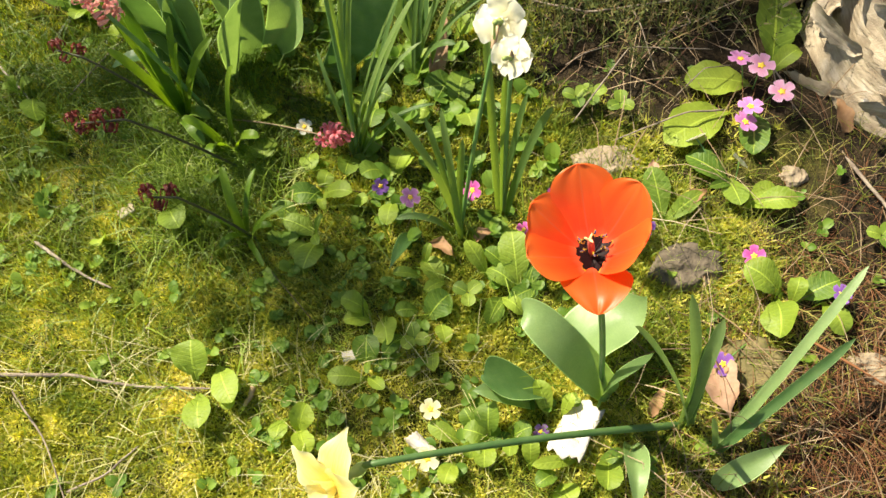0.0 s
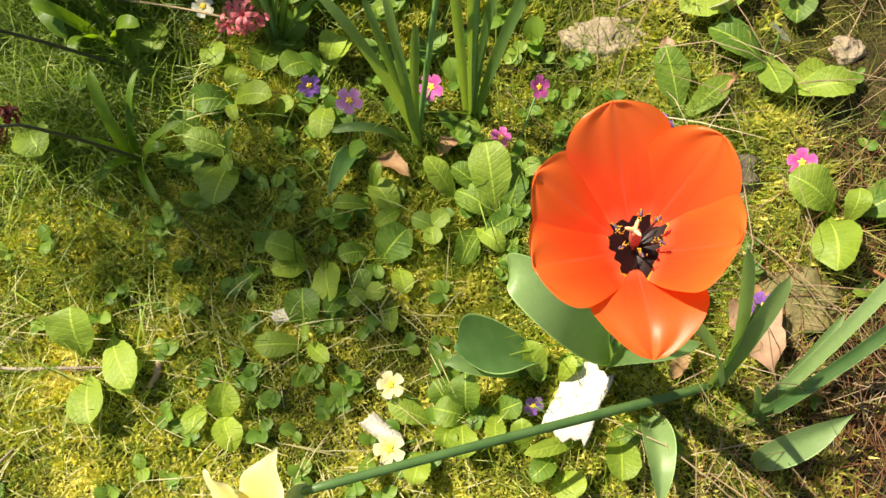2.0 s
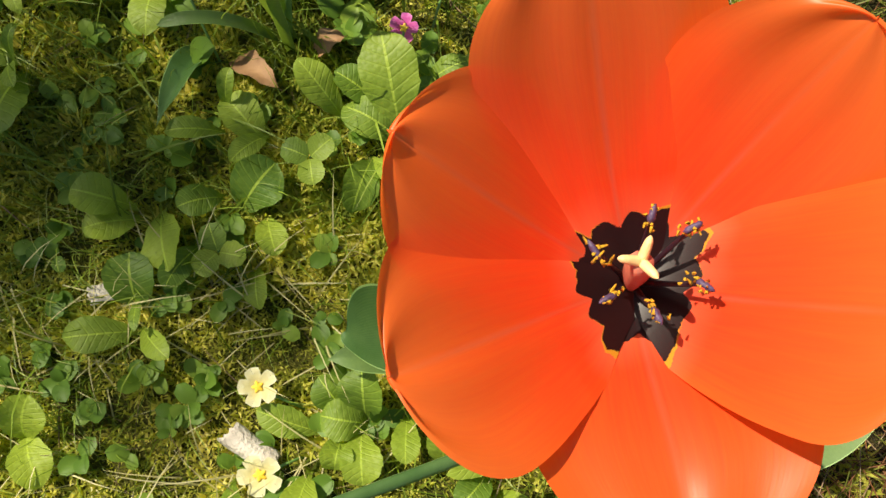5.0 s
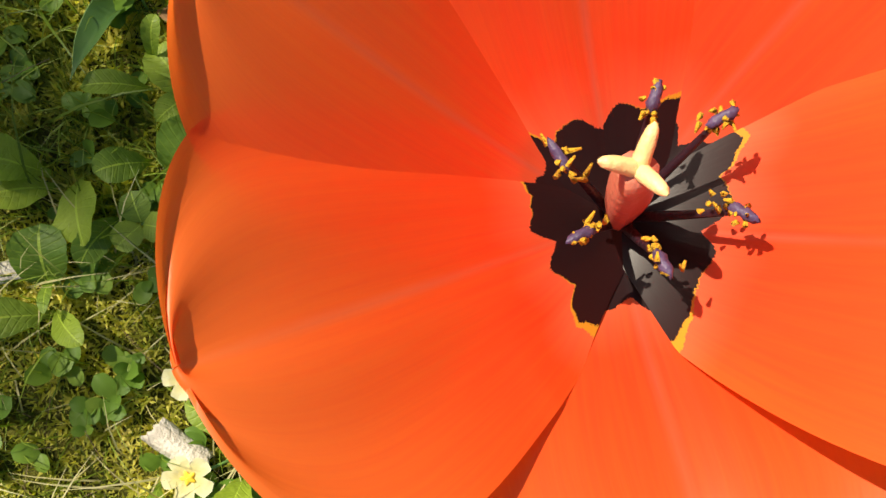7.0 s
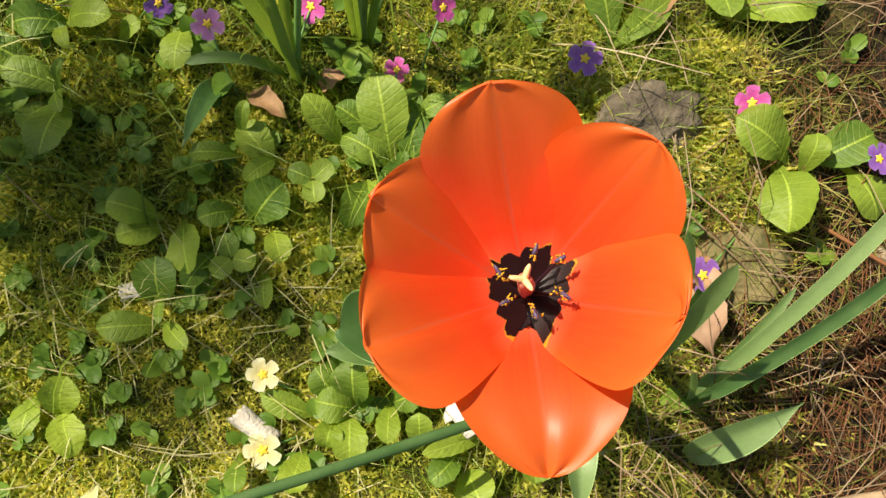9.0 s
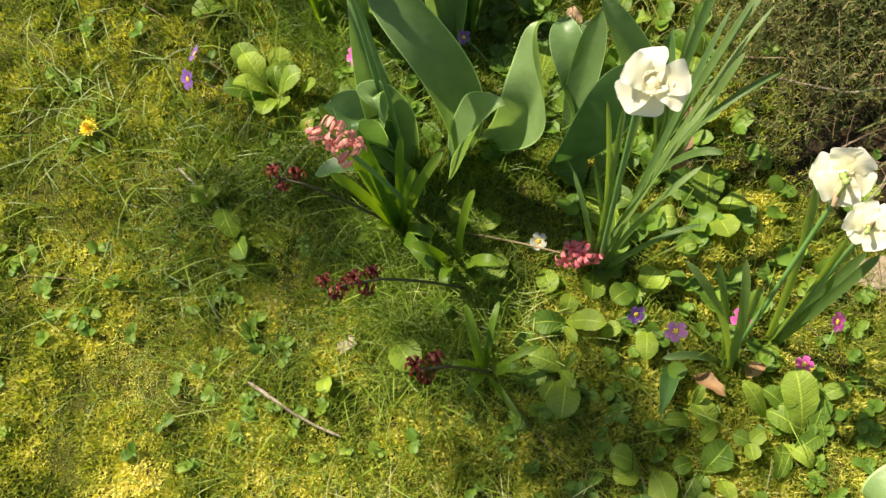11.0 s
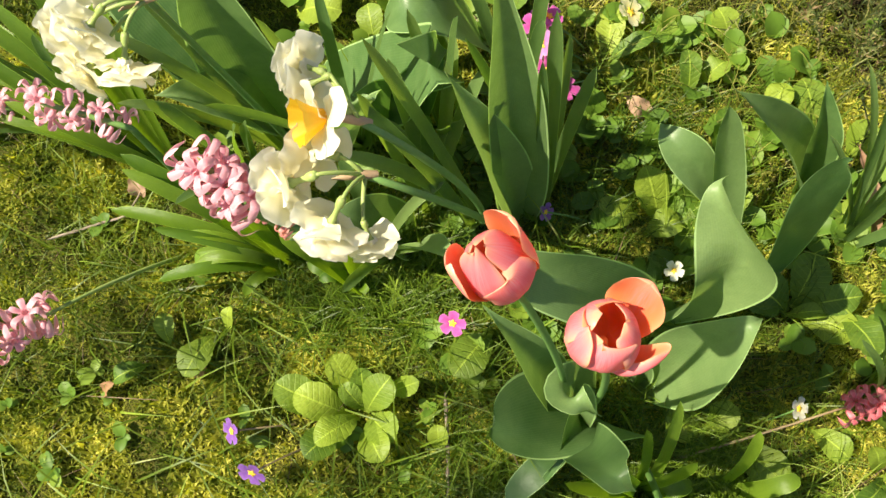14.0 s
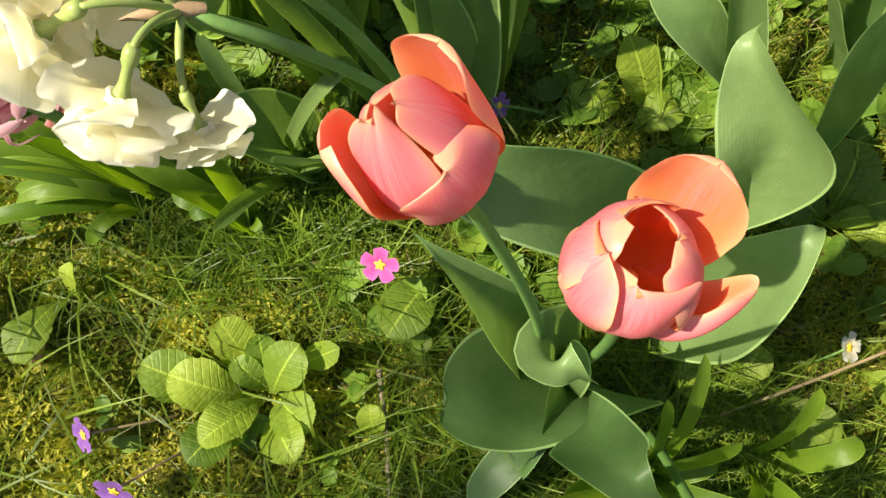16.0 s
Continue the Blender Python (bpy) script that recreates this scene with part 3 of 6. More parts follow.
x, y = spread(150000, -1.30, 0.66, -0.20, 1.85, grassy)
scatter("lawn_grass", blade, blade_f, x, y, R.uniform(0, 6.28, len(x)), R.normal(0.25, 0.4, len(x)), R.uniform(0.014, 0.044, len(x)), "grass",
        "short thin green lawn grass among moss", "grass")
x, y = spread(1500, -0.95, 0.10, 0.25, 1.30, grassy)
scatter("tall_grass", blade, blade_f, x, y, R.uniform(0, 6.28, len(x)), R.normal(0.6, 0.35, len(x)), R.uniform(0.04, 0.085, len(x)), "grass",
        "longer loose grass blades arching over moss", "grass")

x, y = spread(1300, -0.90, -0.30, 0.58, 1.05, lambda x, y: R.random(len(x)) < 0.6 + 0.9 * field(x, y, 7.0, 2.7))
scatter("tall_grass", blade, blade_f, x, y, R.uniform(0, 6.28, len(x)), R.normal(0.65, 0.35, len(x)), R.uniform(0.05, 0.10, len(x)), "grass",
        "long thin loose grass blades round the rosettes", "grass")
x, y = R.normal(-0.36, 0.060, 1700), R.normal(0.545, 0.055, 1700)
scatter("tall_grass", blade, blade_f, x, y, R.uniform(0, 6.28, len(x)), R.normal(0.45, 0.35, len(x)), R.uniform(0.03, 0.07, len(x)), "grass",
        "thick green grass tuft round spent hyacinths", "grass")

for cx, cy, sx, sy, n in ((-0.52, 0.74, 0.085, 0.075, 2600), (-0.47, 0.93, 0.055, 0.050, 2200), (-0.36, 0.64, 0.05, 0.06, 2200), (-0.20, 0.88, 0.11, 0.11, 2600)):
    x, y = R.normal(cx, sx, n), R.normal(cy, sy, n)
    ok = np.hypot(x + 0.548, y - 0.848) > 0.075
    x, y = x[ok], y[ok]
    n = len(x)
    scatter("lawn_grass", blade, blade_f, x, y, R.uniform(0, 6.28, n), R.normal(0.40, 0.40, n), R.uniform(0.022, 0.060, n), "green_grass",
            "thick fresh green grass between the flowers", "grass")

x, y = spread(7200, 0.10, 0.62, 0.02, 0.62, lambda x, y: R.random(len(x)) < 0.50 + 0.6 * field(x, y, 9.0, 3.3))
scatter("wiry_grass", blade, blade_f, x, y, R.uniform(0, 6.28, len(x)), R.normal(0.7, 0.4, len(x)), R.uniform(0.02, 0.05, len(x)), "wiry",
        "thin wiry olive and straw-coloured grass on the soil", "grass")

x, y = spread(5200, -0.16, 0.30, 0.78, 1.45, lambda x, y: R.random(len(x)) < 0.65 + 0.7 * field(x, y, 8.0, 5.3) - 0.4 * np.clip((x - 0.16) * 6, 0, 1))
scatter("wiry_grass", blade, blade_f, x, y, R.uniform(0, 6.28, len(x)), R.normal(0.6, 0.45, len(x)), R.uniform(0.025, 0.065, len(x)), "wiry",
        "thin wiry olive and straw-coloured grass beyond the primroses", "grass")

wire = [(-0.004, 0, 0.02), (0.004, 0, 0.02), (0.016, 0.30, 0.16), (0.024, 0.30, 0.16), (0.03, 0.62, 0.20), (0.037, 0.62, 0.20), (-0.02, 1.0, 0.05), (-0.016, 1.0, 0.05)]
x, y = spread(900, 0.12, 0.66, 0.04, 1.15, lambda x, y: R.random(len(x)) < np.clip(0.25 + 0.6 * np.clip((y - 0.62) * 6, 0, 1) + np.clip((0.34 - y) * 6, 0, 1), 0, 1))
scatter("wiry_stems", wire, blade_f, x, y, R.uniform(0, 6.28, len(x)), R.normal(0, 0.35, len(x)), R.uniform(0.05, 0.16, len(x)), "straw",
        "long thin tan stems trailing over the soil", "stalks")

# small weeds with oval leaflets
lv = sheet((0, 0, 0), (0, 1.0, 0.06), 0.74, "oval", arch=0.16, fold=0.25, nu=5, nv=7)
leaflet = lv.reshape(-1, 3)
leaflet_f = [(a * 5 + b, a * 5 + b + 1, a * 5 + b + 6, a * 5 + b + 5) for a in range(6) for b in range(4)]


def weedy(x, y):
    return R.random(len(x)) < (1 - 0.8 * bed_side(x, y)) * (1 - 0.72 * np.clip((y - 0.62) * 6, 0, 1)) * np.clip(0.25 + 0.8 * field(x, y, 6.0, 9.1) + 0.5 * np.exp(-((x + 0.05) ** 2 + (y - 0.40) ** 2) / 0.03), 0, 1)


cx, cy = spread(2600, -1.1, 0.55, 0.10, 1.55, weedy)
rep = R.integers(3, 6, len(cx))
x, y = np.repeat(cx, rep), np.repeat(cy, rep)
scatter("small_weeds", leaflet, leaflet_f, x, y, R.uniform(0, 6.28, len(x)), R.normal(-0.15, 0.3, len(x)), R.uniform(0.007, 0.017, len(x)), "weed",
        "small low weeds with oval green leaves in the moss", "weed", 0.008)

def bedded(x, y):
    p = 0.9 * np.exp(-((x + 0.14) ** 2 / 0.035 + (y - 0.90) ** 2 / 0.045)) + 0.8 * np.exp(-((x + 0.38) ** 2 / 0.02 + (y - 1.02) ** 2 / 0.03)) + 0.7 * np.exp(-((x + 0.02) ** 2 / 0.012 + (y - 0.62) ** 2 / 0.02))
    return R.random(len(x)) < np.clip(p, 0, 1)


cx, cy = spread(800, -0.6, 0.25, 0.2, 1.35, bedded)
rep = R.integers(2, 6, len(cx))
x, y = np.repeat(cx, rep), np.repeat(cy, rep)
scatter("ground_cover", leaflet, leaflet_f, x, y, R.uniform(0, 6.28, len(x)), R.normal(-0.30, 0.35, len(x)), R.uniform(0.012, 0.030, len(x)), "weed",
        "low leafy cover of small rounded green leaves", "ground cover", 0.010)

# dead stalks and rusty needles on the bare side
stalk = [(-0.007, 0, 0.01), (0.007, 0, 0.01), (-0.007, 0.5, 0.06), (0.007, 0.5, 0.06), (-0.004, 1, 0.02), (0.004, 1, 0.02), (0, 0, 0.03), (0, 0.5, 0.08), (0, 1, 0.03)]
stalk_f = [(0, 1, 3, 2), (2, 3, 5, 4), (6, 0, 2, 7), (7, 2, 4, 8), (1, 6, 7, 3), (3, 7, 8, 5)]
x, y = spread(5200, -0.95, 0.95, 0.0, 1.7, lambda x, y: R.random(len(x)) < 0.06 + 0.5 * bed_side(x, y))
bx, by = spread(4200, -1.0, 0.3, 0.0, 1.5, lambda x, y: R.random(len(x)) < 0.45 + 0.9 * field(x, y, 7.0, 5.2))
scatter("dead_stalks", stalk, stalk_f, x, y, R.uniform(0, 6.28, len(x)), R.normal(0, 0.25, len(x)), R.uniform(0.02, 0.08, len(x)), "straw",
        "dry pale stalks strewn over soil and moss", "stalks", 0.004)
x, y = spread(13000, 0.15, 0.75, 0.0, 0.75, lambda x, y: R.random(len(x)) < np.clip(np.exp(-((x - 0.46) ** 2 + (y - 0.20) ** 2) / 0.030) + 0.04 * np.clip((x - 0.22) * 8, 0, 1), 0, 1))
scatter("pine_needles", stalk, stalk_f, x, y, R.uniform(0, 6.28, len(x)), R.normal(0, 0.2, len(x)), R.uniform(0.02, 0.06, len(x)), "needles",
        "rusty brown fallen needles lying on bare soil", "needles", 0.006)

scatter("straw", stalk, stalk_f, bx, by, R.uniform(0, 6.28, len(bx)), R.normal(0, 0.3, len(bx)), R.uniform(0.010, 0.035, len(bx)), "straw",
        "short bits of pale dead grass in the moss", "straw", 0.008)

x, y = spread(1500, -0.60, 0.0, 0.04, 0.34, lambda x, y: R.random(len(x)) < 0.6 + 0.8 * field(x, y, 11.0, 4.9))
scatter("straw", blade, blade_f, x, y, R.uniform(0, 6.28, len(x)), R.normal(0.8, 0.4, len(x)), R.uniform(0.025, 0.06, len(x)), "pale_straw",
        "pale bleached grass blades lying over the moss", "straw")

# heather: wiry sprigs set with tiny leaves
hs, hf = [], []
for k in range(22):
    z, a = 0.12 + 0.042 * k, k * 2.4
    c, s, i = math.cos(a), math.sin(a), len(hs)
    hs += [(0.009 * s, -0.009 * c, z), (-0.009 * s, 0.009 * c, z), (0.075 * c, 0.075 * s, z + 0.06)]
    hf.append((i, i + 1, i + 2))
i = len(hs)
hs += [(-0.012, 0, 0), (0.012, 0, 0), (0.0, 0.0, 1.0)]
hf.append((i, i + 1, i + 2))
x, y = spread(9000, 0.02, 0.95, 0.55, 1.7, lambda x, y: R.random(len(x)) < np.clip(1.6 * np.exp(-((x - 0.20) ** 2 / 0.045 + (y - 0.95) ** 2 / 0.016)) + 1.2 * np.exp(-((x - 0.40) ** 2 / 0.03 + (y - 0.97) ** 2 / 0.014)) + 0.6 * np.exp(-((x - 0.20) ** 2 / 0.020 + (y - 0.80) ** 2 / 0.006)) + 0.12 * bed_side(x, y) * np.clip((y - 0.62) * 4, 0, 1), 0, 1) * (1 - 1.1 * np.exp(-((x - 0.37) ** 2 / 0.010 + (y - 0.67) ** 2 / 0.012))))
scatter("heather", hs, hf, x, y, R.uniform(0, 6.28, len(x)), R.normal(0.5, 0.45, len(x)), R.uniform(0.06, 0.13, len(x)), "heather",
        "dark wiry heather with a few faded pink tips", "heather")

# ---- plants ----
Q = np.random.default_rng(21)


def flower_mesh(name, n, size, notch=0.40, cup=0.25, rng=Q):
    grids = []
    for k in range(n):
        a = k * 2 * math.pi / n + rng.normal(0, 0.05)
        c, s = math.cos(a), math.sin(a)
        pts = sheet((0.1 * size * c, 0.1 * size * s, 0), (size * c, size * s, cup * size * 0.5), size * 0.74, "broad", arch=size * cup * 0.3, fold=0.12, nu=9, nv=10, wave=0.03, rng=rng)
        # a shallow notch at the tip makes it heart-shaped
        mid = np.abs(np.linspace(-1, 1, 9))[None, :, None]
        v = np.linspace(0, 1, 10)[:, None, None]
        pts -= np.array((c, s, 0)) * size * notch * (1 - mid) ** 2 * np.clip((v - 0.6) / 0.4, 0, 1)
        grids.append(pts)
    return join(name, grids)


PRIM_FLOWERS = {c: flower_mesh("primrose corolla", 5, 0.0135) for c in ("mauve", "pink", "rose", "violet", "white", "cream")}
a = np.linspace(0, 2 * np.pi, 20, endpoint=False)
lump = np.array([[(0.0034 * math.sin(t) * (1 + 0.32 * math.cos(5 * b)) * math.cos(b), 0.0034 * math.sin(t) * (1 + 0.32 * math.cos(5 * b)) * math.sin(b), 0.0010 + 0.0008 * math.cos(t)) for b in a] for t in np.linspace(0.05, 2.2, 6)])
EYE_MESH = grid_mesh("primrose eye", lump, True)


def primrose(x, y, leaves, flowers, big=1.0, up=0.0, stalks="stem"):
    z = ground_z(x, y)
    tone = flowers[0][3] if flowers else ""
    words = {"mauve": "mauve", "pink": "pale pink", "rose": "magenta", "violet": "violet", "white": "white", "cream": "pale yellow"}
    says = f"low primrose with crinkled green leaves and {words[tone]} flowers" if flowers else "low rosette of rounded crinkled green primrose leaves"
    plant = thing("primrose", x, y, z, says, "primrose", "primroses in the lawn")
    for dx, dy, ang, ln, wd in leaves:
        b = np.array((dx, dy, 0.4)) / 100
        d = np.array((math.cos(math.radians(ang)), math.sin(math.radians(ang)), 0))
        lift = Q.uniform(0.008, 0.032) + up
        tip = b + d * ln / 100 * 1.04 + (0, 0, lift)
        b = b - d * 0.006 + (0, 0, -0.004)
        pts = sheet(b, tip, wd / 100 * 1.12, "spoon", arch=Q.uniform(0.012, 0.030), fold=Q.uniform(0.0, 0.35), turn=Q.normal(0, 18), wave=0.028, ragged=0.10, nu=9, nv=22, rng=Q)
        link("leaf", grid_mesh("primrose leaf", pts), "primrose_leaf", plant)
    for dx, dy, h, tone, *side in flowers:
        p = np.array((dx, dy, h)) / 100
        face = Vector((Q.normal(-0.1, 0.25), Q.normal(-0.25, 0.25), 1.0))
        if side:
            face = Vector(side[0])
        head = link("flower", PRIM_FLOWERS[tone], tone, plant, m=turned(face, Q.uniform(0, 6), p, big * Q.uniform(0.92, 1.08)))
        link("eye", EYE_MESH, "eye", head, "yellow flower eye")
        root = np.array((dx * 0.55, dy * 0.55, 0)) / 100
        if np.hypot(*(p - root)[:2]) > 0.05:
            root = p * (1, 1, 0) + unit(root - p * (1, 1, 0)) * 0.05
        link("flower_stalk", grid_mesh("stalk", tube(arc(root, p - (0, 0, 0.001), 0.012), 0.0009), True), stalks, plant)
    return plant


def leaf_of(plant, material, shape, dx, dy, h, width, arch, name="leaf", **kw):
    """One leaf from the plant's foot to a tip at (dx, dy) and height h. Widths in cm."""
    foot = np.array((Q.normal(0, 0.004), Q.normal(0, 0.004), -0.004))
    tip = np.array((dx, dy, h - plant.location.z))
    style = dict(fold=0.62, wave=0.030, turn=Q.normal(0, 10), nu=11, nv=28, rng=Q) if shape != "strap" else dict(fold=0.28, wave=0.0, turn=Q.normal(0, 18), nu=5, nv=18, rng=Q)
    style.update(kw)
    if "control" not in style:
        flat = np.array((dx, dy, 0))
        style["control"] = foot + 0.42 * flat + np.array((0, 0, 0.62 * h + arch))
    return link(name, grid_mesh(name, sheet(foot, tip, width / 100 * (0.72 if material == "narcissus_leaf" else 1.0), shape, **style)), material, plant)


def blade_leaf(plant, line, width, fold, sharp, peak, roll=(0.0, 0.0), material="tulip_leaf", wave=0.02, nu=15, nv=40):
    """A broad leaf along a bent midline of four places in the garden, rolled about it from foot to tip (radians);
    sharp and peak shape its outline, fold raises the edges."""
    b, c1, c2, t = (np.array(p, float) - np.array(plant.location) for p in line)
    v = np.linspace(0, 1, nv)[:, None]
    mid = (1 - v) ** 3 * b + 3 * v * (1 - v) ** 2 * c1 + 3 * v**2 * (1 - v) * c2 + v**3 * t
    tan = unit((1 - v) ** 2 * (c1 - b) + 2 * v * (1 - v) * (c2 - c1) + v**2 * (t - c2))
    side = unit(np.cross((t - b) * (1, 1, 0), (0, 0, 1.0)))[None, :] * np.ones((nv, 1))
    side = unit(side - tan * (side * tan).sum(1, keepdims=True))
    nrm = np.cross(side, tan)
    a = roll[0] + (roll[1] - roll[0]) * v
    side, nrm = side * np.cos(a) + nrm * np.sin(a), nrm * np.cos(a) - side * np.sin(a)
    u = np.linspace(-1, 1, nu)[None, :]
    w = (0.25 * (1 - v) ** 2 + np.sin(np.pi * v**peak) ** sharp) * (1 - v**8) * width / 2 + 0.0005
    rise = fold * np.abs(u) ** 1.5 * w + wave * width * np.sin(v * 13 + Q.random() * 6 + 1.3 * np.sign(u)) * np.abs(u) ** 2 * np.sin(np.pi * v)
    return link("leaf", grid_mesh("leaf", mid[:, None] + side[:, None] * (u * w)[..., None] + nrm[:, None] * rise[..., None]), material, plant)


def bulb_leaves(name, x, y, rows, material, label, category, group=""):
    plant = thing(name, x, y, ground_z(x, y), label, category, group)
    for shape, dx, dy, h, width, arch in rows:
        leaf_of(plant, material, shape, dx, dy, h, width, arch)
    return plant


def stem_to(plant, p, radius, lift=0.0, bow=(0, 0, 0), name="stem", start=(0, 0, -0.004), material="stem", label=""):
    pts = arc(start, p, lift, 18, bow)
    rad = np.linspace(radius, radius * 0.8, 18)
    pts = np.concatenate([pts, pts[-1:] + (pts[-1:] - pts[-2:-1]) * 0.12])
    pts = np.concatenate([pts[:1] - (pts[1:2] - pts[:1]) * 0.12, pts])
    rad = np.concatenate([[0.0001], rad, [0.0001]])
    return link(name, grid_mesh(name, tube(pts, rad, 9), True), material, plant, label)


def cup_petal(angle, curve, width, shape="petal", edge=0.0, wave=0.010, nu=15, nv=26, lip=0.0, hug=1.25):
    """One tulip petal in flower coordinates, wrapped round the cup's axis. curve: four (radius, height) pairs of the petal's midline."""
    a = math.radians(angle)
    p = np.array(curve, float)
    v = np.linspace(0, 1, nv)[:, None]
    rz = (1 - v) ** 3 * p[0] + 3 * v * (1 - v) ** 2 * p[1] + 3 * v**2 * (1 - v) * p[2] + v**3 * p[3]
    r, z = rz[:, :1], rz[:, 1:]
    u = np.linspace(-1, 1, nu)[None, :]
    w = PROFILES[shape](v) * width / 2
    w = w * (1 + 0.03 * np.sin(11 * v + angle) + 0.012 * np.sin(31 * v + 2 * angle))
    half = hug * np.tanh(w / (r + 0.003) / hug)
    ph = Q.random() * 6
    ruffle = wave * width * np.sin(v * 9 + ph + 1.4 * np.sign(u)) * np.abs(u) ** 2 * v
    rr = r + edge * np.abs(u) ** 2 * w + ruffle + lip * v**5 * (1 - u**2) - 0.0012 * np.exp(-((u / 0.12) ** 2)) * v
    zz = z - 0.35 * ruffle
    t = a + u * half
    return np.stack([rr * np.cos(t), rr * np.sin(t), zz], 2)


# orange tulip, wide open
def open_petal(tip, low, high, width, fold, square, spread_at, skew, nick=0.0, nu=27, nv=70):
    """One petal of a wide bowl, from the flower's foot. low and high: share of the reach and height of the midline's two handles;
    fold raises the edges, square sets how far out the petal keeps its width."""
    tip = np.array(tip, float)
    flat = np.array((tip[0], tip[1], 0.0))
    c1, c2 = flat * low[0] + (0, 0, low[1]), flat * high[0] + (0, 0, high[1])
    t = np.linspace(0, 1, 400)[:, None]
    line = 3 * t * (1 - t) ** 2 * c1 + 3 * t**2 * (1 - t) * c2 + t**3 * tip
    run = np.append(0, np.cumsum(np.linalg.norm(np.diff(line, axis=0), axis=1)))
    v = np.interp((1 - (1 - np.linspace(0, 1, nv)) ** 1.6) * run[-1], run, t[:, 0])[:, None]
    mid = 3 * v * (1 - v) ** 2 * c1 + 3 * v**2 * (1 - v) * c2 + v**3 * tip
    tan = unit(3 * (1 - v) ** 2 * c1 + 6 * v * (1 - v) * (c2 - c1) + 3 * v**2 * (tip - c2))
    side = unit(np.cross(flat, (0, 0, 1.0)))[None, :] * np.ones((nv, 1))
    nrm = np.cross(side, tan)
    u = np.linspace(-1, 1, nu)[None, :]
    w = (0.06 + 0.24 * np.clip(v / 0.25, 0, 1) + 0.70 * np.sin(np.pi * np.clip(0.08 + spread_at * v, 0, 1)) ** 1.2) * np.sqrt(np.clip(1 - np.clip((v - square) / (1 - square), 0, 1) ** 2.4, 0, 1)) * width / 2 + 0.0003
    ph = Q.random() * 6
    rise = (fold * np.abs(u) ** 1.8 + skew * u) * w * np.clip(v / 0.35, 0, 1)
    rise = rise + 0.020 * width * np.sin(v * 10 + ph + 1.4 * np.sign(u)) * np.abs(u) ** 3 * v - 0.0007 * np.exp(-((u / 0.10) ** 2)) * v
    rise = rise + 0.0006 * np.sin(u * 9 + ph) * v**2
    pts = mid[:, None] + side[:, None] * (u * w)[..., None] + nrm[:, None] * rise[..., None]
    # a small point at the tip, and a frayed margin
    grow = 0.0004 * np.exp(-((u / 0.09) ** 2)) * np.clip((v - 0.93) / 0.07, 0, 1) + nick * np.sin(u * 13 + ph) * np.sin(u * 5 + 2 * ph) * np.clip((v - 0.80) / 0.20, 0, 1)
    return pts + tan[:, None] * grow[..., None]


tulip = thing("orange_tulip", 0.127, 0.261, ground_z(0.127, 0.261), "wide-open orange tulip with a black centre on a green stem", "tulip")
head_at = np.array((0.0825, 0.2562, 0.4059)) - np.array(tulip.location)
for name, tip, low, high, width, fold, square, spread_at, skew, nick in (
    ("inner_petal", (-0.0092, 0.0542, 0.0385), (0.420, 0.0060), (0.700, 0.0240), 0.0474, 0.110, 0.642, 0.501, 0.060, 0.0004),
    ("outer_petal", (-0.0437, 0.0270, 0.0320), (0.400, 0.0045), (0.700, 0.0218), 0.0410, 0.060, 0.661, 0.557, -0.030, 0.0004),
    ("inner_petal", (-0.0484, -0.0127, 0.0315), (0.420, 0.0050), (0.700, 0.0236), 0.0455, 0.130, 0.669, 0.483, -0.080, 0.0005),
    ("outer_petal", (-0.0018, -0.0522, 0.0187), (0.412, 0.0012), (0.560, 0.0290), 0.0500, 0.150, 0.500, 0.700, -0.020, 0.0004),
    ("inner_petal", (0.0308, -0.0128, 0.0522), (0.416, 0.0045), (0.720, 0.0290), 0.0440, 0.061, 0.755, 0.472, 0.087, 0.0014),
    ("outer_petal", (0.0313, 0.0327, 0.0460), (0.421, 0.0025), (0.690, 0.0230), 0.0434, 0.120, 0.663, 0.561, 0.100, 0.0005),
):
    low = (low[0], low[1] - (0.0022 if name == "outer_petal" else 0.0))
    link(name, grid_mesh("tulip petal", open_petal(tip, low, high, width, fold, square, spread_at, skew, nick)), "orange_petal", tulip, m=Matrix.Translation(head_at))
heart = Matrix.Translation(head_at) @ turned((-0.14, 0.09, 1.0), 0.0, (-0.0038, 0.0022, 0.0245), 0.76)
ov = np.array([[((0.0025 + 0.0009 * math.sin(math.pi * t)) * (1 + 0.13 * math.cos(3 * b)) * math.cos(b), (0.0025 + 0.0009 * math.sin(math.pi * t)) * (1 + 0.13 * math.cos(3 * b)) * math.sin(b), -0.030 + 0.027 * t) for b in np.linspace(0, 2 * np.pi, 14, endpoint=False)] for t in np.linspace(0, 1, 9)])
ov = np.concatenate([ov, ov[-1:] * (0.05, 0.05, 1.0) + (0, 0, 0.0006)])
pistil = link("pistil", grid_mesh("pistil", ov, True), "pistil", tulip, "short reddish pistil", heart)
for k in (62, 172, 298):
    b = math.radians(k)
    pts = tube(arc((0, 0, -0.0035), (0.0056 * math.cos(b), 0.0056 * math.sin(b), 0.0006), 0.0010, 9), [0.0012, 0.0013, 0.0013, 0.0012, 0.0012, 0.0011, 0.0010, 0.0008, 0.0002], 9)
    link("stigma", grid_mesh("stigma", pts, True), "stigma", pistil, "cream stigma lobe")
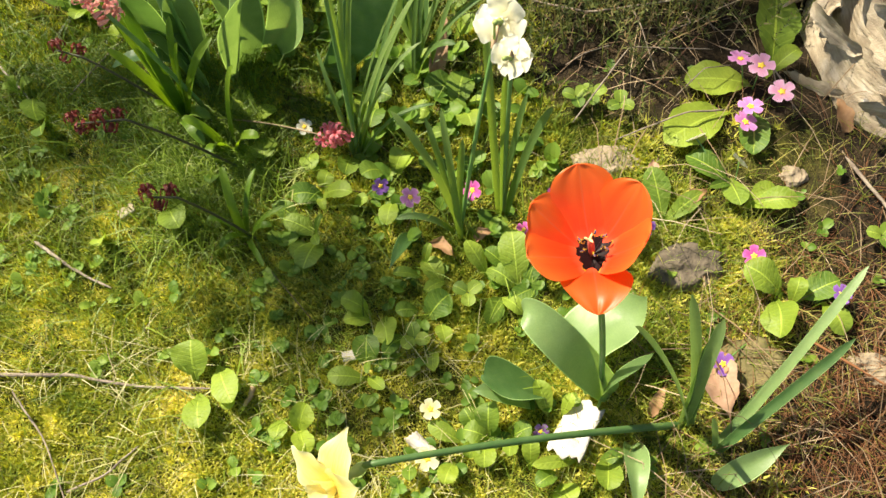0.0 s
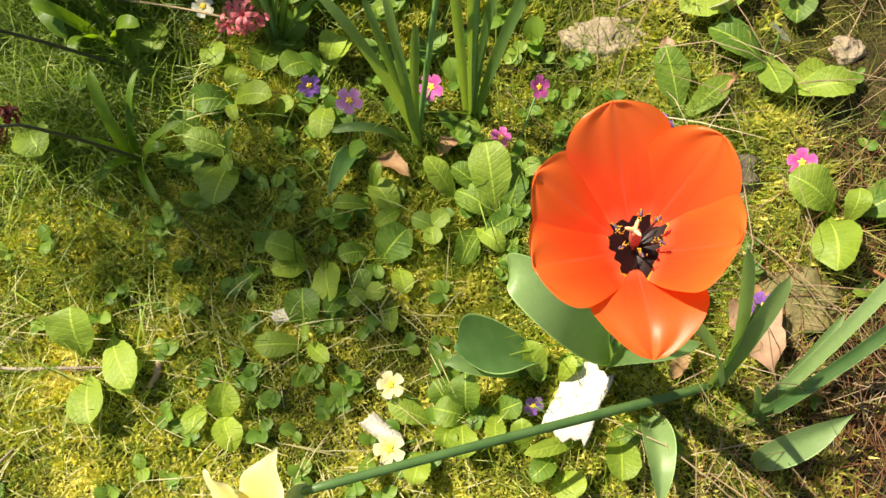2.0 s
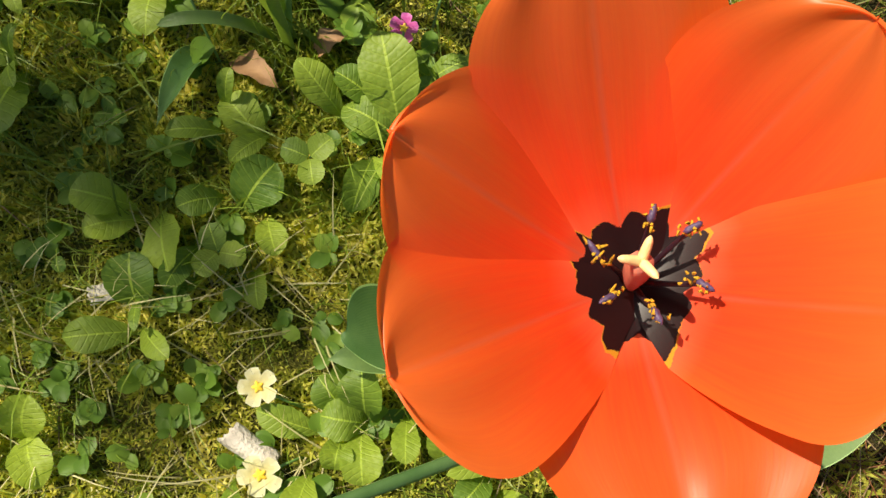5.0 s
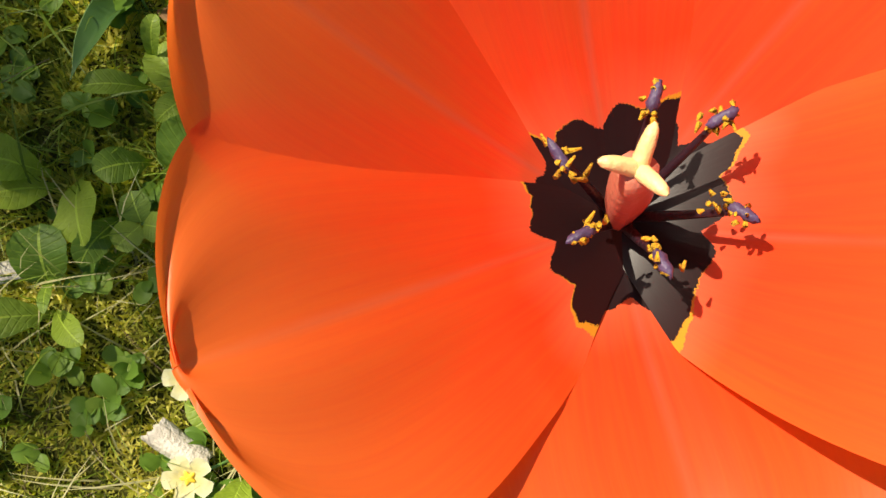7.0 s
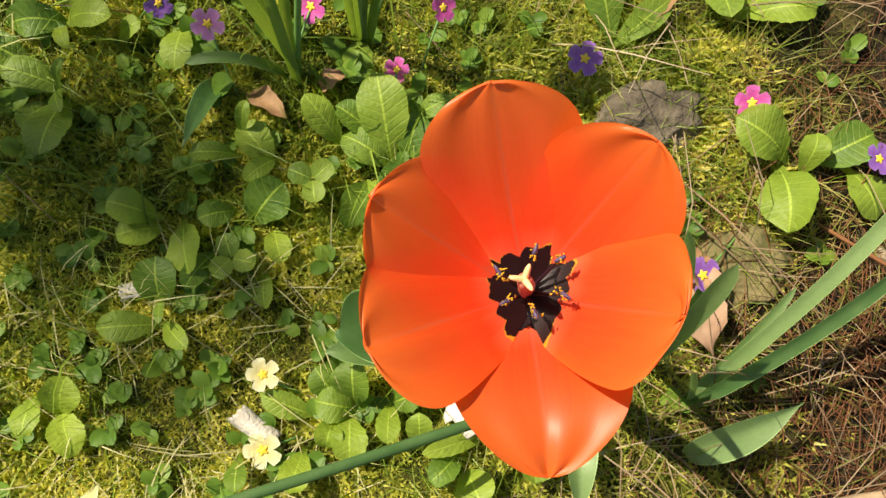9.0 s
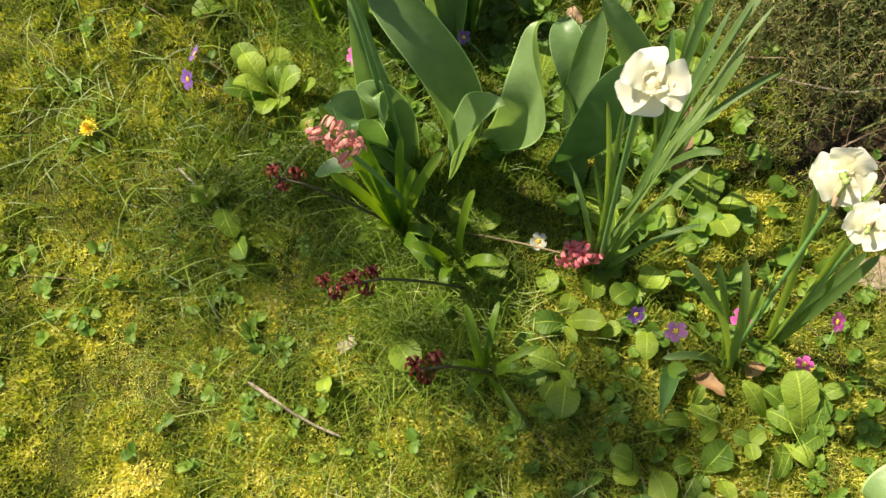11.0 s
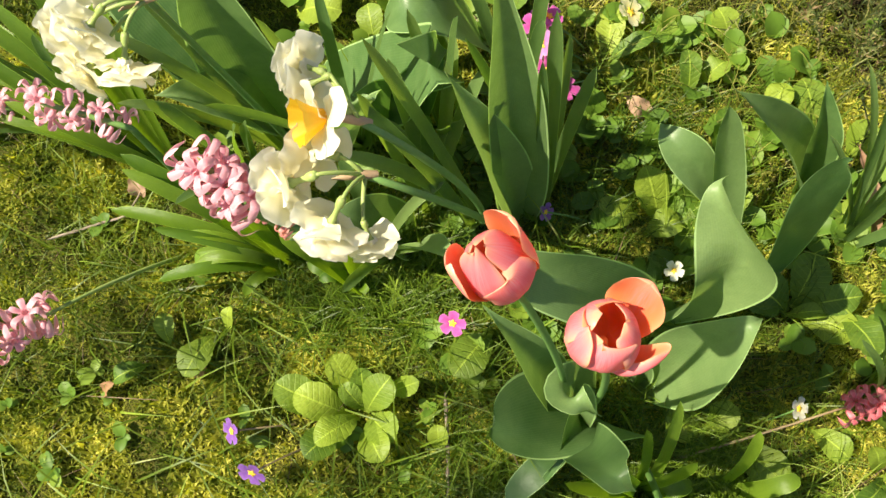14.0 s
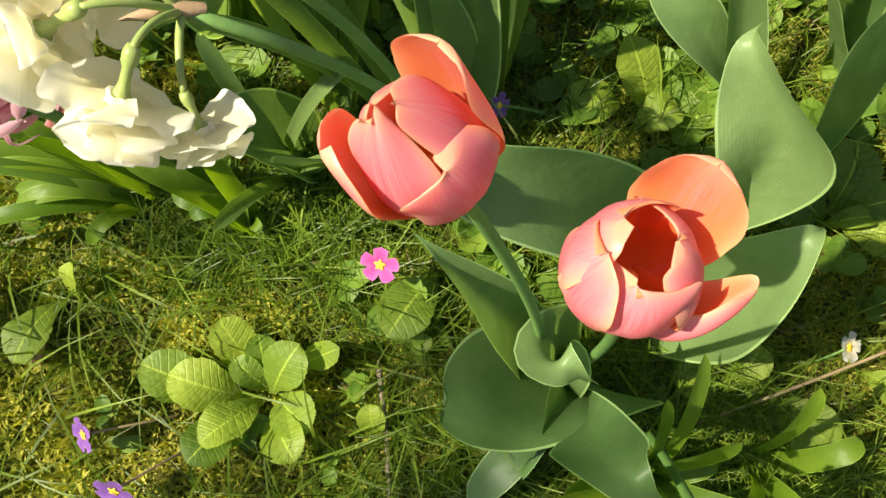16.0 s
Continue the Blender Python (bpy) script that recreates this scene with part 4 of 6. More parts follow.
for k, far in ((68, 0.0135), (27, 0.0160), (-24, 0.0155), (-80, 0.0118), (216, 0.0100), (147, 0.0110)):
    b = math.radians(k + (Q.random() - 0.5) * 6)
    c, s = math.cos(b), math.sin(b)
    fil = tube(arc((0.0025 * c, 0.0025 * s, -0.0285), ((far - 0.001) * c, (far - 0.001) * s, -0.0125), -0.001, 8), np.linspace(0.0010, 0.0005, 8), 7)
    stamen = link("stamen", grid_mesh("filament", fil, True), "filament", tulip, "black stamen", heart)
    d = np.array((c, s, 0.35)) * 0.0034 + np.array((-s, c, 0)) * Q.normal(0, 0.0012)
    pos = np.array((far * c, far * s, -0.0115))
    an = tube(arc(pos - d * 0.6, pos + d * 0.75, 0.0004, 8), [0.0003, 0.0008, 0.0010, 0.0008, 0.0009, 0.0008, 0.0006, 0.0002], 8)
    link("anther", grid_mesh("anther", an + Q.normal(0, 0.00012, an.shape), True), "anther", stamen, "dark purple anther")
    grains = [tube(np.array([p, p + Q.normal(0, 0.0005, 3), p + Q.normal(0, 0.0007, 3)]), [0.0002, 0.0005, 0.0002], 5) for p in (pos - d * Q.uniform(-0.4, 1.2) + Q.normal(0, 0.0008, 3) * (1, 1, 0.4) for _ in range(14))]
    tagged(link("pollen", join("pollen", grains, [True] * 14), "pollen", stamen, "clumps of yellow pollen"), kind="stuff")
stem_to(tulip, head_at - (0, 0, 0.002), 0.0034, bow=(0.006, 0.006, 0.05), label="smooth green tulip stem")
for line, width, fold, sharp, peak, roll in (
    ([(0.140, 0.261, 0.004), (0.091, 0.240, 0.181), (0.034, 0.318, 0.185), (0.040, 0.308, 0.152)], 0.0364, 0.25, 0.37, 0.99, (0.39, 0.59)),
    ([(0.118, 0.280, 0.002), (0.069, 0.314, 0.080), (0.172, 0.335, 0.030), (0.174, 0.341, 0.099)], 0.0771, 0.18, 0.40, 0.85, (0.74, 0.37)),
    ([(0.125, 0.245, 0.000), (0.121, 0.252, 0.128), (0.150, 0.226, 0.219), (0.147, 0.232, 0.248)], 0.0183, 0.31, 0.73, 0.90, (0.04, -0.14)),
    ([(0.075, 0.257, 0.004), (0.035, 0.277, 0.030), (-0.004, 0.261, 0.079), (-0.006, 0.268, 0.067)], 0.0575, 0.13, 1.16, 1.05, (-0.76, -0.31)),
    ([(0.055, 0.250, 0.002), (0.030, 0.255, 0.040), (0.002, 0.255, 0.066), (-0.016, 0.254, 0.058)], 0.0220, 0.25, 0.60, 0.95, (0.0, 0.2)),
):
    blade_leaf(tulip, line, width, fold, sharp, peak, roll, wave=0.010)

# coral tulips, still cupped
def two_faced(name, pts, outside, inside, parent, m):
    """A petal with an outer and an inner skin of different colour."""
    nrm = unit(np.cross(np.gradient(pts, axis=1), np.gradient(pts, axis=0)))
    axis = pts * (1, 1, 0)
    nrm = nrm * np.sign((nrm * axis).sum(-1).mean() + 1e-9)
    thick = 0.0004 * np.ones(pts.shape[:2])
    thick[:, 0] = thick[:, -1] = thick[-1] = 0.00005
    me = join("tulip petal", [pts + nrm * thick[..., None], pts - nrm * thick[..., None]])
    ob = link(name, me, outside, parent, m=m)
    me.materials.append(M[inside])
    half = len(me.polygons) // 2
    me.polygons.foreach_set("material_index", np.repeat((0, 1), half).astype(np.int32))
    return ob


def boat_petal(nu=25, nv=56):
    """A petal fallen outwards, its outer margin curled up along its length like a boat."""
    ex, ey = np.array((0.755, -0.656, 0.0)), np.array((0.656, 0.755, 0.0))
    p = np.array([(0.0, 0.0, -0.012), (0.004, -0.028, -0.015), (0.030, -0.022, -0.006), (0.044, -0.006, 0.010)])
    v = np.linspace(0, 1, nv)[:, None]
    mid = (1 - v) ** 3 * p[0] + 3 * v * (1 - v) ** 2 * p[1] + 3 * v**2 * (1 - v) * p[2] + v**3 * p[3]
    k = (np.sin(np.pi * np.clip(0.10 + 0.86 * v**1.1, 0, 1)) ** 0.55 * np.sqrt(np.clip(1 - v**10, 0, 1)))[..., None]
    u = np.linspace(-1, 1, nu)[None, :, None]
    near, far = np.clip(u, 0, 1), np.clip(-u, 0, 1)
    curl = 1 + 0.12 * np.sin(17 * v + 1.0)[..., None] * near**2
    off = near**1.3 * np.array((0.002, 0.005, 0.014)) * curl + np.sin(np.pi * near) * np.array((0.0, -0.0035, 0.0)) + far * np.array((0.007, 0.016, 0.003)) + far**2 * np.array((0.002, 0.002, 0.010))
    q = mid[:, None] + off * k
    return q[..., :1] * ex + q[..., 1:2] * ey + q[..., 2:] * np.array((0, 0, 1.0))


CLOSED = [(0.002, -0.012), (0.031, -0.013), (0.029, 0.022)]
for tx, ty, tz, tilt, wide in ((-0.414, 0.828, 0.374, (-0.20, 0.34, 1), 0), (-0.392, 0.769, 0.366, (0.12, 0.18, 1), 1)):
    pot = thing("coral_tulip", -0.394 + 0.012 * wide, 0.738 - 0.01 * wide, ground_z(-0.39, 0.735), "coral-pink tulip with a cupped bloom and orange petal edges", "tulip", "coral tulips")
    at = np.array((tx, ty, tz)) - np.array(pot.location)
    m = turned(tilt, 0.0, at, 0.76)
    # outer petals first, then the inner three that close the bud
    outer = [(15, (0.028, 0.044), 0.063, 1.02, 0.003), (160, (0.023, 0.043), 0.056, 1.0, 0.003), (275, (0.019, 0.030), 0.062, 0.98, 0.003)] if not wide else [(8, (0.041, 0.034), 0.050, 1.10, 0.003), (152, (0.015, 0.037), 0.060, 1.05, -0.002)]
    for ang, tip, width, k, lip in outer:
        curve = [CLOSED[0], (CLOSED[1][0] * k, CLOSED[1][1]), (CLOSED[2][0] * k, CLOSED[2][1] * 0.9), tip]
        two_faced("outer_petal", cup_petal(ang, curve, width * 1.05, shape="petal", wave=0.060, lip=lip, nu=23, nv=64), "coral_petal", "coral_inside", pot, m)
    if wide:
        two_faced("outer_petal", boat_petal(), "coral_petal", "coral_inside", pot, m)
    inner = [(338, (0.005, 0.051), 0.052), (98, (0.004, 0.050), 0.050), (215, (0.003, 0.053), 0.054)] if not wide else [(334, (0.012, 0.034), 0.080), (88, (0.012, 0.038), 0.078), (216, (0.013, 0.031), 0.082)]
    for ang, tip, width in inner:
        curve = [(0.002, -0.010), (0.030, -0.011), (0.029, 0.024), tip]
        two_faced("inner_petal", cup_petal(ang, curve, width * 1.06, shape="broad" if wide else "petal", hug=1.7 if wide else 1.25, wave=0.060 if wide else 0.085, nu=23, nv=64), "coral_petal", "coral_inside", pot, m)
    link("pistil", grid_mesh("pistil", tube([(0, 0, -0.0125), (0, 0, -0.011), (0, 0, -0.006), (0, 0, -0.001), (0, 0, 0.001), (0, 0, 0.0015)], [0.0001, 0.0075, 0.0040, 0.0035, 0.004, 0.0001], 12), True), "stigma", pot, "pale yellow pistil", m)
    stem_to(pot, tuple(at + np.array(m.to_3x3() @ Vector((0, 0, -0.012)))), 0.0030, bow=(0.012, -0.01, 0.03))
    sides = [
        ("lance", -0.024, 0.100, 0.215, 3.8, dict(control=(-0.010, 0.04, 0.17))),
    ] if not wide else [
        ("lance", -0.068, -0.020, 0.095, 3.6, dict(control=(-0.010, 0.010, 0.16), wave=0.09, turn=45)),
        ("ovate", -0.006, -0.004, 0.140, 4.4, dict(control=(-0.034, 0.048, 0.21), wave=0.06, turn=-20, curl=0.3)),
        ("strap", -0.104, -0.018, 0.050, 2.4, dict(control=(-0.040, -0.01, 0.085), fold=0.2)),
    ]
    for shape, dx, dy, h, w, kw in sides:
        leaf_of(pot, "tulip_leaf", shape, dx, dy, h, w, 0, **kw)
    broad = [
        ([(-0.332, 0.734, 0.001), (-0.262, 0.775, 0.114), (-0.408, 0.840, 0.267), (-0.383, 0.861, 0.189)], 0.052, 0.54, 0.30, 0.78, (-0.72, 0.72)),
        ([(-0.405, 0.718, 0.007), (-0.328, 0.710, 0.101), (-0.472, 0.763, 0.118), (-0.461, 0.766, 0.118)], 0.085, 0.30, 0.38, 0.80, (-1.29, -0.28)),
    ] if not wide else [
        ([(-0.329, 0.714, 0.004), (-0.302, 0.708, 0.073), (-0.278, 0.723, 0.226), (-0.251, 0.714, 0.168)], 0.0584, 0.65, 1.60, 0.85, (0.10, 0.02)),
        ([(-0.384, 0.712, 0.021), (-0.423, 0.716, 0.201), (-0.420, 0.700, 0.227), (-0.407, 0.675, 0.202)], 0.040, 0.30, 0.97, 1.05, (-1.07, 0.54)),
    ]
    for line, width, fold, sharp, peak, roll in broad:
        blade_leaf(pot, line, width, fold, sharp, peak, roll, wave=0.045)

# tulips in leaf, not yet in bloom
GROUP = "tulip leaves in the bed"
WORDS = "broad blue-green tulip leaves with a soft bloom, no flower"
for x, y, rows in (
    (-0.084, 0.774, [("lance", -0.072, 0.093, 0.172, 4.8, 0.03, {}), ("lance", 0.020, 0.060, 0.12, 3.6, 0.03, {})]),
    (-0.320, 0.908, [("lance", 0.038, 0.107, 0.32, 5.0, 0.0, {}), ("lance", -0.024, 0.079, 0.24, 4.4, 0.02, {})]),
    (-0.363, 1.020, [("lance", 0.051, 0.006, 0.14, 5.0, 0.09, {}), ("lance", -0.037, 0.024, 0.16, 6.0, 0.05, {})]),
    (-0.454, 1.122, [("lance", 0.009, 0.062, 0.24, 6.4, 0.08, dict(fold=0.5)), ("lance", -0.076, 0.022, 0.15, 5.2, 0.06, {})]),
    (-0.428, 0.945, [("lance", -0.044, 0.044, 0.10, 5.2, 0.05, {}), ("lance", 0.022, -0.062, 0.14, 3.6, 0.08, dict(curl=0.8))]),
):
    plant = thing("tulip_plant", x, y, ground_z(x, y), WORDS, "tulip", GROUP)
    for shape, dx, dy, h, w, ar, kw in rows:
        leaf_of(plant, "tulip_leaf", shape, dx, dy, h, w, ar, **kw)
plant = thing("tulip_plant", -0.230, 0.735, ground_z(-0.230, 0.735), "cluster of tall wavy blue-green tulip leaves, no flower", "tulip", GROUP)
for line, width, fold, sharp, peak, roll in (
    ([(-0.290, 0.763, 0.006), (-0.167, 0.719, 0.153), (-0.251, 0.817, 0.186), (-0.205, 0.814, 0.176)], 0.057, 0.64, 0.95, 0.76, (-0.87, 1.15)),
    ([(-0.209, 0.719, 0.004), (-0.136, 0.736, 0.052), (-0.125, 0.784, 0.149), (-0.102, 0.769, 0.140)], 0.0605, 0.08, 0.96, 0.88, (-1.29, -0.50)),
    ([(-0.168, 0.775, 0.001), (-0.177, 0.827, 0.068), (-0.187, 0.875, 0.085), (-0.178, 0.896, 0.064)], 0.0418, 0.26, 0.79, 0.88, (-0.99, 0.61)),
    ([(-0.182, 0.767, 0.0), (-0.162, 0.821, 0.057), (-0.143, 0.861, 0.108), (-0.142, 0.865, 0.117)], 0.0328, 0.21, 0.81, 0.81, (-0.26, -0.30)),
):
    blade_leaf(plant, line, width, fold, sharp, peak, roll)
for x, y, rows in (
    (-0.250, 1.070, [([(-0.245, 1.072, 0.0), (-0.275, 1.053, 0.150), (-0.331, 1.081, 0.174), (-0.326, 1.114, 0.100)], 0.0642, 0.27, 0.72, 0.82, (-0.36, -0.15))]),
    (-0.392, 1.130, [([(-0.392, 1.144, -0.001), (-0.317, 0.987, 0.172), (-0.367, 1.008, 0.251), (-0.305, 1.041, 0.128)], 0.0765, 0.04, 0.76, 0.74, (-0.44, 0.21)),
                     ([(-0.399, 1.080, 0.0), (-0.414, 0.993, 0.184), (-0.411, 0.998, 0.270), (-0.404, 1.012, 0.228)], 0.0514, 0.15, 0.71, 0.87, (-1.08, 0.42))]),
    (-0.470, 1.185, [([(-0.470, 1.180, 0.0), (-0.472, 1.245, 0.090), (-0.490, 1.330, 0.120), (-0.500, 1.420, 0.100)], 0.088, 0.15, 0.70, 0.80, (0.05, -0.10))]),
):
    plant = thing("tulip_plant", x, y, ground_z(x, y), "very broad pale green tulip leaves bending over, no flower", "tulip", GROUP)
    for line, width, fold, sharp, peak, roll in rows:
        blade_leaf(plant, line, width, fold, sharp, peak, roll)


# narcissi
def narcissus_head(plant, at, face, size, petal="cream_petal", heart="cream_petal", double=True, eye="egg_yolk", cup=0.0, crown=False):
    m = turned(face, Q.uniform(0, 6), at, size)
    head = link("flower", NARC["core"] if double else NARC["tube"], heart, plant, "creamy ruffled flower heart" if double else "yellow trumpet", m)
    link("flower_tube", NARC["neck"], "flower_neck", head, "greenish flower tube")
    for k in range(6):
        link("petal", NARC["petal" if double else "pointed"][k % 3], petal, head, m=Matrix.Rotation(k * math.pi / 3 + Q.normal(0, 0.10), 4, "Z") @ Matrix.Rotation(Q.normal(0.08, 0.26 if double else 0.15), 4, "Y") @ Matrix.Rotation(Q.normal(0, 0.22 if double else 0.05), 4, "X"))
    if crown:
        for k in range(6):
            link("frill", NARC["frill"][k % 3], petal, head, m=Matrix.Translation((0, 0, 0.002)) @ Matrix.Rotation(k * 1.05 + Q.normal(0, 0.2), 4, "Z") @ Matrix.Rotation(Q.normal(0.25, 0.2), 4, "Y") @ Matrix.Scale(Q.uniform(0.65, 0.95), 4))
    elif cup:
        link("cup", NARC["tube"], eye, head, "deep yellow flower cup", Matrix.Scale(cup, 4))
    elif double:
        def put(name, me, turn0, tilt, scale, mat):
            link(name, me, mat, head, m=Matrix.Translation((0, 0, 0.002)) @ Matrix.Rotation(turn0 + Q.normal(0, 0.14), 4, "Z") @ Matrix.Rotation(tilt + Q.normal(0, 0.12), 4, "Y") @ Matrix.Scale(scale * Q.uniform(0.92, 1.1), 4))
        for k in range(6):
            put("inner_petal", NARC["petal"][k % 3], 0.52 + k * math.pi / 3, -0.32, 0.86, petal)
        for k in range(5):
            put("inner_petal", NARC["petal"][k % 3], 0.2 + k * 1.257, -0.62, 0.66, petal)
        for k in range(6):
            put("frill", NARC["frill"][k % 3], k * 1.05, -0.25, 0.80, petal)
        for k in range(3):
            put("frill", NARC["yolk"], 0.4 + k * 2.1, -0.5, 0.40, eye)
    return head


NARC = {
    "petal": [grid_mesh("narcissus petal", sheet((0.002, 0, 0), (0.029, 0, 0.001 * k), 0.028, "broad", arch=0.006, fold=0.16, wave=0.045, nu=15, nv=18, rng=Q)) for k in (-2, 1, 4)],
    "pointed": [grid_mesh("narcissus petal", sheet((0.002, 0, 0), (0.033, 0, 0.002 * k), 0.024, "lance", arch=0.004, fold=0.20, wave=0.04, nu=11, nv=18, rng=Q)) for k in (-3, 0, 3)],
    "neck": grid_mesh("narcissus tube", tube([(0, 0, -0.0245), (0, 0, -0.024), (0, 0, -0.021), (0, 0, -0.017), (0, 0, -0.014), (0, 0, -0.008), (0, 0, -0.003), (0, 0, 0.001)], [0.0003, 0.0028, 0.0036, 0.0034, 0.0022, 0.0022, 0.0032, 0.0050], 10), True),
    "frill": [grid_mesh("narcissus frill", sheet((0.001, 0, 0.001), (0.011 + 0.003 * k, 0, 0.011), 0.018, "petal", control=(0.013, 0, 0.001), fold=0.4, wave=0.08, ragged=0.04, nu=13, nv=14, rng=Q)) for k in range(3)],
}
b = np.linspace(0, 2 * np.pi, 26, endpoint=False)
trumpet = np.array([[((0.0035 + 0.0055 * t**1.3) * (1 + 0.10 * t * math.sin(9 * p)) * math.cos(p), (0.0035 + 0.0055 * t**1.3) * (1 + 0.10 * t * math.sin(9 * p)) * math.sin(p), 0.011 * t) for p in b] for t in np.linspace(0, 1, 8)])
NARC["tube"] = grid_mesh("narcissus trumpet", trumpet, True)
dome = np.array([[(0.0062 * math.sin(t) * (1 + 0.15 * math.sin(5 * p + 3 * t)) * math.cos(p), 0.0062 * math.sin(t) * (1 + 0.15 * math.sin(5 * p + 3 * t)) * math.sin(p), 0.0010 + 0.006 * math.cos(t)) for p in b] for t in np.linspace(0.02, 2.2, 8)])
NARC["core"] = grid_mesh("narcissus core", dome, True)
NARC["yolk"] = NARC["frill"][0].copy()


def narcissus(name, x, y, rows, heads, label, bow=(0, 0, 0.03)):
    plant = bulb_leaves(name, x, y, rows, "narcissus_leaf", label, "narcissus", "narcissi in the bed")
    necks = []
    for sx, sy, sz, hx, hy, hz, face, size, *cup in heads:
        neck = np.array((sx - x, sy - y, sz - plant.location.z))
        at = np.array((hx - x, hy - y, hz - plant.location.z))
        back = at - np.array(Vector(face).normalized()) * 0.0235 * size
        if not any(np.allclose(neck, n) for n in necks):
            necks.append(neck)
            stem_to(plant, neck, 0.0028, bow=bow)
            d = unit(at - neck) * 0.020
            link("spathe", grid_mesh("spathe", tube(arc(neck - d * 0.35, neck + d, 0.004, 8), [0.0022, 0.0026, 0.0030, 0.0028, 0.0024, 0.0019, 0.0012, 0.0003], 8), True), "cane", plant, "papery tan sheath")
        stem_to(plant, tuple(back), 0.0015, lift=0.010, name="flower_stalk", start=tuple(neck), material="flower_neck")
        narcissus_head(plant, tuple(at), face, size, cup=max(cup[0], 0.0) if cup else 0.0, crown=bool(cup) and cup[0] < 0)
    return plant


STRAP = "strap-shaped blue-green narcissus leaves"
narcissus("white_narcissus", -0.030, 0.472, [("strap", -0.066, 0.067, 0.176, 1.3, 0.05), ("strap", -0.010, 0.065, 0.181, 1.2, 0.03), ("strap", -0.030, 0.074, 0.150, 1.0, 0.03), ("strap", -0.075, 0.002, 0.040, 1.2, 0.05), ("strap", 0.012, 0.050, 0.140, 1.1, 0.02)],
          [(0.020, 0.560, 0.262, 0.026, 0.576, 0.272, (0.20, 0.50, -0.62), 0.92)], "white double narcissus with strap-shaped leaves beside primroses")
narcissus("white_narcissus", 0.025, 0.499, [("strap", 0.028, 0.023, 0.223, 1.3, 0.03), ("strap", -0.014, 0.089, 0.260, 1.2, 0.04), ("strap", 0.057, 0.034, 0.180, 1.4, 0.06), ("strap", 0.005, 0.031, 0.250, 1.2, 0.0)],
          [(0.036, 0.526, 0.272, 0.036, 0.526, 0.280, (0.40, 0.45, -0.55), 0.72)], "white double narcissus with strap-shaped leaves beside primroses")
narcissus("white_narcissus", -0.160, 0.592, [("strap", -0.004, 0.083, 0.25, 0.79, 0.05), ("strap", 0.122, 0.172, 0.26, 0.94, 0.05), ("strap", 0.168, 0.182, 0.24, 0.86, 0.07), ("strap", 0.087, 0.068, 0.24, 0.86, 0.03), ("strap", -0.031, 0.064, 0.14, 0.86, 0.04), ("strap", 0.109, 0.109, 0.20, 1.01, 0.06), ("strap", 0.097, 0.051, 0.16, 0.94, 0.06), ("strap", 0.108, 0.018, 0.08, 0.86, 0.06), ("strap", 0.014, 0.086, 0.24, 0.86, 0.03), ("strap", -0.009, 0.070, 0.14, 0.79, 0.02), ("strap", 0.036, 0.096, 0.28, 0.86, 0.04)],
          [(-0.150, 0.628, 0.395, -0.154, 0.592, 0.424, (0.05, -0.30, 0.9), 0.90, -1)], "white double narcissus over a sheaf of narrow leaves")
bulb_leaves("narcissus_leaves", -0.084, 0.714, [("strap", 0.060, 0.133, 0.227, 1.3, 0.05), ("strap", 0.152, 0.167, 0.20, 1.4, 0.08), ("strap", 0.084, 0.063, 0.15, 1.2, 0.05), ("strap", 0.033, 0.107, 0.16, 1.1, 0.04), ("strap", -0.009, 0.082, 0.12, 1.1, 0.03), ("strap", 0.059, -0.031, 0.10, 1.3, 0.06), ("strap", 0.027, 0.028, 0.18, 1.2, 0.04), ("strap", 0.136, 0.065, 0.10, 1.2, 0.06)],
            "narcissus_leaf", STRAP + " without flowers", "narcissus", "narcissi in the bed")
bulb_leaves("narcissus_leaves", -0.300, 0.905, [("strap", 0.041, 0.065, 0.26, 1.7, 0.0), ("strap", 0.067, 0.037, 0.18, 1.5, 0.02), ("strap", 0.061, 0.066, 0.20, 1.4, 0.02), ("strap", 0.020, 0.05, 0.23, 1.3, 0.0), ("strap", -0.02, 0.09, 0.25, 1.3, 0.0)],
            "narcissus_leaf", STRAP + " without flowers", "narcissus", "narcissi in the bed")
narcissus("cream_narcissus", -0.352, 0.930, [("strap", -0.055, 0.075, 0.24, 1.5, 0.04), ("strap", -0.085, 0.065, 0.20, 1.6, 0.05), ("strap", -0.03, 0.10, 0.27, 1.4, 0.0)],
          [(-0.440, 0.924, 0.342, -0.478, 0.942, 0.352, (-0.55, 0.30, -0.40), 0.84), (-0.440, 0.924, 0.342, -0.456, 0.952, 0.340, (-0.45, 0.55, -0.40), 0.78), (-0.440, 0.924, 0.342, -0.472, 0.910, 0.350, (-0.60, -0.20, -0.55), 0.78), (-0.440, 0.924, 0.342, -0.459, 0.893, 0.332, (-0.20, -0.70, -0.65), 0.58),
           (-0.425, 0.950, 0.350, -0.441, 0.960, 0.360, (-0.75, 0.20, 0.35), 0.80, 1.9), (-0.425, 0.950, 0.350, -0.432, 1.000, 0.345, (-0.35, 0.65, -0.30), 0.70), (-0.425, 0.950, 0.350, -0.436, 0.985, 0.352, (-0.55, 0.25, -0.35), 0.66)],
          "cream and white narcissi crowded on arching stems", (0.009, -0.067, 0.15))
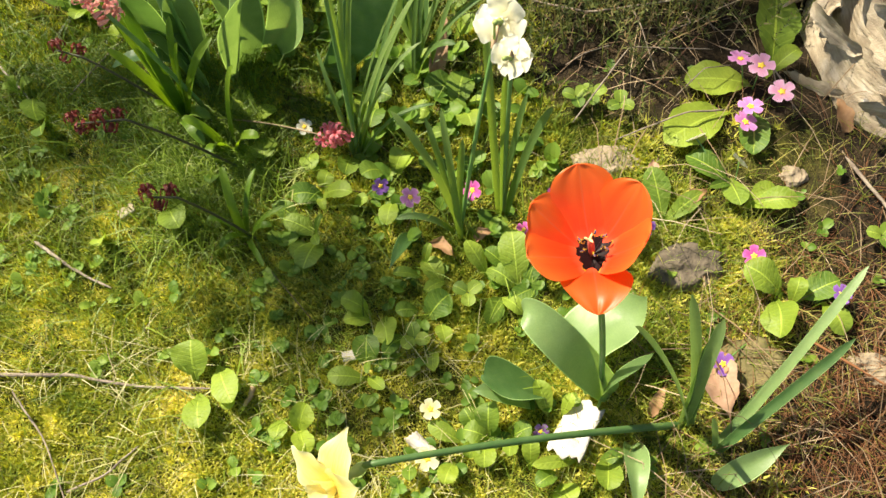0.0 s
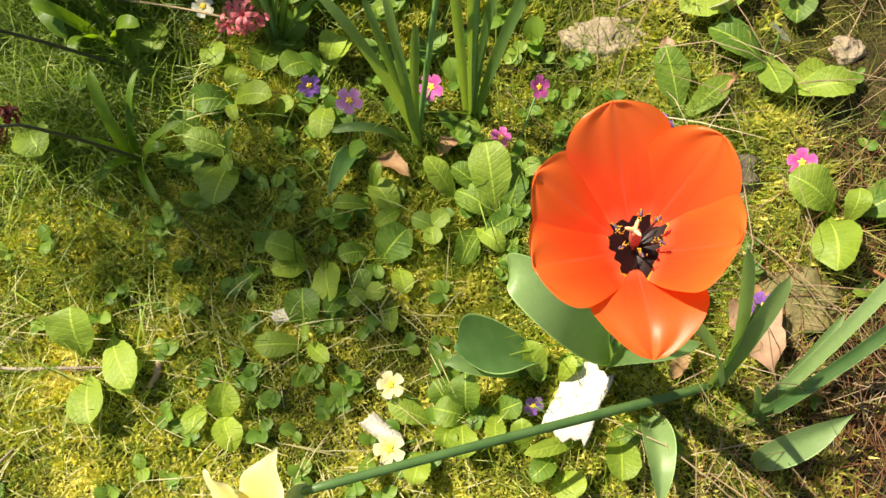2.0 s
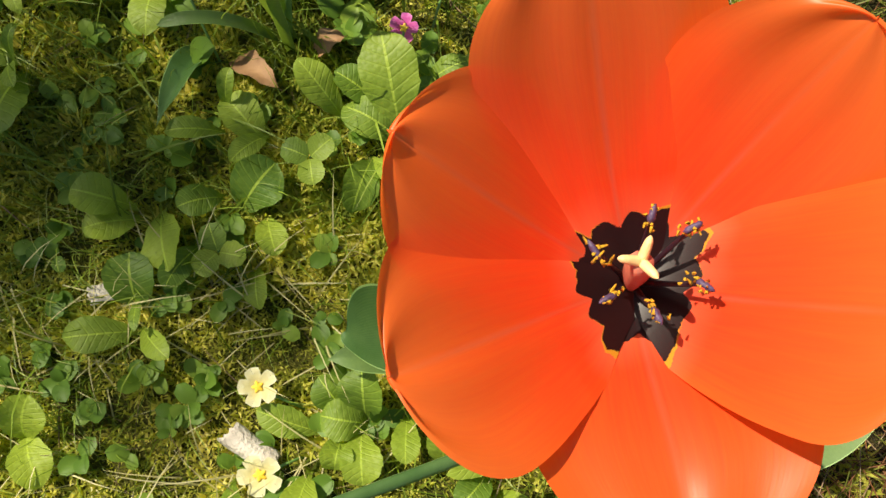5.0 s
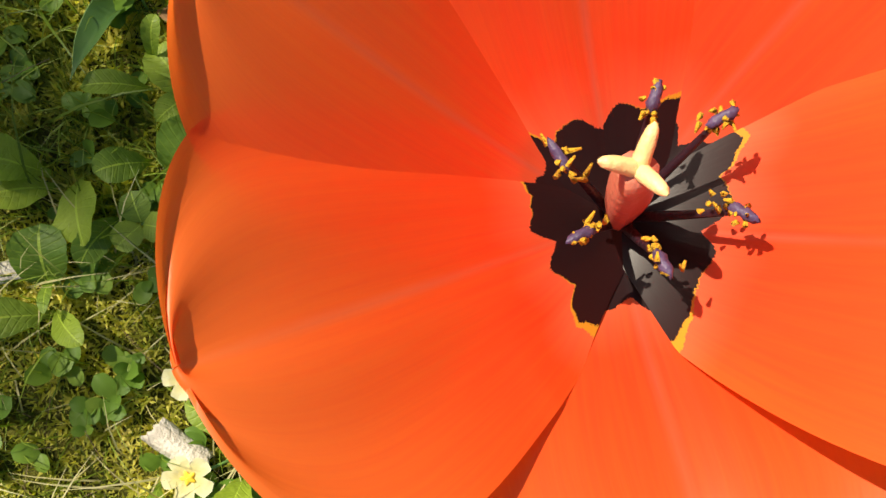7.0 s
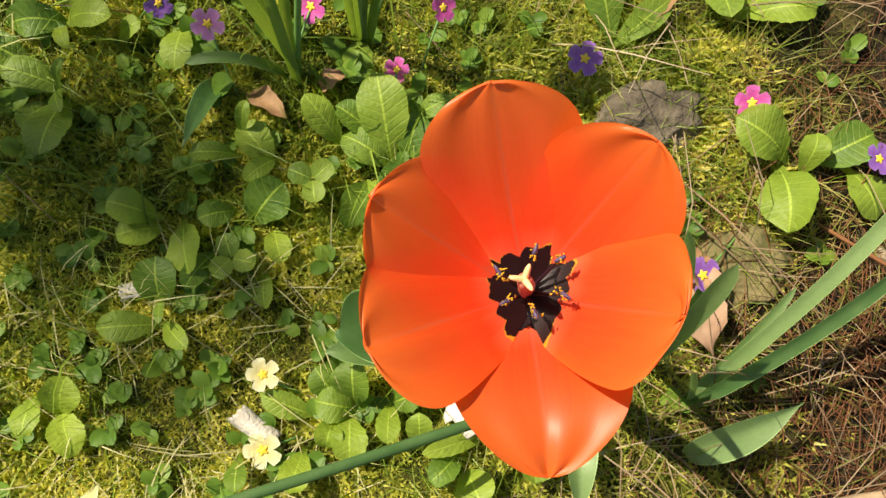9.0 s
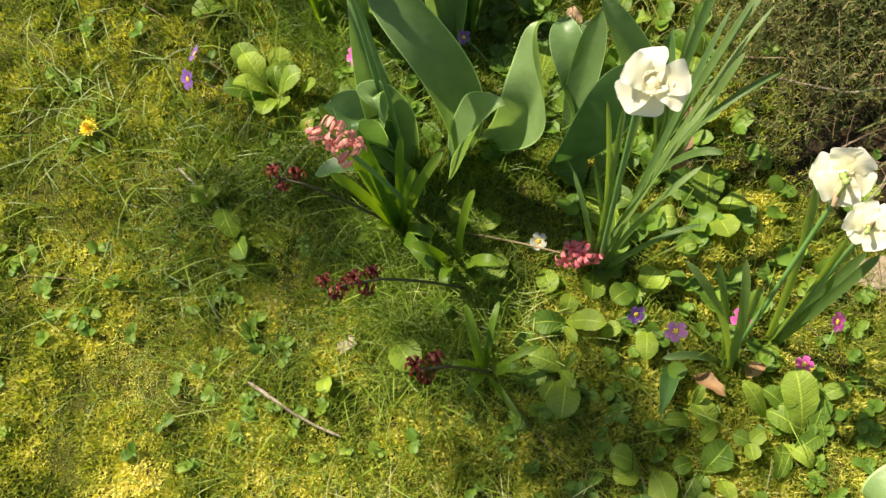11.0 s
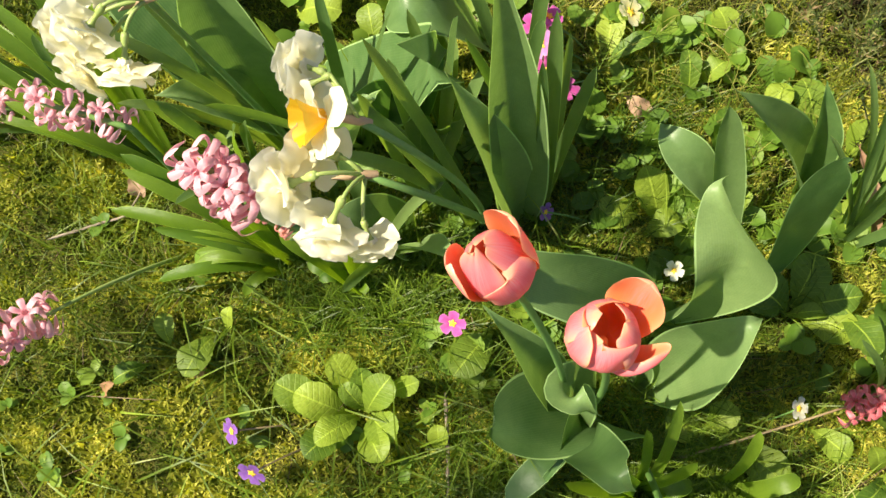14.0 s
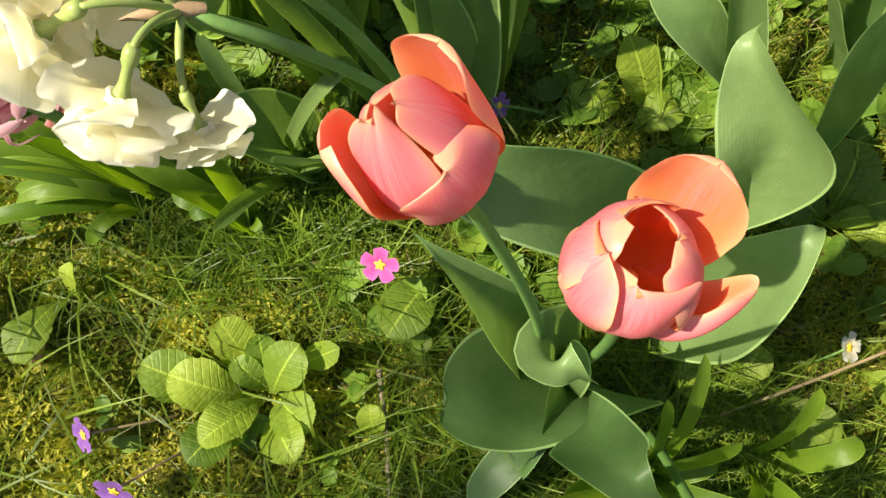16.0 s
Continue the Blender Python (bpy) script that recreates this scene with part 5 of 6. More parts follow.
narcissus("cream_narcissus", -0.455, 1.090, [("strap", -0.075, 0.085, 0.22, 1.5, 0.04), ("strap", -0.04, 0.12, 0.25, 1.4, 0.02), ("strap", -0.10, 0.05, 0.18, 1.4, 0.05)],
          [(-0.485, 1.092, 0.345, -0.535, 1.110, 0.335, (-0.70, 0.30, -0.30), 0.74), (-0.485, 1.092, 0.345, -0.518, 1.072, 0.335, (-0.50, -0.50, -0.40), 0.74), (-0.485, 1.092, 0.345, -0.505, 1.128, 0.338, (-0.30, 0.70, -0.20), 0.72), (-0.485, 1.092, 0.345, -0.522, 1.095, 0.350, (-0.65, 0.0, -0.45), 0.72), (-0.485, 1.092, 0.345, -0.540, 1.085, 0.328, (-0.80, -0.20, -0.20), 0.68)],
          "cream and white narcissi crowded on arching stems")
for x, y, n, tall in ((-0.335, 1.000, 8, 0.24), (-0.385, 0.965, 7, 0.22), (-0.262, 0.985, 6, 0.18), (-0.300, 1.090, 7, 0.20), (-0.440, 0.960, 6, 0.14), (-0.500, 1.070, 8, 0.18), (-0.600, 1.210, 8, 0.16), (-0.405, 1.060, 7, 0.22)):
    rows = []
    for k in range(n):
        p = Q.uniform(0, 6.28)
        d = Q.uniform(0.02, 0.10)
        rows.append(("strap", d * math.cos(p), d * math.sin(p) + 0.03, tall * Q.uniform(0.6, 1.15), Q.uniform(1.1, 1.7), Q.uniform(0.0, 0.05)))
    bulb_leaves("narcissus_leaves", x, y, rows, "narcissus_leaf", "crowded dark green narcissus leaves in the bed", "narcissus", "narcissi in the bed")

# narcissus fallen across the bed, with its yellow bloom near the ground
plant = bulb_leaves("yellow_narcissus", 0.221, 0.226, [("strap", -0.096, 0.012, 0.30, 1.8, 0.0), ("strap", -0.028, 0.070, 0.22, 1.2, 0.0), ("strap", -0.004, 0.044, 0.15, 1.5, 0.02), ("strap", 0.004, 0.052, 0.20, 1.3, 0.0)],
                    "tulip_leaf", "yellow narcissus on a long bent stem leaning over primroses", "narcissus", "narcissi in the bed")
stem_to(plant, (-0.340, -0.066, 0.144), 0.0042, lift=0.045, label="thick bent flower stem", material="tulip_leaf")
narcissus_head(plant, (-0.368, -0.086, 0.148), (-0.60, -0.55, 0.55), 1.75, "yellow_petal", "yellow_petal", False)
bulb_leaves("narcissus_leaves", 0.241, 0.196, [("strap", 0.144, 0.148, 0.16, 1.05, 0.03), ("strap", 0.132, 0.085, 0.12, 1.15, 0.03), ("strap", -0.006, 0.022, 0.06, 0.8, 0.0), ("strap", 0.075, 0.075, 0.06, 0.8, 0.02)],
            "tulip_leaf", STRAP + " leaning over bare soil", "narcissus", "narcissi in the bed")
plant = thing("fallen_leaf", 0.239, 0.157, ground_z(0.24, 0.157), "pale green tulip leaf lying over the soil", "leaf")
link("blade", grid_mesh("blade", sheet((0, 0, 0.004), (0.074, 0.034, 0.05), 0.026, "lance", arch=0.025, fold=0.4, turn=-25, nu=9, nv=18, rng=Q)), "tulip_leaf", plant)
plant = thing("tulip_leaf", 0.157, 0.206, ground_z(0.157, 0.206), "single dark green tulip leaf arching to the soil", "leaf")
leaf_of(plant, "tulip_leaf", "lance", -0.007, -0.084, 0.03, 2.6, 0.05)
plant = thing("tulip_leaf", -0.093, 0.473, ground_z(-0.093, 0.473), "small blue-green leaf hanging over moss", "leaf")
leaf_of(plant, "tulip_leaf", "lance", -0.021, -0.064, 0.03, 2.0, 0.02)

# hyacinths
HYA = "long glossy green hyacinth leaves"
for x, y, rows in (
    (-0.562, 1.134, [("strap", -0.114, 0.232, 0.14, 1.9, 0.05), ("strap", -0.062, 0.172, 0.18, 2.0, 0.05), ("strap", -0.033, 0.147, 0.18, 1.9, 0.05), ("strap", 0.005, 0.125, 0.20, 2.0, 0.04), ("strap", -0.099, 0.201, 0.10, 1.7, 0.05), ("strap", -0.064, 0.152, 0.08, 1.9, 0.05), ("strap", 0.044, 0.065, 0.22, 1.8, 0.02), ("strap", 0.008, 0.071, 0.20, 1.8, 0.02), ("strap", -0.08, 0.10, 0.12, 1.8, 0.04), ("strap", -0.13, 0.16, 0.08, 1.6, 0.05)]),
    (-0.522, 0.998, [("strap", -0.059, 0.125, 0.14, 2.1, 0.05), ("strap", -0.106, 0.126, 0.06, 2.0, 0.06), ("strap", -0.050, 0.103, 0.10, 1.9, 0.05), ("strap", -0.064, 0.049, 0.05, 1.7, 0.05), ("strap", 0.015, 0.019, 0.14, 1.8, 0.02), ("strap", -0.052, -0.004, 0.03, 1.5, 0.05), ("strap", -0.022, 0.048, 0.12, 2.0, 0.04), ("strap", -0.08, 0.08, 0.08, 1.8, 0.04)]),
    (-0.484, 0.937, [("strap", -0.028, 0.059, 0.12, 2.3, 0.03), ("strap", -0.025, 0.040, 0.06, 2.1, 0.04), ("strap", 0.010, 0.013, 0.06, 1.7, 0.02), ("strap", 0.003, 0.046, 0.10, 2.1, 0.02)]),
    (-0.389, 0.649, [("strap", 0.042, -0.020, 0.04, 2.0, 0.05), ("strap", 0.042, -0.066, 0.05, 2.2, 0.06), ("strap", 0.061, 0.048, 0.12, 1.6, 0.04), ("strap", -0.017, -0.023, 0.08, 1.8, 0.04), ("strap", -0.025, 0.043, 0.20, 2.0, 0.03), ("strap", 0.02, 0.05, 0.16, 1.4, 0.02), ("strap", -0.05, 0.05, 0.17, 1.9, 0.03), ("strap", -0.06, 0.02, 0.14, 1.7, 0.03), ("strap", 0.035, 0.01, 0.16, 1.6, 0.02), ("strap", -0.055, 0.06, 0.22, 1.6, 0.01)]),
    (-0.325, 0.605, [("strap", 0.03, 0.04, 0.13, 1.5, 0.04), ("strap", -0.045, 0.0, 0.08, 1.9, 0.04), ("strap", 0.05, -0.02, 0.06, 2.2, 0.05), ("strap", -0.01, -0.045, 0.06, 2.0, 0.05)]),
):
    rows = [(a, b, c, d, 0.68 * w, f) for a, b, c, d, w, f in rows]
    rows += [(a, b * Q.uniform(0.6, 1.1) + Q.normal(0, 0.018), c * Q.uniform(0.6, 1.1) + Q.normal(0, 0.018), d * Q.uniform(0.7, 1.15), w * Q.uniform(0.7, 1.0), f) for a, b, c, d, w, f in rows if y > 0.9]
    bulb_leaves("hyacinth_leaves", x, y, rows, "hyacinth_leaf", HYA, "hyacinth", "hyacinths in the bed")
bulb_leaves("hyacinth_leaves", -0.297, 0.474, [("strap", -0.015, 0.060, 0.08, 1.0, 0.04), ("strap", 0.021, 0.067, 0.06, 0.8, 0.04), ("strap", 0.013, 0.043, 0.05, 0.7, 0.03), ("strap", 0.042, -0.003, 0.04, 1.0, 0.04), ("strap", -0.033, -0.002, 0.06, 0.9, 0.04), ("strap", 0.064, 0.018, 0.05, 0.7, 0.04), ("strap", -0.020, -0.031, 0.04, 0.9, 0.04), ("strap", 0.036, -0.058, 0.04, 0.7, 0.03)],
            "hyacinth_leaf", "thin dark green leaves of a spent hyacinth", "hyacinth", "hyacinths in the bed")


def floret(size, droop, shrivel=False):
    """The tube of a floret and its six curled petals, each a mesh."""
    grids = [tube(arc((0, 0, 0), (0, 0, 0.010 * size), 0, 5), [0.0016 * size, 0.0024 * size, 0.0026 * size, 0.0026 * size, 0.0030 * size], 8)]
    for k in range(6):
        p = k * math.pi / 3 + Q.normal(0, 0.08)
        c, s = math.cos(p), math.sin(p)
        out = size * Q.uniform(0.9, 1.1)
        grids.append(sheet((0.0022 * c * size, 0.0022 * s * size, 0.009 * size), (0.0120 * c * out, 0.0120 * s * out, (0.004 - droop * 0.007) * size), 0.0046 * size, "strap",
                           control=(0.0135 * c * out, 0.0135 * s * out, 0.0190 * size), fold=-0.25, nu=5, nv=10, rng=Q))
    if shrivel:
        grids = [g * (0.8, 0.8, 1.0) + Q.normal(0, 0.0009, g.shape) for g in grids]
    return [grid_mesh("hyacinth floret", g, k == 0) for k, g in enumerate(grids)]


FLORETS = {m: [floret(s, d, m == "hyacinth_wilted") for s, d in ((1.0, 0.2), (0.9, 0.8), (1.1, 0.5))] for m in ("hyacinth_pink", "hyacinth_faded", "hyacinth_red", "hyacinth_wilted")}


def hyacinth(root, low, high, count, material, label, size=1.0, stalk="stem", spread_out=1.0, thick=1.0):
    """A flower spike: the stalk leaves the soil at root; florets sit between low and high."""
    plant = thing("hyacinth", root[0], root[1], ground_z(*root), label, "hyacinth", "hyacinths in the bed")
    o = np.array(plant.location)
    lo, hi = np.array(low) - o, np.array(high) - o
    link("stalk", grid_mesh("stalk", tube(np.concatenate([arc((0, 0, -0.003), lo, 0.02, 12), lo + (hi - lo) * np.linspace(0.1, 1, 6)[:, None]]), np.append(np.linspace(0.0034, 0.0022, 17), 0.0002) * thick, 8), True), stalk, plant)
    axis = unit(hi - lo)
    e1 = unit(np.cross(axis, (0.3, 0.2, 0.9)))
    e2 = np.cross(axis, e1)
    for k in range(count):
        f, p = (k + 0.5) / count, k * 2.4
        d = e1 * math.cos(p) + e2 * math.sin(p) + 0.25 * axis
        at = lo + (hi - lo) * f + d * 0.003
        parts = FLORETS[material][k % 3]
        bell = link("floret", parts[0], material, plant, m=turned(d, Q.uniform(0, 6), at, size * Q.uniform(0.85, 1.1) * spread_out))
        for me in parts[1:]:
            link("petal", me, material, bell)
    return plant


LIVE = "pink hyacinth spike with curled-back petals"
hyacinth((-0.605, 1.070), (-0.700, 1.055, 0.105), (-0.760, 1.055, 0.140), 8, "hyacinth_pink", LIVE + " leaning over the lawn", 1.25, "flower_neck", 1.0, 0.6)
hyacinth((-0.500, 1.010), (-0.508, 0.968, 0.265), (-0.518, 1.015, 0.290), 15, "hyacinth_pink", LIVE + " among leaves", 1.15)
hyacinth((-0.520, 1.020), (-0.492, 0.960, 0.200), (-0.505, 0.985, 0.235), 5, "hyacinth_faded", "faded reddish hyacinth spike among leaves", 0.8)
hyacinth((-0.560, 1.110), (-0.555, 1.110, 0.190), (-0.605, 1.165, 0.215), 9, "hyacinth_pink", LIVE + " among leaves", 0.95)
hyacinth((-0.610, 1.200), (-0.640, 1.245, 0.080), (-0.685, 1.265, 0.095), 9, "hyacinth_pink", LIVE + " lying among leaves", 1.0)
hyacinth((-0.365, 0.665), (-0.405, 0.648, 0.215), (-0.432, 0.664, 0.256), 7, "hyacinth_faded", "withering salmon-pink hyacinth spike", 1.0)
hyacinth((-0.390, 0.655), (-0.480, 0.660, 0.140), (-0.512, 0.668, 0.145), 3, "hyacinth_wilted", "wilted dark red hyacinth on a bent stalk", 0.85, "dark_stalk", 1.0, 0.55)
hyacinth((-0.310, 0.575), (-0.385, 0.530, 0.195), (-0.440, 0.520, 0.205), 6, "hyacinth_wilted", "wilted dark red hyacinth on a bent stalk", 0.8, "dark_stalk", 1.0, 0.55)
hyacinth((-0.285, 0.475), (-0.330, 0.450, 0.160), (-0.362, 0.446, 0.170), 3, "hyacinth_wilted", "wilted dark red hyacinth on a bent stalk", 0.85, "dark_stalk", 1.0, 0.55)
hyacinth((-0.362, 0.655), (-0.200, 0.602, 0.030), (-0.170, 0.595, 0.050), 7, "hyacinth_red", "faded red hyacinth lying beside narcissus leaves", 0.95, "dry_stalk", 1.0, 0.40)

# dandelion
plant = thing("dandelion", -0.791, 0.813, ground_z(-0.791, 0.813), "small yellow dandelion open in the moss", "dandelion")
rays = []
for k in range(70):
    p, ring = k * 2.4, 0.25 + 0.75 * (k / 70)
    c, s = math.cos(p), math.sin(p)
    rays.append(sheet((0.001 * c, 0.001 * s, 0.012), (0.0150 * ring * c, 0.0150 * ring * s, 0.022 - 0.008 * ring), 0.0022, "strap", arch=0.002, nu=3, nv=5, rng=Q))
link("flower", join("dandelion head", rays), "dandelion", plant)
link("stalk", grid_mesh("stalk", tube(arc((0, 0, -0.003), (0, 0, 0.013), 0, 5), 0.0018), True), "stem", plant)
for k in range(5):
    p = k * 1.25 + 0.3
    leaf_of(plant, "hyacinth_leaf", "spoon", 0.042 * math.cos(p), 0.042 * math.sin(p), 0.008, 1.1, 0.004, ragged=0.7, nu=5, nv=20)

# three-lobed strawberry leaves
for x, y, z in ((-0.083, 0.330, 0.02), (-0.020, 0.385, 0.02), (0.182, 0.639, 0.03), (0.127, 0.657, 0.02), (-0.077, 0.735, 0.02), (0.150, 0.662, 0.02), (0.470, 0.440, 0.02), (-0.300, 0.270, 0.015)):
    plant = thing("wild_strawberry", x, y, ground_z(x, y), "three-part toothed green leaf of a wild strawberry", "strawberry", "wild strawberry leaves")
    turn0 = Q.uniform(0, 6)
    for k in range(3):
        p = turn0 + k * 2.09
        c, s = math.cos(p), math.sin(p)
        link("leaflet", grid_mesh("leaflet", sheet((0.001 * c, 0.001 * s, z), (0.019 * c, 0.019 * s, z + 0.003), 0.017, "oval", arch=0.004, fold=0.2, ragged=0.12, nu=7, nv=12, rng=Q)), "primrose_leaf", plant)
    link("stalk", grid_mesh("stalk", tube(arc((0.012, 0.006, -0.002), (0, 0, z), 0.004, 7), 0.0007), True), "stem", plant)

# ---- stones, wood and litter ----


def stone(x, y, size, material, label, seed):
    plant = bmesh.new()
    bmesh.ops.create_icosphere(plant, subdivisions=4, radius=1.0)
    for v in plant.verts:
        p = v.co.copy()
        k = 1 + 0.34 * noise.noise(p * 1.7 + Vector((seed, 0, 0))) + 0.12 * noise.noise(p * 3.5 + Vector((0, seed, 0))) + 0.07 * noise.noise(p * 9)
        v.co = Vector((p.x * size[0], p.y * size[1], p.z * size[2])) * k
    me = bpy.data.meshes.new("stone")
    plant.to_mesh(me)
    plant.free()
    me.polygons.foreach_set("use_smooth", np.ones(len(me.polygons), dtype=bool))
    ob = link("stone", me, material)
    ob.location = (x, y, ground_z(x, y) + 0.15 * size[2])
    return tagged(ob, label, "stone", "stones in the bed")


stone(0.160, 0.568, (0.046, 0.022, 0.014), "stone", "pale rough stone half sunk in soil", 1.0)
stone(0.245, 0.415, (0.044, 0.030, 0.020), "grey_stone", "grey rough stone shaded by the tulip", 4.7)
stone(0.300, 0.295, (0.040, 0.032, 0.011), "mossy_stone", "flat mossy ochre stone in the bed", 5.9)
stone(0.432, 0.292, (0.024, 0.012, 0.010), "stone", "small pale stone on soil", 6.3)
stone(0.448, 0.275, (0.020, 0.012, 0.010), "stone", "small pale stone on soil", 7.2)
stone(0.390, 0.535, (0.018, 0.014, 0.010), "stone", "small pale stone on soil", 8.8)


def stick(points, radius, material, label, category="twig"):
    pts = np.array([(x, y, ground_z(x, y) + h) for x, y, h in points])
    radius = radius * (1.0 if material == "cane" else 0.72)
    t = np.linspace(0, 1, len(pts))
    tt = np.linspace(0, 1, 24)
    fine = np.stack([np.interp(tt, t, pts[:, i]) for i in range(3)], 1)
    fine[1:-1] += np.cumsum(Q.normal(0, radius * 0.22, (22, 3)), axis=0) * np.sin(np.linspace(0, np.pi, 22))[:, None] * (1, 1, 0.2)
    rad = np.linspace(radius, radius * 0.55, 24) * (1 + 0.25 * Q.random(24))
    rad[0], rad[-1] = radius * 0.3, radius * 0.1
    ob = link("twig" if category == "twig" else category, grid_mesh("twig", tube(fine, rad, 8), True), material)
    return tagged(ob, label, category, "sticks on the lawn")


stick([(-0.600, 0.304, 0.010), (-0.50, 0.301, 0.012), (-0.40, 0.283, 0.011), (-0.320, 0.279, 0.010)], 0.0032, "twig", "thin grey bare twig lying on moss")
stick([(-0.566, 0.474, 0.012), (-0.515, 0.440, 0.014), (-0.458, 0.408, 0.010)], 0.0030, "twig", "thin grey bare twig lying on moss")
stick([(-0.565, 0.285, 0.010), (-0.515, 0.225, 0.012), (-0.475, 0.150, 0.010)], 0.0018, "twig", "thin brown twig lying on moss")
stick([(-0.665, 0.745, 0.012), (-0.635, 0.715, 0.013), (-0.590, 0.665, 0.010)], 0.0024, "twig", "thin grey bare twig lying on moss")
stick([(-0.272, 0.282, 0.008), (-0.283, 0.258, 0.008)], 0.0034, "cane", "short pale broken stick on moss")
stick([(0.100, 0.111, 0.012), (0.24, 0.113, 0.014), (0.47, 0.120, 0.014)], 0.0068, "cane", "long tan cane lying on the soil", "cane")
stick([(0.452, 0.552, 0.012), (0.495, 0.470, 0.014), (0.53, 0.40, 0.012)], 0.0032, "twig", "pale straight stick lying on soil")
stick([(-0.475, 0.815, 0.012), (-0.520, 0.745, 0.014), (-0.560, 0.690, 0.012)], 0.0024, "twig", "thin brown twig under grass")
stick([(-0.480, 0.165, 0.010), (-0.43, 0.185, 0.016), (-0.40, 0.215, 0.010)], 0.0022, "twig", "thin brown twig lying on moss")
stick([(0.05, 0.83, 0.02), (0.15, 0.79, 0.03), (0.33, 0.80, 0.03)], 0.0022, "twig", "thin dry twig across the heather")
stick([(0.12, 0.62, 0.02), (0.16, 0.66, 0.05), (0.20, 0.72, 0.04), (0.31, 0.715, 0.03)], 0.0015, "twig", "thin dry twig across the heather")
stick([(0.36, 0.32, 0.012), (0.45, 0.25, 0.02), (0.50, 0.22, 0.012)], 0.0020, "needles", "thin rusty dead stem on soil")
stick([(-0.705, 1.16, 0.01), (-0.63, 1.135, 0.012), (-0.60, 1.15, 0.01)], 0.0020, "twig", "thin brown twig lying on moss")
for k in range(26):
    x, y, a = R.uniform(0.10, 0.70), R.uniform(0.62, 1.25), R.uniform(0, 6.28)
    ln = R.uniform(0.05, 0.16)
    stick([(x, y, 0.015), (x + 0.5 * ln * math.cos(a) + R.normal(0, 0.01), y + 0.5 * ln * math.sin(a), R.uniform(0.02, 0.05)), (x + ln * math.cos(a), y + ln * math.sin(a), 0.02)], R.uniform(0.0008, 0.0018), "twig", "thin dry twig among heather")


def dry_leaf(x, y, ang, ln, wd, material, label, lift=0.012):
    d = np.array((math.cos(math.radians(ang)), math.sin(math.radians(ang)), 0))
    b = np.array((x, y, ground_z(x, y) + 0.006))
    ob = link("dry_leaf", grid_mesh("dry leaf", sheet(b, b + d * ln + (0, 0, lift), wd, "lance", arch=0.014, fold=0.4, wave=0.11, turn=Q.normal(0, 20), ragged=0.22, nu=9, nv=14, rng=Q)), material)
    return tagged(ob, label, "dry leaf", "dead leaves")


BROWN = "curled dry brown leaf on the ground"
dry_leaf(-0.064, 0.462, -45, 0.042, 0.018, "dry_leaf", BROWN)
dry_leaf(0.252, 0.300, -80, 0.075, 0.042, "pink_dry", "dry pinkish-tan leaf on the ground")
dry_leaf(0.262, 0.310, -90, 0.04, 0.020, "dry_leaf", BROWN)
dry_leaf(0.250, 0.500, 20, 0.03, 0.018, "dry_leaf", BROWN)
dry_leaf(0.212, 0.530, 80, 0.03, 0.016, "pink_dry", "dry pinkish-tan leaf on the ground")
dry_leaf(0.180, 0.235, 60, 0.035, 0.014, "dry_leaf", BROWN)
dry_leaf(0.462, 0.590, 100, 0.045, 0.022, "dry_leaf", BROWN)
dry_leaf(-0.01, 0.462, 10, 0.022, 0.016, "dry_leaf", BROWN)
dry_leaf(-0.158, 0.920, 110, 0.030, 0.018, "pink_dry", "dry pinkish-tan leaf on the ground")
dry_leaf(-0.060, 0.700, 75, 0.080, 0.022, "pink_dry", "dry pinkish-tan leaf standing among leaves", 0.05)
dry_leaf(-0.040, 0.860, 170, 0.04, 0.012, "dry_leaf", BROWN)
dry_leaf(-0.655, 0.960, 20, 0.022, 0.010, "dry_leaf", BROWN)
dry_leaf(-0.608, 1.145, 60, 0.020, 0.016, "pink_dry", "small pale dry leaf in the moss")
dry_leaf(-0.735, 1.000, 0, 0.018, 0.012, "dry_leaf", BROWN)


def bark_piece(x, y, yaw, ln, wd, bend, label):
    """A slab of birch bark with a curl, thickness and torn ends."""
    nu, nv, th = 11, 15, 0.0022
    u, v = np.meshgrid(np.linspace(-1, 1, nu), np.linspace(0, 1, nv))
    rag = 1 + 0.10 * Q.normal(0, 1, (1, nu)) * np.abs(v - 0.5) * 2
    px, py = (v - 0.5) * ln * rag, u * wd / 2 * (1 + 0.05 * np.sin(9 * v))
    top = np.stack([px, py, bend * wd * (1 - u**2) + 0.002], 2)
    bot = top - (0, 0, th)
    verts = np.concatenate([top.reshape(-1, 3), bot.reshape(-1, 3)])
    k, faces = nu * nv, []
    for j in range(nv - 1):
        for i in range(nu - 1):
            a0 = j * nu + i
            faces += [(a0, a0 + 1, a0 + nu + 1, a0 + nu), (k + a0, k + a0 + nu, k + a0 + nu + 1, k + a0 + 1)]
    ring = [i for i in range(nu)] + [j * nu + nu - 1 for j in range(1, nv)] + [(nv - 1) * nu + i for i in range(nu - 2, -1, -1)] + [j * nu for j in range(nv - 2, 0, -1)]
    faces += [(ring[i], k + ring[i], k + ring[(i + 1) % len(ring)], ring[(i + 1) % len(ring)]) for i in range(len(ring))]
    ob = link("birch_bark", mesh_of("birch bark", verts, faces), "birch")
    ob.matrix_world = pose(x, y, ground_z(x, y) + 0.008, Q.uniform(-8, 8), Q.uniform(-8, 8), yaw)
    return tagged(ob, label, "bark", "pieces of birch bark")


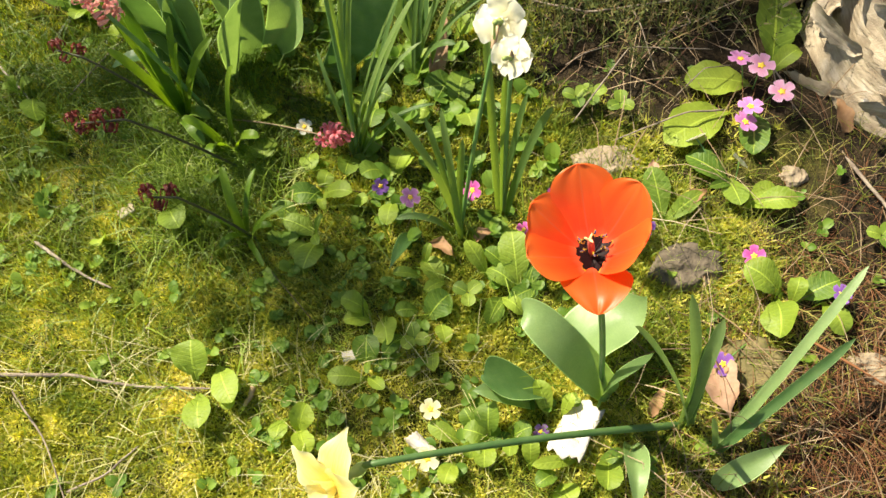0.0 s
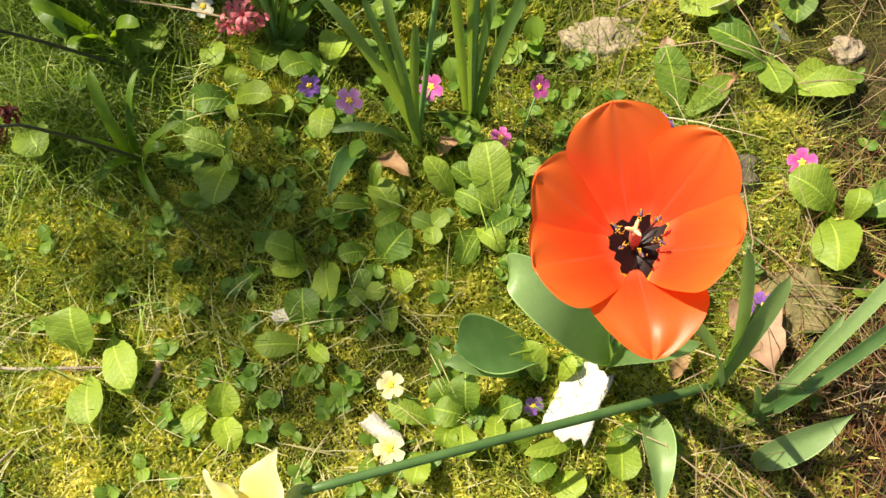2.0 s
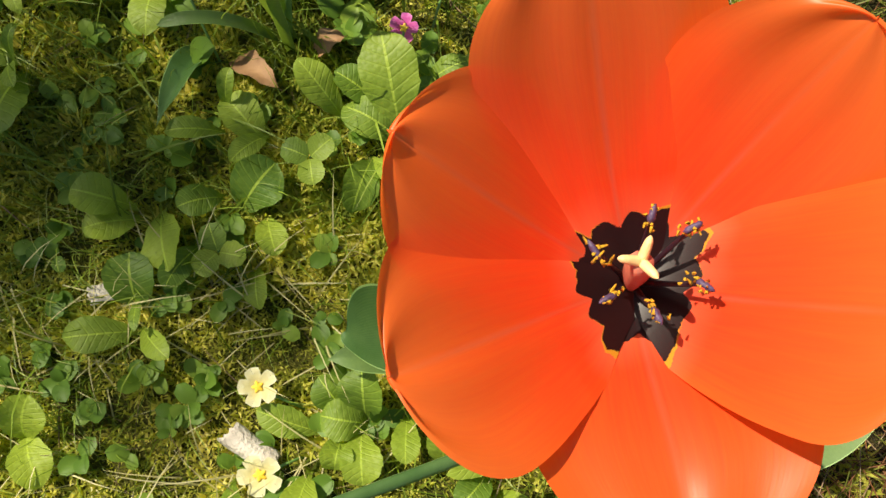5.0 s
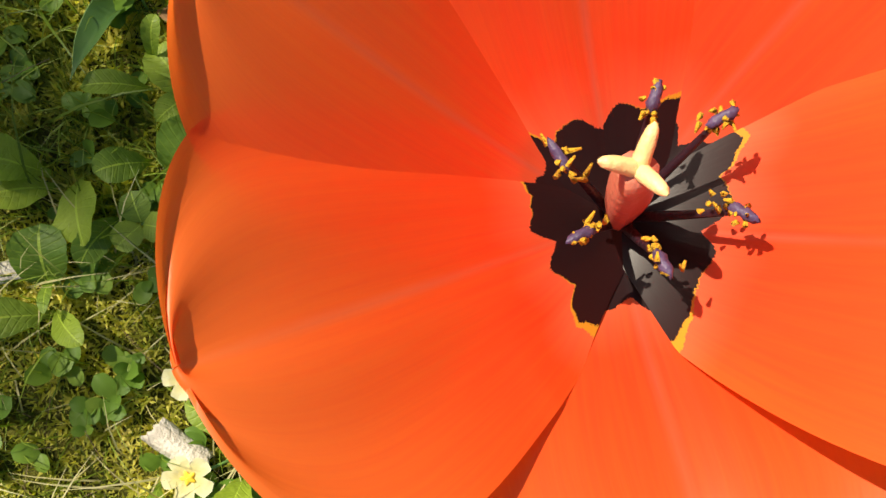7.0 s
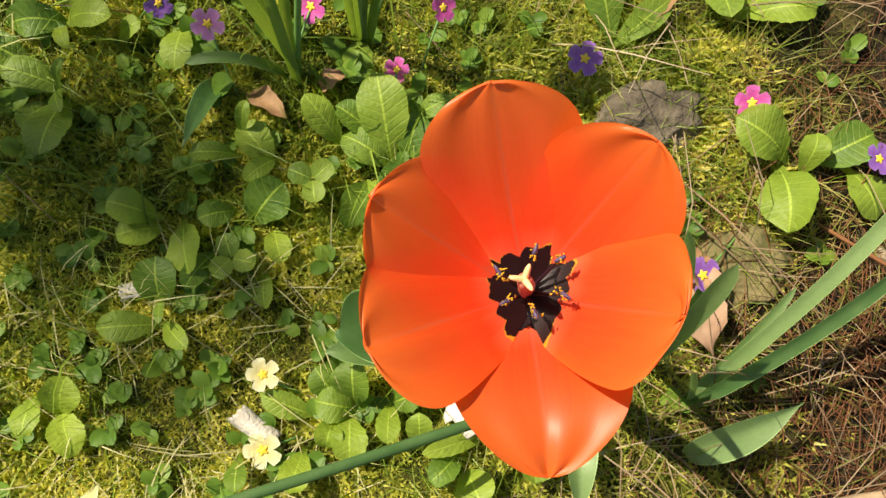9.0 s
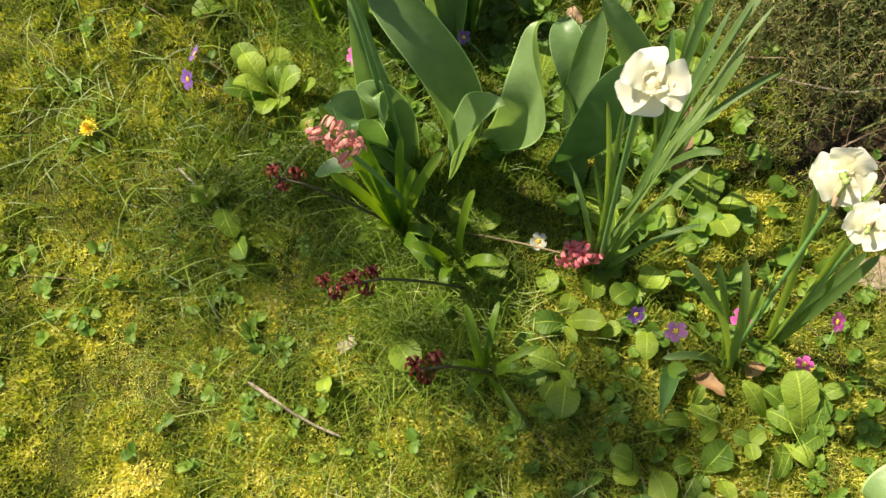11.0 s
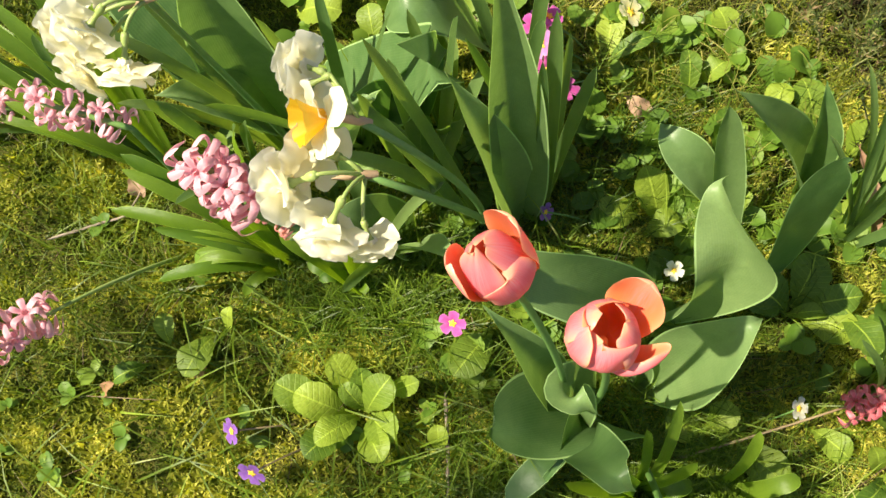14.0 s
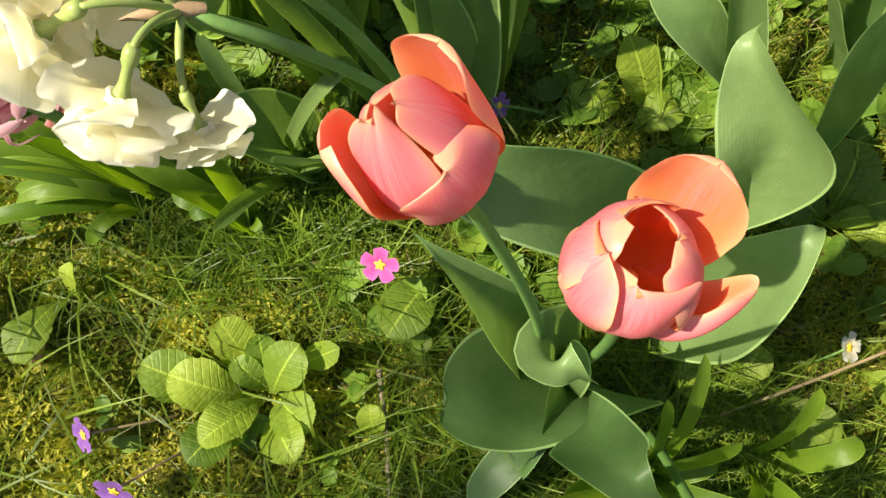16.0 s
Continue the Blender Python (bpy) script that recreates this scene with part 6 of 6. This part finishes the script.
SLAB = bark_piece(0.097, 0.222, 62, 0.066, 0.042, 0.10, "torn white piece of birch bark on moss")
SLAB.matrix_world = turned((-0.35, 0.30, 1.0), radians(62), (0.095, 0.218, ground_z(0.095, 0.218) + 0.016))
bark_piece(-0.074, 0.205, -42, 0.036, 0.016, 0.45, "small curled white birch bark roll on moss")
bark_piece(-0.160, 0.313, 10, 0.016, 0.012, 0.2, "tiny white scrap of birch bark on moss")
LICHEN = bark_piece(-0.452, 0.512, 30, 0.022, 0.014, 0.1, "tiny grey scrap of bark in the grass")
LICHEN.material_slots[0].link = "OBJECT"
LICHEN.material_slots[0].material = M["trunk"]

# birch trunk with peeling bark
trunk = thing("birch_tree", 0.572, 0.712, 0.0, "white birch trunk with peeling papery bark at its foot", "tree")
b = np.linspace(0, 2 * np.pi, 40, endpoint=False)
rings = []
for t in np.append(np.linspace(0, 0.985, 40), 1.0):
    r = (0.098 - 0.030 * t + 0.055 * math.exp(-t * 26) + 0.004 * math.sin(31 * t)) * (1.0 if t < 0.99 else 0.02)
    rings.append([(r * (1 + 0.10 * math.exp(-t * 18) * math.sin(3 * p + 1) + 0.05 * noise.noise((math.cos(p), math.sin(p), t * 9))) * math.cos(p) + 0.05 * t, r * (1 + 0.10 * math.exp(-t * 18) * math.sin(3 * p + 1) + 0.05 * noise.noise((math.cos(p) + 5, math.sin(p), t * 9))) * math.sin(p) + 0.06 * t, -0.02 + 1.6 * t) for p in b])
link("trunk", grid_mesh("trunk", np.array(rings) * (1, 1, 1.0), True), "trunk", trunk)
for dx, dy, z0, z1 in ((0.55, -0.30, 1.15, 1.75), (0.40, 0.45, 1.30, 2.05), (0.75, 0.10, 1.42, 2.2)):
    link("limb", grid_mesh("limb", tube(arc((0.03, 0.05, z0), (dx, dy, z1), 0.08, 14), np.append(np.linspace(0.026, 0.008, 13), 0.0005), 9), True), "trunk", trunk)
for k in range(46):
    p, z = math.radians(Q.uniform(120, 330)), Q.uniform(0.005, 0.40)
    r = 0.099 + 0.054 * math.exp(-((z + 0.02) / 1.6) * 26)
    c, s = math.cos(p), math.sin(p)
    base = np.array((r * c + 0.03 * z, r * s + 0.04 * z, z))
    along = np.array((-s, c, Q.normal(0.1, 0.45))) * Q.choice((-1, 1))
    tip = base + along * Q.uniform(0.035, 0.10) + np.array((c, s, 0)) * Q.uniform(0.0, 0.026)
    link("bark_flap", grid_mesh("bark flap", sheet(base, tip, Q.uniform(0.018, 0.045), "oval", control=(base + tip) / 2 + np.array((c, s, 0)) * Q.uniform(0.004, 0.014), facing=(c, s, 0.1), fold=Q.uniform(-0.2, 0.5), wave=0.07, curl=Q.normal(0, 0.3), ragged=0.5, nu=9, nv=16, rng=Q)), "birch" if k % 6 == 0 else "trunk", trunk, "peeling strip of papery bark")

# unseen tree added beyond the bed, whose low bough dapples the lawn with shade
tree = thing("tree", -4.767, 3.300, 0.0, "unseen leafy tree added beside the lawn to cast dappled shade", "tree")
link("trunk", grid_mesh("trunk", tube(arc((0, 0, -0.02), (0.10, -0.05, 5.3), 0, 16, (0.06, 0.04, 0)), np.append(np.linspace(0.085, 0.012, 15), 0.001), 14), True), "trunk", tree)
ends = []
for k, (dx, dy, z0, z1) in enumerate(((1.97, -0.86, 3.75, 4.22), (-0.6, 0.5, 3.9, 4.6), (-0.5, -0.6, 4.1, 4.9), (0.3, 0.7, 4.2, 5.0), (-0.1, 0.1, 4.6, 5.6), (-0.7, 0.0, 4.4, 5.1))):
    line = arc((0.04, 0.0, z0), (dx, dy, z1), 0.12, 20)
    link("limb", grid_mesh("limb", tube(line, np.linspace(0.012 if k == 0 else 0.020, 0.002, 20), 9), True), "trunk", tree)
    ends.append((line, k))
tips = []
for k in range(64):
    f, side = Q.uniform(-0.30, 0.18), Q.normal(0.0, 0.050)
    if math.hypot(f + 0.196, side) < 0.06 or (f < -0.1 and side > 0.02):
        continue
    tips.append(np.array((1.99 + 0.74 * f + 0.67 * side, -0.90 - 0.67 * f + 0.74 * side, 4.20 + Q.normal(0, 0.07))))
# leaf clusters set sunward of the ground spots (gx, gy) that they shade
for gx, gy, sx, sy, n in ((0.52, 0.68, 0.10, 0.07, 36), (0.37, 0.78, 0.08, 0.06, 14), (-0.10, 0.41, 0.055, 0.050, 19), (-0.57, 0.70, 0.110, 0.070, 19), (-0.42, 0.66, 0.060, 0.050, 12), (-0.62, 0.96, 0.060, 0.050, 8)):
    for k in range(n):
        tips.append(np.array((Q.normal(gx, sx) + 2.182, Q.normal(gy, sy) - 1.28, 4.20 + Q.normal(0, 0.05))))
    link("twig", grid_mesh("twig", tube(arc((1.58, -0.69, 4.24), (gx + 2.182, gy - 1.28, 4.2), 0.02, 8), np.linspace(0.004, 0.001, 8), 6), True), "trunk", tree)
for line, k in ends[1:]:
    for j in range(110):
        tips.append(line[Q.integers(8, 20)] + Q.normal(0, 0.14, 3))
leaves = []
for p in tips:
    d = unit(Q.normal(0, 1, 3) * (1, 1, 0.4))
    leaves.append(sheet(p, p + d * Q.uniform(0.04, 0.07), Q.uniform(0.028, 0.045), "oval", arch=0.006, fold=0.2, nu=3, nv=6, rng=Q))
link("crown", join("crown", leaves), "weed", tree, "loose out-of-view crown of small green leaves, added for shade")
for k in range(14):
    f, side = Q.uniform(-0.15, 0.30), Q.normal(0.02, 0.04)
    link("twig", grid_mesh("twig", tube(arc((1.85, -0.80, 4.20), (1.97 + 0.74 * f + 0.67 * side, -0.86 - 0.67 * f + 0.74 * side, 4.2 + Q.normal(0, 0.05)), 0.02, 8), np.linspace(0.004, 0.001, 8), 6), True), "trunk", tree)

# ---- primroses ----
primrose(0.036, 0.402, [(0.4, -0.4, 95, 6.0, 3.5), (-1.0, 2.1, 144, 2.9, 2.1), (0.2, -0.6, 145, 3.9, 2.5), (-3.4, 1.3, 125, 3.8, 2.1), (1.5, -0.5, 68, 3.7, 2.1), (2.9, -0.6, -151, 4.1, 1.9), (-1.8, -2.1, -114, 3.6, 2.3), (-1.3, -2.1, -45, 3.0, 1.8), (2.7, 3.0, 17, 2.8, 1.6)], [(1.4, 6.4, 2.0, 'rose'), (5.3, 10.7, 3.0, 'rose', (0.4, -0.3, 0.6))], 0.82)
primrose(-0.063, 0.413, [(-1.6, -0.1, -178, 3.0, 1.5), (1.1, -0.8, 124, 3.4, 2.3), (-0.8, 1.7, 66, 1.7, 1.0), (1.3, -0.8, -141, 2.6, 1.4)], [(-2.4, 9.1, 4.3, 'mauve'), (5.2, 10.4, 3.0, 'rose')])
primrose(-0.110, 0.333, [(4.2, 2.6, 44, 3.5, 3.1), (2.7, 3.4, -162, 2.2, 1.8), (-1.0, 2.7, -80, 3.9, 2.9), (-2.9, 2.6, -170, 2.7, 2.4), (-3.1, 3.6, 162, 2.8, 2.3), (-3.0, -2.9, 88, 3.1, 2.9), (-3.4, -4.6, 180, 3.9, 2.1), (-2.8, -2.7, -84, 2.0, 0.7), (-2.6, -4.7, -45, 2.7, 1.4), (4.7, -1.6, -88, 2.5, 1.7), (5.8, 1.6, -78, 2.5, 1.8), (1.2, 0.3, -129, 3.2, 1.6)], [])
primrose(-0.180, 0.524, [(-2.3, 0.3, -179, 3.9, 2.4), (-2.1, 1.5, 69, 1.9, 2.0), (-2.1, 0.5, -15, 4.1, 2.3), (1.9, -1.1, 16, 1.9, 1.7), (-2.3, -0.3, -71, 2.4, 1.1), (6.7, -0.9, -99, 3.6, 2.2)], [(5.4, 0.4, 3.0, 'violet', (0.3, -0.6, 0.6))], 0.8)
primrose(-0.214, 0.474, [(-1.8, 2.2, 151, 3.3, 2.4), (0.7, 0.1, 159, 4.2, 2.4), (0.8, 0.0, 54, 1.7, 0.7), (0.3, -0.2, -65, 2.6, 1.2), (0.8, -0.9, -102, 4.8, 3.2), (-0.6, -1.3, -123, 2.4, 1.9)], [])
primrose(0.224, 0.481, [(-0.2, 0.2, 100, 6.0, 3.0), (0.1, -0.2, 32, 5.2, 2.1)], [(-3.0, -2.0, 3.0, 'violet')])
primrose(0.318, 0.517, [(-1.1, 1.6, 147, 5.6, 3.3), (-1.0, 1.7, -84, 4.6, 2.8), (-0.4, 1.1, -155, 3.8, 1.1), (1.5, -2.3, -6, 4.7, 2.8), (1.2, -1.9, 26, 3.4, 2.6)], [(-4.7, 6.3, 3.0, 'white', (-0.3, 0.8, 0.3)), (0.0, 2.8, 3.0, 'white', (0.7, 0.5, 0.3))])
primrose(0.361, 0.666, [(-0.5, 1.0, 178, 8.3, 5.2), (-4.0, -3.2, -149, 10.0, 5.0), (2.8, 3.5, 82, 10.5, 6.1), (2.3, 2.1, 31, 3.9, 2.4), (-0.8, -3.4, -100, 7.1, 3.5)], [(-0.2, 0.4, 5.0, 'pink'), (1.9, -3.3, 4.5, 'pink'), (-2.1, -5.0, 4.0, 'mauve'), (-2.9, -6.9, 3.5, 'mauve'), (-2.3, 2.3, 4.0, 'mauve')], 1.22)
primrose(0.360, 0.366, [(-2.1, -0.2, -102, 5.0, 3.9), (-1.6, 0.9, 145, 4.9, 3.5), (0.9, 0.4, 20, 4.4, 3.2), (-0.5, -0.2, 71, 2.4, 2.0), (3.3, -0.7, -74, 4.0, 2.9)], [(-4.5, 4.8, 3.0, 'rose'), (4.5, -0.3, 3.0, 'violet'), (-9.6, -7.8, 2.0, 'violet')])
primrose(-0.010, 0.205, [(-0.6, 2.0, 120, 2.2, 2.0), (0.9, 1.4, 86, 2.8, 2.7), (0.8, 0.8, 163, 2.7, 2.4), (0.5, 0.0, -92, 2.7, 2.3), (-0.8, -0.2, -106, 1.5, 1.8), (3.7, 1.0, 15, 2.0, 2.0), (5.4, -2.1, 87, 2.2, 1.8), (3.4, 0.6, -97, 2.3, 1.6), (-3.1, -2.2, -109, 2.4, 2.0), (-7.7, -2.3, -87, 1.8, 1.4), (-2.3, 0.6, 153, 3.8, 1.8)], [(-5.4, 3.8, 2.3, 'cream'), (-5.8, -1.5, 1.8, 'cream')])
primrose(0.092, 0.196, [(0.5, -0.9, -170, 5.1, 1.3), (3.7, -1.1, -100, 3.4, 2.7), (-2.6, 4.5, 110, 3.2, 2.0), (-1.5, -3.7, -71, 2.1, 2.7), (3.1, -1.0, 8, 2.7, 1.8), (-0.8, 4.4, 56, 1.8, 1.3), (-2.3, -2.4, -144, 2.4, 1.8)], [(-3.5, 2.2, 1.6, 'violet', (0.2, -0.5, 0.7))], 0.72)
primrose(-0.331, 0.290, [(-1.1, 0.5, 92, 3.5, 4.2), (1.5, 1.5, -61, 5.4, 3.1), (-0.5, -1.9, -75, 4.3, 3.1)], [])
primrose(-0.222, 0.232, [(0.7, -0.3, 67, 2.6, 2.5), (0.7, -0.3, -67, 3.3, 2.3), (-1.3, 0.7, -97, 2.4, 1.9)], [])
primrose(-0.278, 0.630, [(-0.8, -0.9, -79, 4.3, 3.2), (-2.7, 2.8, 137, 3.3, 3.0), (-2.0, 2.0, 16, 2.9, 2.4), (5.6, -3.7, -83, 3.1, 2.3)], [(5.0, -0.8, 3.0, 'white', (0.3, -0.4, 0.8))], 0.78)
primrose(-0.614, 0.687, [(0.5, 0.6, -65, 5.2, 3.0), (-1.3, 0.9, -160, 1.2, 1.4), (-1.4, 1.3, 84, 1.0, 1.3), (-0.8, 1.3, 27, 2.0, 1.4), (2.8, -4.1, -60, 3.6, 2.5)], [])
primrose(-0.404, 0.514, [(0.9, -0.3, -58, 4.1, 3.3), (-7.2, -4.2, -74, 1.8, 1.8), (6.3, 4.4, -87, 2.2, 1.6)], [])
primrose(-0.158, 0.685, [(-0.4, -0.2, -61, 4.7, 3.1), (0.0, 0.3, -28, 4.7, 2.6), (-0.2, 1.1, 31, 4.4, 3.2), (-1.6, 1.2, 114, 4.4, 3.8), (2.4, -2.5, -100, 4.2, 2.9)], [])
primrose(-0.097, 0.606, [(-1.2, -4.1, 51, 2.1, 2.6), (1.2, 4.2, -6, 1.9, 2.6)], [])
primrose(-0.546, 0.842, [(-2.6, 2.6, 118, 4.6, 3.0), (-1.4, 1.2, 122, 4.4, 3.0), (0.4, 2.2, 84, 3.6, 2.6), (0.2, 0.8, 95, 2.4, 1.7), (0.9, 1.1, 60, 2.6, 2.0), (0.6, 0.2, 14, 3.4, 2.7), (-0.9, 0.2, 180, 3.6, 2.6), (-2.9, 0.4, 190, 3.2, 2.7), (0.4, -0.6, -78, 3.0, 2.8), (-0.4, -1.2, -96, 3.2, 2.5), (3.2, 0.2, -20, 2.7, 1.7)], [(-10.5, 1.3, 4.0, 'violet', (-0.60, -0.40, 0.62)), (-10.2, 5.4, 3.2, 'violet', (-0.65, 0.15, 0.60))], up=0.012, stalks="dry_stalk")
primrose(-0.507, 0.780, [(0.0, 0.0, 56, 1.8, 1.7)], [])
primrose(-0.411, 0.836, [(0.0, 0.0, -164, 5.0, 3.1)], [(-2.4, 2.1, 6.6, 'rose', (-0.5, -0.3, 0.8))])
primrose(-0.644, 0.992, [(2.0, -0.8, -153, 4.0, 2.9), (-1.3, 1.4, 56, 2.2, 1.7), (-4.7, 0.7, 173, 2.6, 1.7), (4.0, -1.1, 36, 1.7, 1.4)], [])
primrose(-0.721, 1.331, [(-0.2, -1.4, 67, 6.6, 3.4), (1.2, 7.2, 47, 1.6, 1.7), (-0.6, -2.5, -28, 4.4, 2.1), (-0.6, -2.5, -172, 2.8, 1.5), (0.1, -0.7, 135, 2.0, 1.9)], [])
primrose(-0.218, 0.827, [(-1.1, 2.2, 150, 3.9, 2.9), (0.3, 0.3, 73, 4.8, 3.2), (-1.1, -0.1, -13, 2.7, 2.6), (1.8, -2.5, 27, 2.9, 2.3)], [(-2.8, -4.4, 5.0, 'white'), (-8.6, 6.8, 4.0, 'violet')], 0.72)
primrose(-0.119, 0.971, [(-3.6, 2.0, 46, 5.5, 2.6), (-3.5, 1.6, -14, 4.2, 1.7), (7.1, -3.7, 78, 2.9, 2.6)], [(0.5, 3.9, 2.6, 'cream', (0.5, -0.2, 0.8)), (-10.2, 3.0, 5.0, 'rose', (-0.8, -0.4, 0.5)), (-9.4, 5.4, 5.5, 'mauve', (-0.8, 0.1, 0.6)), (-8.0, 7.6, 6.0, 'rose', (-0.6, 0.6, 0.5)), (-9.8, 1.2, 4.0, 'rose', (-0.7, -0.6, 0.4))], 1.3)
primrose(-0.065, 0.856, [(-4.9, 5.8, 58, 3.6, 2.0), (-2.5, 6.1, 0, 2.2, 2.4), (0.2, -0.3, 27, 2.7, 2.4), (3.4, -3.4, 68, 4.0, 2.9), (4.0, -8.0, 18, 2.5, 3.1)], [])
primrose(-0.281, 1.161, [(13.7, -4.0, 168, 4.0, 3.6), (-9.1, 5.3, -46, 4.3, 4.3), (-4.7, -1.3, 65, 3.1, 2.5)], [])
primrose(-0.135, 1.110, [(2.6, -2.5, 21, 4.7, 3.4), (-0.8, 1.6, 172, 4.2, 3.5), (5.4, 2.5, 4, 4.9, 3.1), (-7.3, -1.8, -4, 2.9, 3.0)], [(-1.0, -0.7, 4.0, 'rose'), (-7.4, -6.8, 6.0, 'rose'), (-5.7, -6.8, 6.0, 'rose'), (7.1, -1.8, 3.0, 'violet')])
primrose(0.050, 1.106, [(-1.4, -0.1, -103, 4.7, 4.0), (1.4, 0.1, -54, 2.4, 2.8)], [(-4.7, 1.1, 3.0, 'violet')])
primrose(-0.079, 0.633, [(4.9, 2.5, 78, 5.0, 3.4), (5.0, 5.8, -172, 4.3, 3.5), (6.6, 2.8, 0, 3.1, 2.2), (6.1, 1.8, -76, 3.4, 3.1), (1.4, -2.2, 6, 1.8, 1.5), (1.3, 2.4, -124, 3.4, 2.1), (-9.3, 5.6, -32, 3.2, 1.5), (-2.6, -7.1, 37, 2.1, 2.5), (-4.8, -7.0, -142, 2.9, 2.6), (-8.8, -4.7, -98, 3.6, 2.6)], [])
